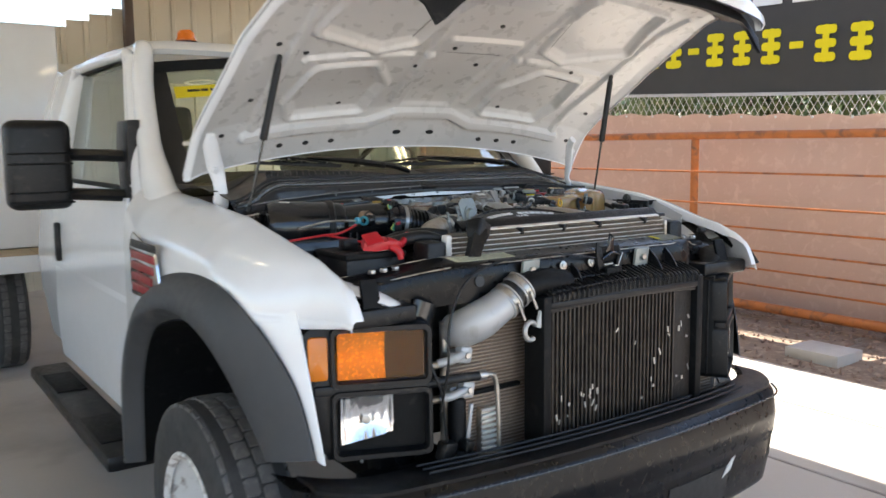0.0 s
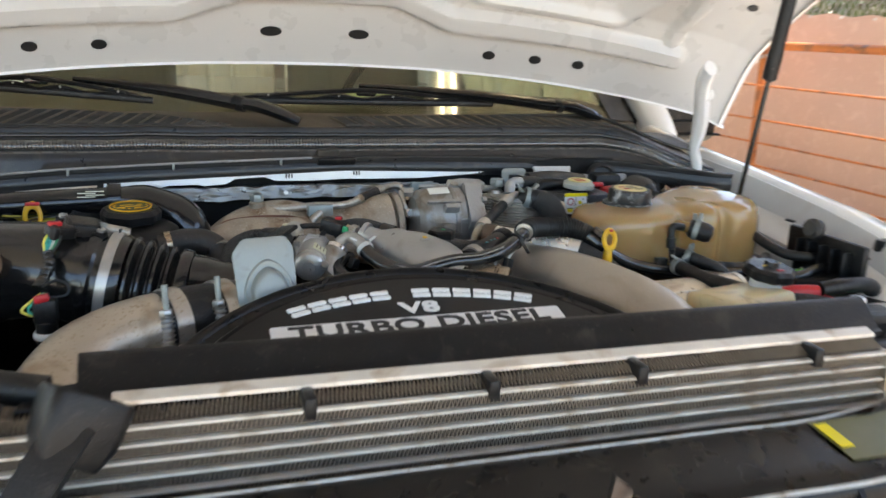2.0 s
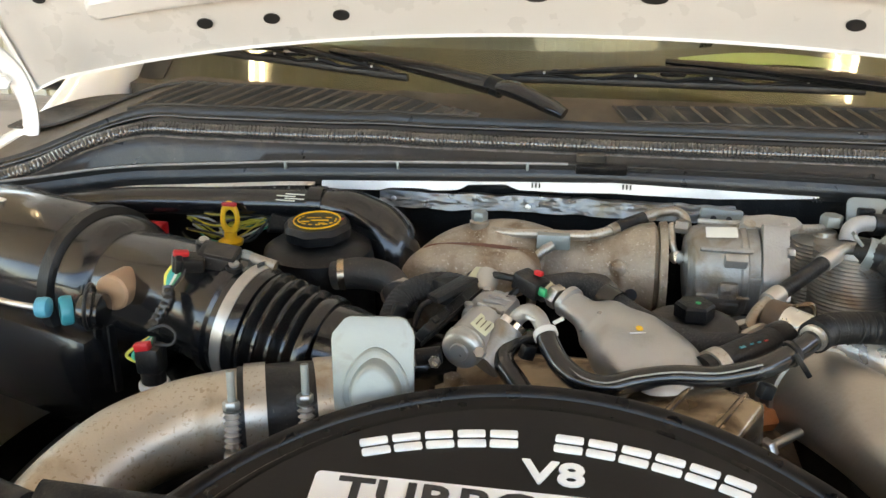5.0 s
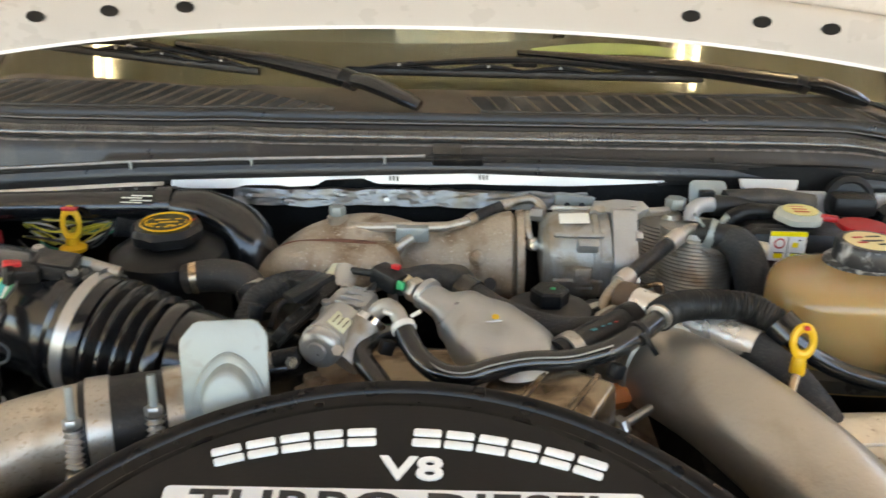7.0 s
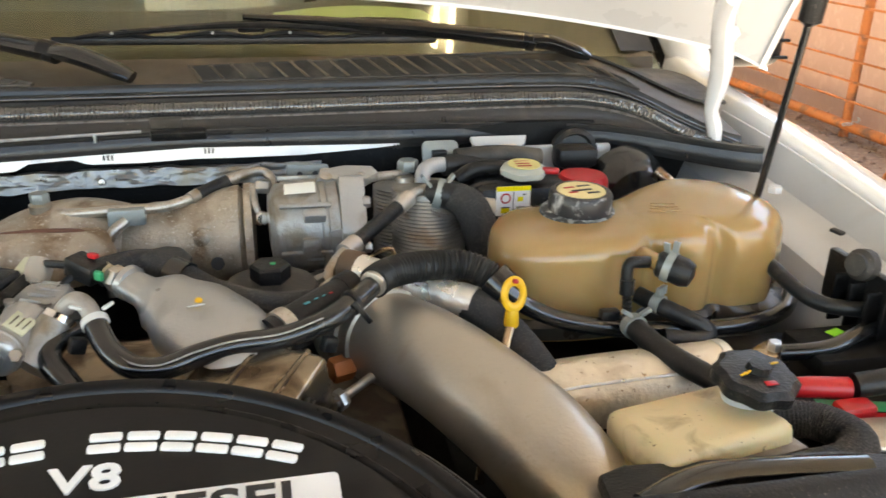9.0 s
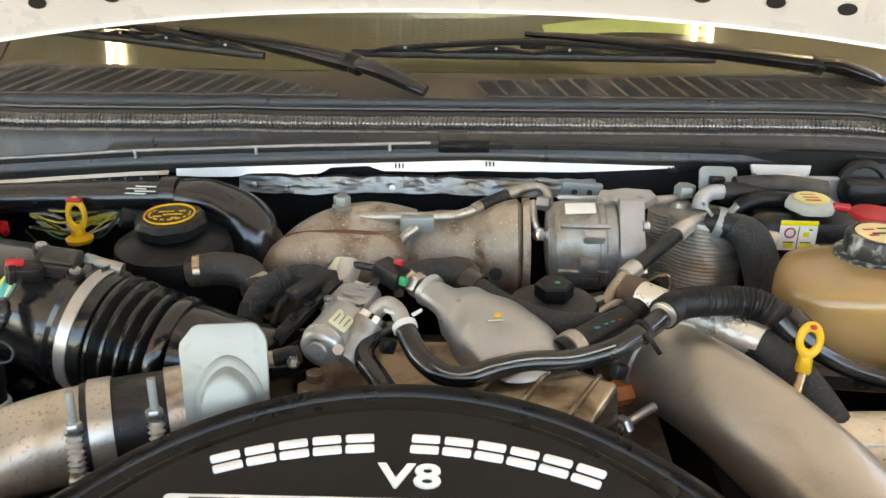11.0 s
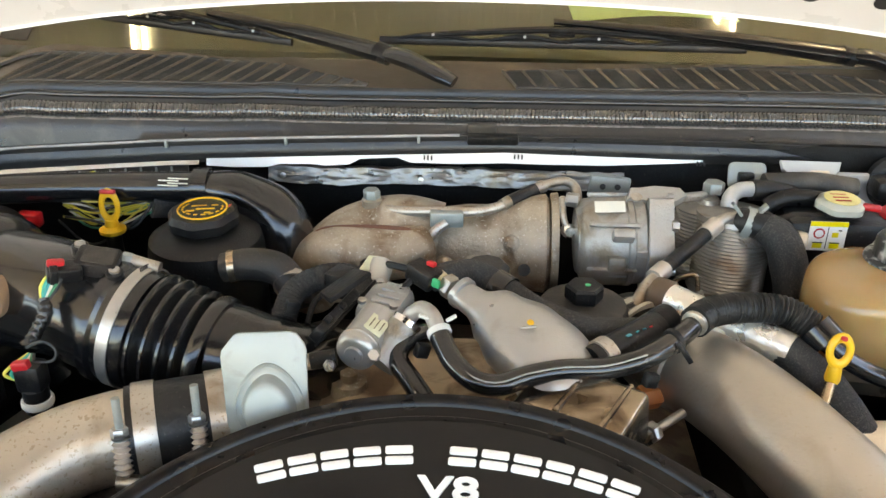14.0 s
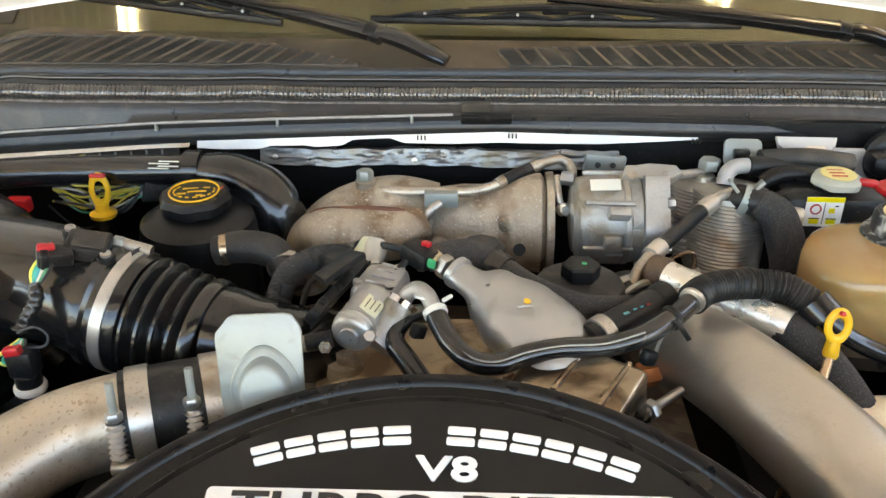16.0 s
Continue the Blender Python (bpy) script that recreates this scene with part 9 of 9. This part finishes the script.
part("neck", lathe(B(), [(0.020, 0), (0.022, 0.005), (0.020, 0.022)], (0.534, 0.478, 1.328), (0.05, -0.1, 1), 20), WHITEPL, br)
bc = part("cap", lathe(B(), [(0.030, 0), (0.0335, 0.003), (0.034, 0.012), (0.029, 0.017), (0.010, 0.018), (0.009, 0.024), (0, 0.0245)], (0.535, 0.475, 1.346), (0.05, -0.12, 1), 56, 8, 0.05), BLACKPL, br, "lobed black cap with yellow symbols")
for a in (0.3, 1.3, 2.4, 3.6):
    part("symbol", box(B(), (0.535 + 0.019 * math.cos(a), 0.473 + 0.019 * math.sin(a), 1.3655 - 0.002 * math.sin(a)), (0.008, 0.0022, 0.0010), 0.0002, (0, 0, math.degrees(a))), YELLOW, bc)
    part("symbol", box(B(), (0.535 + 0.013 * math.cos(a), 0.473 + 0.013 * math.sin(a), 1.3652 - 0.0015 * math.sin(a)), (0.008, 0.0020, 0.0010), 0.0002, (0, 0, math.degrees(a) + 8)), YELLOW, bc)
part("symbol", box(B(), (0.537, 0.455, 1.3618), (0.010, 0.006, 0.0010), 0.0003), RED, bc)
for x, y in ((0.468, 0.425), (0.520, 0.432)):
    part("bolt", hexnut(B(), (x, y, 1.326), 0.007, 0.008), BOLT, br)
part("mount_strip", box(B(), (0.495, 0.421, 1.320), (0.120, 0.022, 0.005), 0.002, (-4, 0, 10)), VALLEY, br, "dirty brown mounting strip")
bh = thing("return_hose", (0.58, 0.44, 1.27), "black ribbed hose looping round the reservoir", "hose")
part("hose", sweep(B(), [(0.575, 0.500, 1.295), (0.610, 0.485, 1.298), (0.622, 0.450, 1.302), (0.595, 0.420, 1.306), (0.545, 0.410, 1.308), (0.49, 0.405, 1.308)], 0.0165, seg=16, ribs=0.001, pitch=0.004), BRAID, bh)
part("feed_hose", sweep(B(), [(0.511, 0.658, 1.314), (0.514, 0.630, 1.312), (0.524, 0.60, 1.309), (0.542, 0.565, 1.306), (0.560, 0.535, 1.305), (0.580, 0.52, 1.31)], 0.0115, seg=14), RUBBER, bh)
part("spring_clamp", lathe(B(), [(0.0118, -0.005), (0.0132, -0.005), (0.0132, 0.005), (0.0118, 0.005)], (0.511, 0.650, 1.3138), (0.1, -0.98, -0.06), 18), ZINC, bh)
for d in (-1, 1):
    part("clamp_ear", box(B(), (0.511 + 0.010 * d, 0.648, 1.3300), (0.013, 0.006, 0.004), 0.001, (0, -30 * d, 0)), ZINC, bh)

hx = thing("thermostat_box", (0.47, 0.93, 1.28), "black housing with filler cap and warning label", "coolant housing")
part("body", box(B(), (0.470, 0.935, 1.345), (0.125, 0.07, 0.075), 0.012), BLACKPL, hx)
part("neck", lathe(B(), [(0.024, 0), (0.024, 0.02)], (0.474, 0.935, 1.372), (0, 0, 1), 22), BLACKPL, hx)
fcap = part("cap", lathe(B(), [(0.025, 0), (0.029, 0.002), (0.029, 0.009), (0.023, 0.013), (0, 0.014)], (0.474, 0.933, 1.388), (0, -0.05, 1), 40, 6, 0.05), mat("pale_cap_metal", (0.42, 0.44, 0.39), 0.4, var=0.1, dirt=(0.3, 0.28, 0.22), dirt_at=0.6), hx, "pale filler cap with yellow disc")
part("disc", lathe(B(), [(0.021, 0), (0.021, 0.001), (0, 0.0012)], (0.474, 0.932, 1.4022), (0, -0.05, 1), 24), mat("pale_cap_disc", (0.72, 0.64, 0.26), 0.45, var=0.08), fcap)
for dy in (-0.010, 0.0, 0.010):
    part("print_bar", box(B(), (0.472, 0.932 + dy, 1.4036), (0.018, 0.0022, 0.0008)), RED, fcap)
part("lever_tip", box(B(), (0.506, 0.921, 1.396), (0.022, 0.012, 0.008), 0.003, (0, 0, -20)), RED, fcap)
lb = part("warning_label", box(B(), (0.452, 0.8985, 1.366), (0.044, 0.001, 0.038)), LETTER, hx, "white warning label with yellow top")
part("label_top", box(B(), (0.452, 0.8976, 1.3820), (0.044, 0.0008, 0.006)), BANYEL, lb)
part("label_mark", lathe(B(), [(0.005, 0), (0.0068, 0), (0.0068, 0.0008), (0.005, 0.0008)], (0.4420, 0.898, 1.3695), (0, -1, 0), 18, cap=False), RED, lb)
for x, z, w, h, m_ in ((0.442, 1.3535, 0.011, 0.006, BANYEL), (0.462, 1.3535, 0.011, 0.006, BANYEL), (0.461, 1.368, 0.007, 0.006, BANYEL), (0.452, 1.364, 0.0008, 0.028, INK), (0.442, 1.3575, 0.012, 0.0012, INK), (0.462, 1.3575, 0.012, 0.0012, INK), (0.466, 1.374, 0.004, 0.0014, INK)):
    part("label_mark", box(B(), (x, 0.8976, z), (w, 0.0008, h)), m_, lb)
part("drain_nut", hexnut(B(), (0.520, 0.905, 1.352), 0.017, 0.022, (0.15, -1, 0)), BOLT, hx)
part("nut_bore", lathe(B(), [(0.009, 0), (0.009, 0.001)], (0.5232, 0.8825, 1.352), (0.15, -1, 0), 16), INK, hx)
for z, y in ((1.388, 0.96), (1.372, 0.925)):
    part("side_hose", sweep(B(), [(0.395, y, z - 0.012), (0.42, y, z + 0.002), (0.46, y, z), (0.475, y, z - 0.01)], 0.011, seg=14), BLACKPL, hx)
part("valve", lathe(B(), [(0.008, 0), (0.011, 0.004), (0.011, 0.022), (0.008, 0.024)], (0.405, 0.90, 1.362), (0.9, -0.2, -0.1), 10), FOILTAN, hx)
mcy = thing("brake_booster", (0.6, 1.0, 1.3), "glossy black brake booster with a red fluid cap", "brake booster")
part("booster", lathe(B(), [(0.02, 0), (0.045, 0.005), (0.062, 0.025), (0.065, 0.05), (0.05, 0.06)], (0.660, 0.985, 1.325), (-0.1, 1, 0.1), 32), GLOSSBL, mcy)
part("reservoir", box(B(), (0.556, 0.935, 1.328), (0.06, 0.06, 0.06), 0.012), WHITEPL, mcy)
part("cap", lathe(B(), [(0.031, 0), (0.033, 0.003), (0.033, 0.022), (0.029, 0.028), (0, 0.030)], (0.556, 0.935, 1.357), (0, 0, 1), 40, 20, 0.012), RED, mcy, "red fluid cap")
part("hose", sweep(B(), [(0.665, 0.95, 1.38), (0.685, 0.935, 1.36), (0.688, 0.93, 1.33)], 0.009, seg=10), COPPER, mcy)
part("connector", box(B(), (0.575, 1.02, 1.385), (0.06, 0.04, 0.03), 0.01), BLACKPL, mcy)
hp = thing("hinge_plate", (0.48, 1.06, 1.38), "white painted bracket with a slotted hole", "bracket")
part("plate", prism(B(), [(-0.040, 0.010), (0.040, 0.010), (0.036, -0.004), (0.026, -0.012), (0.020, -0.022), (0.012, -0.026), (-0.012, -0.026), (-0.020, -0.022), (-0.028, -0.010), (-0.038, -0.004)], 0.006, basis((0.470, 1.040, 1.400), (1, 0, 0), (0, -0.75, 0.65)), 0.002), GREYPAINT, hp)
part("slot", prism(B(), rrect(0.026, 0.007, 0.003, 3), 0.0012, basis((0.480, 1.031, 1.398), (1, 0, 0), (0, -0.75, 0.65))), FOILTAN, hp)
part("side_panel", box(B(), (0.575, 1.052, 1.365), (0.13, 0.012, 0.055), 0.004), GREYPAINT, hp)

# batteries and cables
def battery(x, y, label):
    b = thing("battery", (x, y, 1.08), label, "battery", "batteries")
    part("case", box(B(), (x, y, 1.17), (0.20, 0.19, 0.20), 0.01), BLACKPL, b)
    part("lid", box(B(), (x, y, 1.275), (0.205, 0.195, 0.02), 0.006), MATTBL, b)
    return b
bt = battery(0.715, 0.57, "black battery with green and red label, cables attached")
part("vent_cover", box(B(), (0.725, 0.60, 1.295), (0.11, 0.07, 0.022), 0.006), MATTBL, bt)
part("green_dot", box(B(), (0.720, 0.615, 1.3068), (0.018, 0.014, 0.001), 0, (0, 0, 20)), mat("lime_mark", (0.25, 0.75, 0.05), 0.5), bt)
part("green_stripe", box(B(), (0.690, 0.513, 1.2865), (0.10, 0.016, 0.001), 0, (0, 0, -14)), GREENP, bt)
part("red_stripe", box(B(), (0.682, 0.494, 1.2865), (0.10, 0.018, 0.001), 0, (0, 0, -14)), RED, bt)
part("brass_terminal", box(B(), (0.640, 0.605, 1.292), (0.035, 0.028, 0.02), 0.005, (0, 0, 30)), COPPER, bt)
part("terminal_bolt", hexnut(B(), (0.640, 0.60, 1.302), 0.007, 0.01), BOLT, bt)
part("bracket", box(B(), (0.695, 0.462, 1.292), (0.12, 0.045, 0.006), 0.003, (0, 0, -6)), STEEL, bt)
part("stud", hexnut(B(), (0.685, 0.462, 1.295), 0.012, 0.018), BOLT, bt)
part("red_clamp", sweep(B(), [(0.600, 0.538, 1.298), (0.630, 0.530, 1.303), (0.668, 0.522, 1.302)], [0.006, 0.010, 0.011], seg=12), RED, bt)
part("red_grip", box(B(), (0.66, 0.50, 1.296), (0.035, 0.02, 0.012), 0.004), RED, bt)
part("black_cable", sweep(B(), [(0.672, 0.520, 1.306), (0.72, 0.515, 1.312), (0.78, 0.53, 1.30), (0.80, 0.56, 1.25)], 0.012, seg=12), RUBBER, bt)
part("black_cable", sweep(B(), [(0.645, 0.597, 1.300), (0.69, 0.585, 1.308), (0.74, 0.60, 1.315), (0.79, 0.63, 1.30)], 0.0085, seg=12), GLOSSBL, bt)
part("black_cable", sweep(B(), [(0.695, 0.72, 1.345), (0.715, 0.66, 1.325), (0.75, 0.635, 1.322), (0.81, 0.64, 1.315)], 0.0085, seg=12), RUBBER, bt)
bk = thing("fuse_bracket", (0.77, 0.63, 1.30), "black ribbed plastic bracket on the inner wing", "bracket")
part("panel", box(B(), (0.775, 0.63, 1.325), (0.012, 0.17, 0.07), 0.004), BLACKPL, bk)
for k in range(5):
    part("rib", box(B(), (0.762, 0.57 + 0.026 * k, 1.318), (0.02, 0.004, 0.055), 0.001), BLACKPL, bk)
part("knob", lathe(B(), [(0.017, 0), (0.017, 0.012), (0.012, 0.016), (0.012, 0.02), (0, 0.021)], (0.767, 0.65, 1.365), (-1, -0.3, 0.2), 16), DUSTBL, bk)
bl = battery(-0.63, 0.42, "black battery with red cable boots beside the filter box")
bm = prism(B(), [(-0.055, -0.012), (-0.02, -0.03), (0.03, -0.026), (0.05, -0.005), (0.035, 0.02), (0.0, 0.028), (-0.04, 0.022)], 0.026, basis((-0.625, 0.335, 1.298), (1, 0.08, 0.02), (0.1, -0.25, 1)), 0.007)
part("red_boot", bm, RED, bl, "bright red terminal boot")
part("boot_collar", sweep(B(), [(-0.600, 0.322, 1.312), (-0.575, 0.318, 1.305), (-0.555, 0.325, 1.298)], [0.017, 0.015, 0.012], seg=12, n=5), RED, bl)
part("boot_flap", prism(B(), [(-0.03, -0.02), (0.025, -0.024), (0.03, 0.016), (-0.02, 0.024)], 0.006, basis((-0.648, 0.322, 1.325), (1, 0.1, 0.25), (-0.3, -0.6, 0.7)), 0.002), RED, bl)
part("boot_tail", sweep(B(), [(-0.585, 0.318, 1.300), (-0.570, 0.300, 1.285), (-0.566, 0.295, 1.262)], [0.014, 0.012, 0.009], seg=10, n=5), RED, bl)
part("red_cable", sweep(B(), [(-0.585, 0.325, 1.305), (-0.545, 0.335, 1.300), (-0.50, 0.36, 1.325)], 0.011, seg=12), RED, bl)
part("red_wire", sweep(B(), [(-0.80, 0.55, 1.31), (-0.72, 0.50, 1.325), (-0.66, 0.49, 1.33), (-0.60, 0.50, 1.35)], 0.0035, seg=8), RED, bl)
part("red_wire", sweep(B(), [(-0.70, 0.50, 1.325), (-0.66, 0.45, 1.315), (-0.62, 0.42, 1.305)], 0.0035, seg=8), RED, bl)
part("label", box(B(), (-0.60, 0.345, 1.2875), (0.06, 0.03, 0.001), 0, (0, 0, 8)), WHITEPL, bl)
part("post_cover", box(B(), (-0.66, 0.44, 1.30), (0.05, 0.04, 0.035), 0.008), BLACKPL, bl)
ch = thing("coolant_hose", (-0.5, 0.35, 1.28), "thick black coolant hose beside the radiator", "hose")
part("hose", sweep(B(), [(-0.40, 0.33, 1.30), (-0.46, 0.335, 1.318), (-0.52, 0.36, 1.31), (-0.56, 0.42, 1.29)], 0.019, seg=16), RUBBER, ch)
part("hose", sweep(B(), [(-0.36, 0.36, 1.315), (-0.44, 0.375, 1.325), (-0.50, 0.41, 1.315), (-0.53, 0.47, 1.29)], 0.016, seg=16), RUBBER, ch)
bp = thing("fan_cover", (0.5, 0.385, 1.28), "satin black plastic cover beside the shroud", "cover")
part("panel", prism(B(), [(0.372, 0.352), (0.64, 0.345), (0.645, 0.385), (0.56, 0.405), (0.40, 0.418), (0.378, 0.41)], 0.012, Matrix.Translation((0, 0, 1.318)), 0.004), BLACKPL, bp)
part("ridge", sweep(B(), [(0.395, 0.372, 1.331), (0.46, 0.392, 1.334), (0.58, 0.385, 1.331)], 0.010, seg=10, flat=0.5), GLOSSBL, bp)

# small fittings, wires and clips round the engine
cb = thing("cowl_clip", (0.40, 1.03, 1.38), "grey-green sheet bracket with a black plastic clip", "bracket")
part("plate", prism(B(), rrect(0.050, 0.036, 0.008, 3), 0.003, basis((0.385, 1.028, 1.392), (1, 0, 0), (0, -0.9, 0.4)), 0.001), ZINC, cb)
part("clip", box(B(), (0.382, 1.020, 1.392), (0.020, 0.012, 0.014), 0.002), BLACKPL, cb)
part("rear_hose", sweep(B(), [(0.40, 1.00, 1.392), (0.46, 1.005, 1.394), (0.52, 1.01, 1.386)], 0.014, seg=14), DUSTBL, cb)
pg = thing("grommet", (0.60, 1.07, 1.36), "oval black rubber grommet in the firewall panel", "grommet")
part("body", lathe(B(), [(0.030, 0), (0.036, 0.004), (0.034, 0.012), (0.026, 0.016), (0.024, 0.010), (0, 0.010)], (0.585, 1.056, 1.380), (0, -1, 0.25), 24), RUBBER, pg)
part("plug", box(B(), (0.580, 1.040, 1.380), (0.028, 0.014, 0.024), 0.004), DUSTBL, pg)
vb = thing("wire_bracket", (0.25, 0.86, 1.29), "rusty bent-wire clamp beside the oil cooler", "bracket")
part("wire", sweep(B(), [(0.262, 0.842, 1.312), (0.270, 0.846, 1.326), (0.292, 0.850, 1.330), (0.296, 0.846, 1.312)], 0.0028, seg=8), COPPER, vb)
part("cast_block", box(B(), (0.262, 0.836, 1.292), (0.040, 0.034, 0.034), 0.006, (0, 0, 20)), IRON, vb)
part("nut", hexnut(B(), (0.262, 0.818, 1.300), 0.009, 0.010, (0, -1, 0.3)), BOLT, vb)
part("lower_block", box(B(), (0.235, 0.806, 1.276), (0.036, 0.03, 0.03), 0.006, (0, 0, -20)), VALLEY, vb)
ew = thing("engine_harness", (-0.02, 0.72, 1.34), "thin black wires with clips across the valley", "wiring")
for k, pts in enumerate(([(-0.035, 0.745, 1.376), (-0.06, 0.762, 1.372), (-0.09, 0.790, 1.360), (-0.10, 0.82, 1.34)], [(-0.03, 0.735, 1.372), (-0.045, 0.715, 1.36), (-0.04, 0.69, 1.345), (-0.02, 0.665, 1.33)], [(-0.115, 0.74, 1.352), (-0.135, 0.725, 1.345), (-0.14, 0.70, 1.33)], [(0.02, 0.56, 1.30), (0.05, 0.58, 1.29), (0.07, 0.61, 1.285)], [(0.30, 0.70, 1.315), (0.335, 0.665, 1.30), (0.36, 0.61, 1.275), (0.37, 0.56, 1.25)])):
    part("wire", sweep(B(), pts, 0.0042 - 0.0004 * k, seg=8), RUBBER, ew)
for p in ((-0.012, 0.628, 1.350), (0.20, 0.60, 1.348), (-0.155, 0.70, 1.35)):
    part("clip", box(B(), p, (0.014, 0.010, 0.014), 0.002, (0, 20, 30)), BLACKPL, ew)
for x, y, z in ((-0.055, 0.612, 1.352), (-0.098, 0.612, 1.338)):
    part("bolt", hexnut(B(), (x, y, z), 0.006, 0.008, (0, -0.8, 0.6)), BOLT, ew)
part("dark_bracket", prism(B(), [(-0.03, -0.01), (0.03, -0.014), (0.034, 0.012), (-0.02, 0.014)], 0.006, basis((-0.10, 0.70, 1.374), (0.5, 0.86, 0.1), (-0.4, -0.3, 0.85)), 0.002), BLACKPL, ew)
rv = thing("rubber_coupling", (0.24, 0.75, 1.28), "dark ribbed rubber coupling at the rear of the large pipe", "hose")
part("sleeve", sweep(B(), [(0.206, 0.784, 1.286), (0.216, 0.764, 1.290), (0.226, 0.742, 1.293)], 0.0475, seg=36, n=8, ribs=0.003, pitch=0.012), RUBBER, rv)
part("band", lathe(B(), [(0.0475, -0.005), (0.0505, -0.005), (0.0505, 0.005), (0.0475, 0.005)], (0.214, 0.768, 1.289), (0.42, -0.9, 0.1), 36), STEEL, rv)
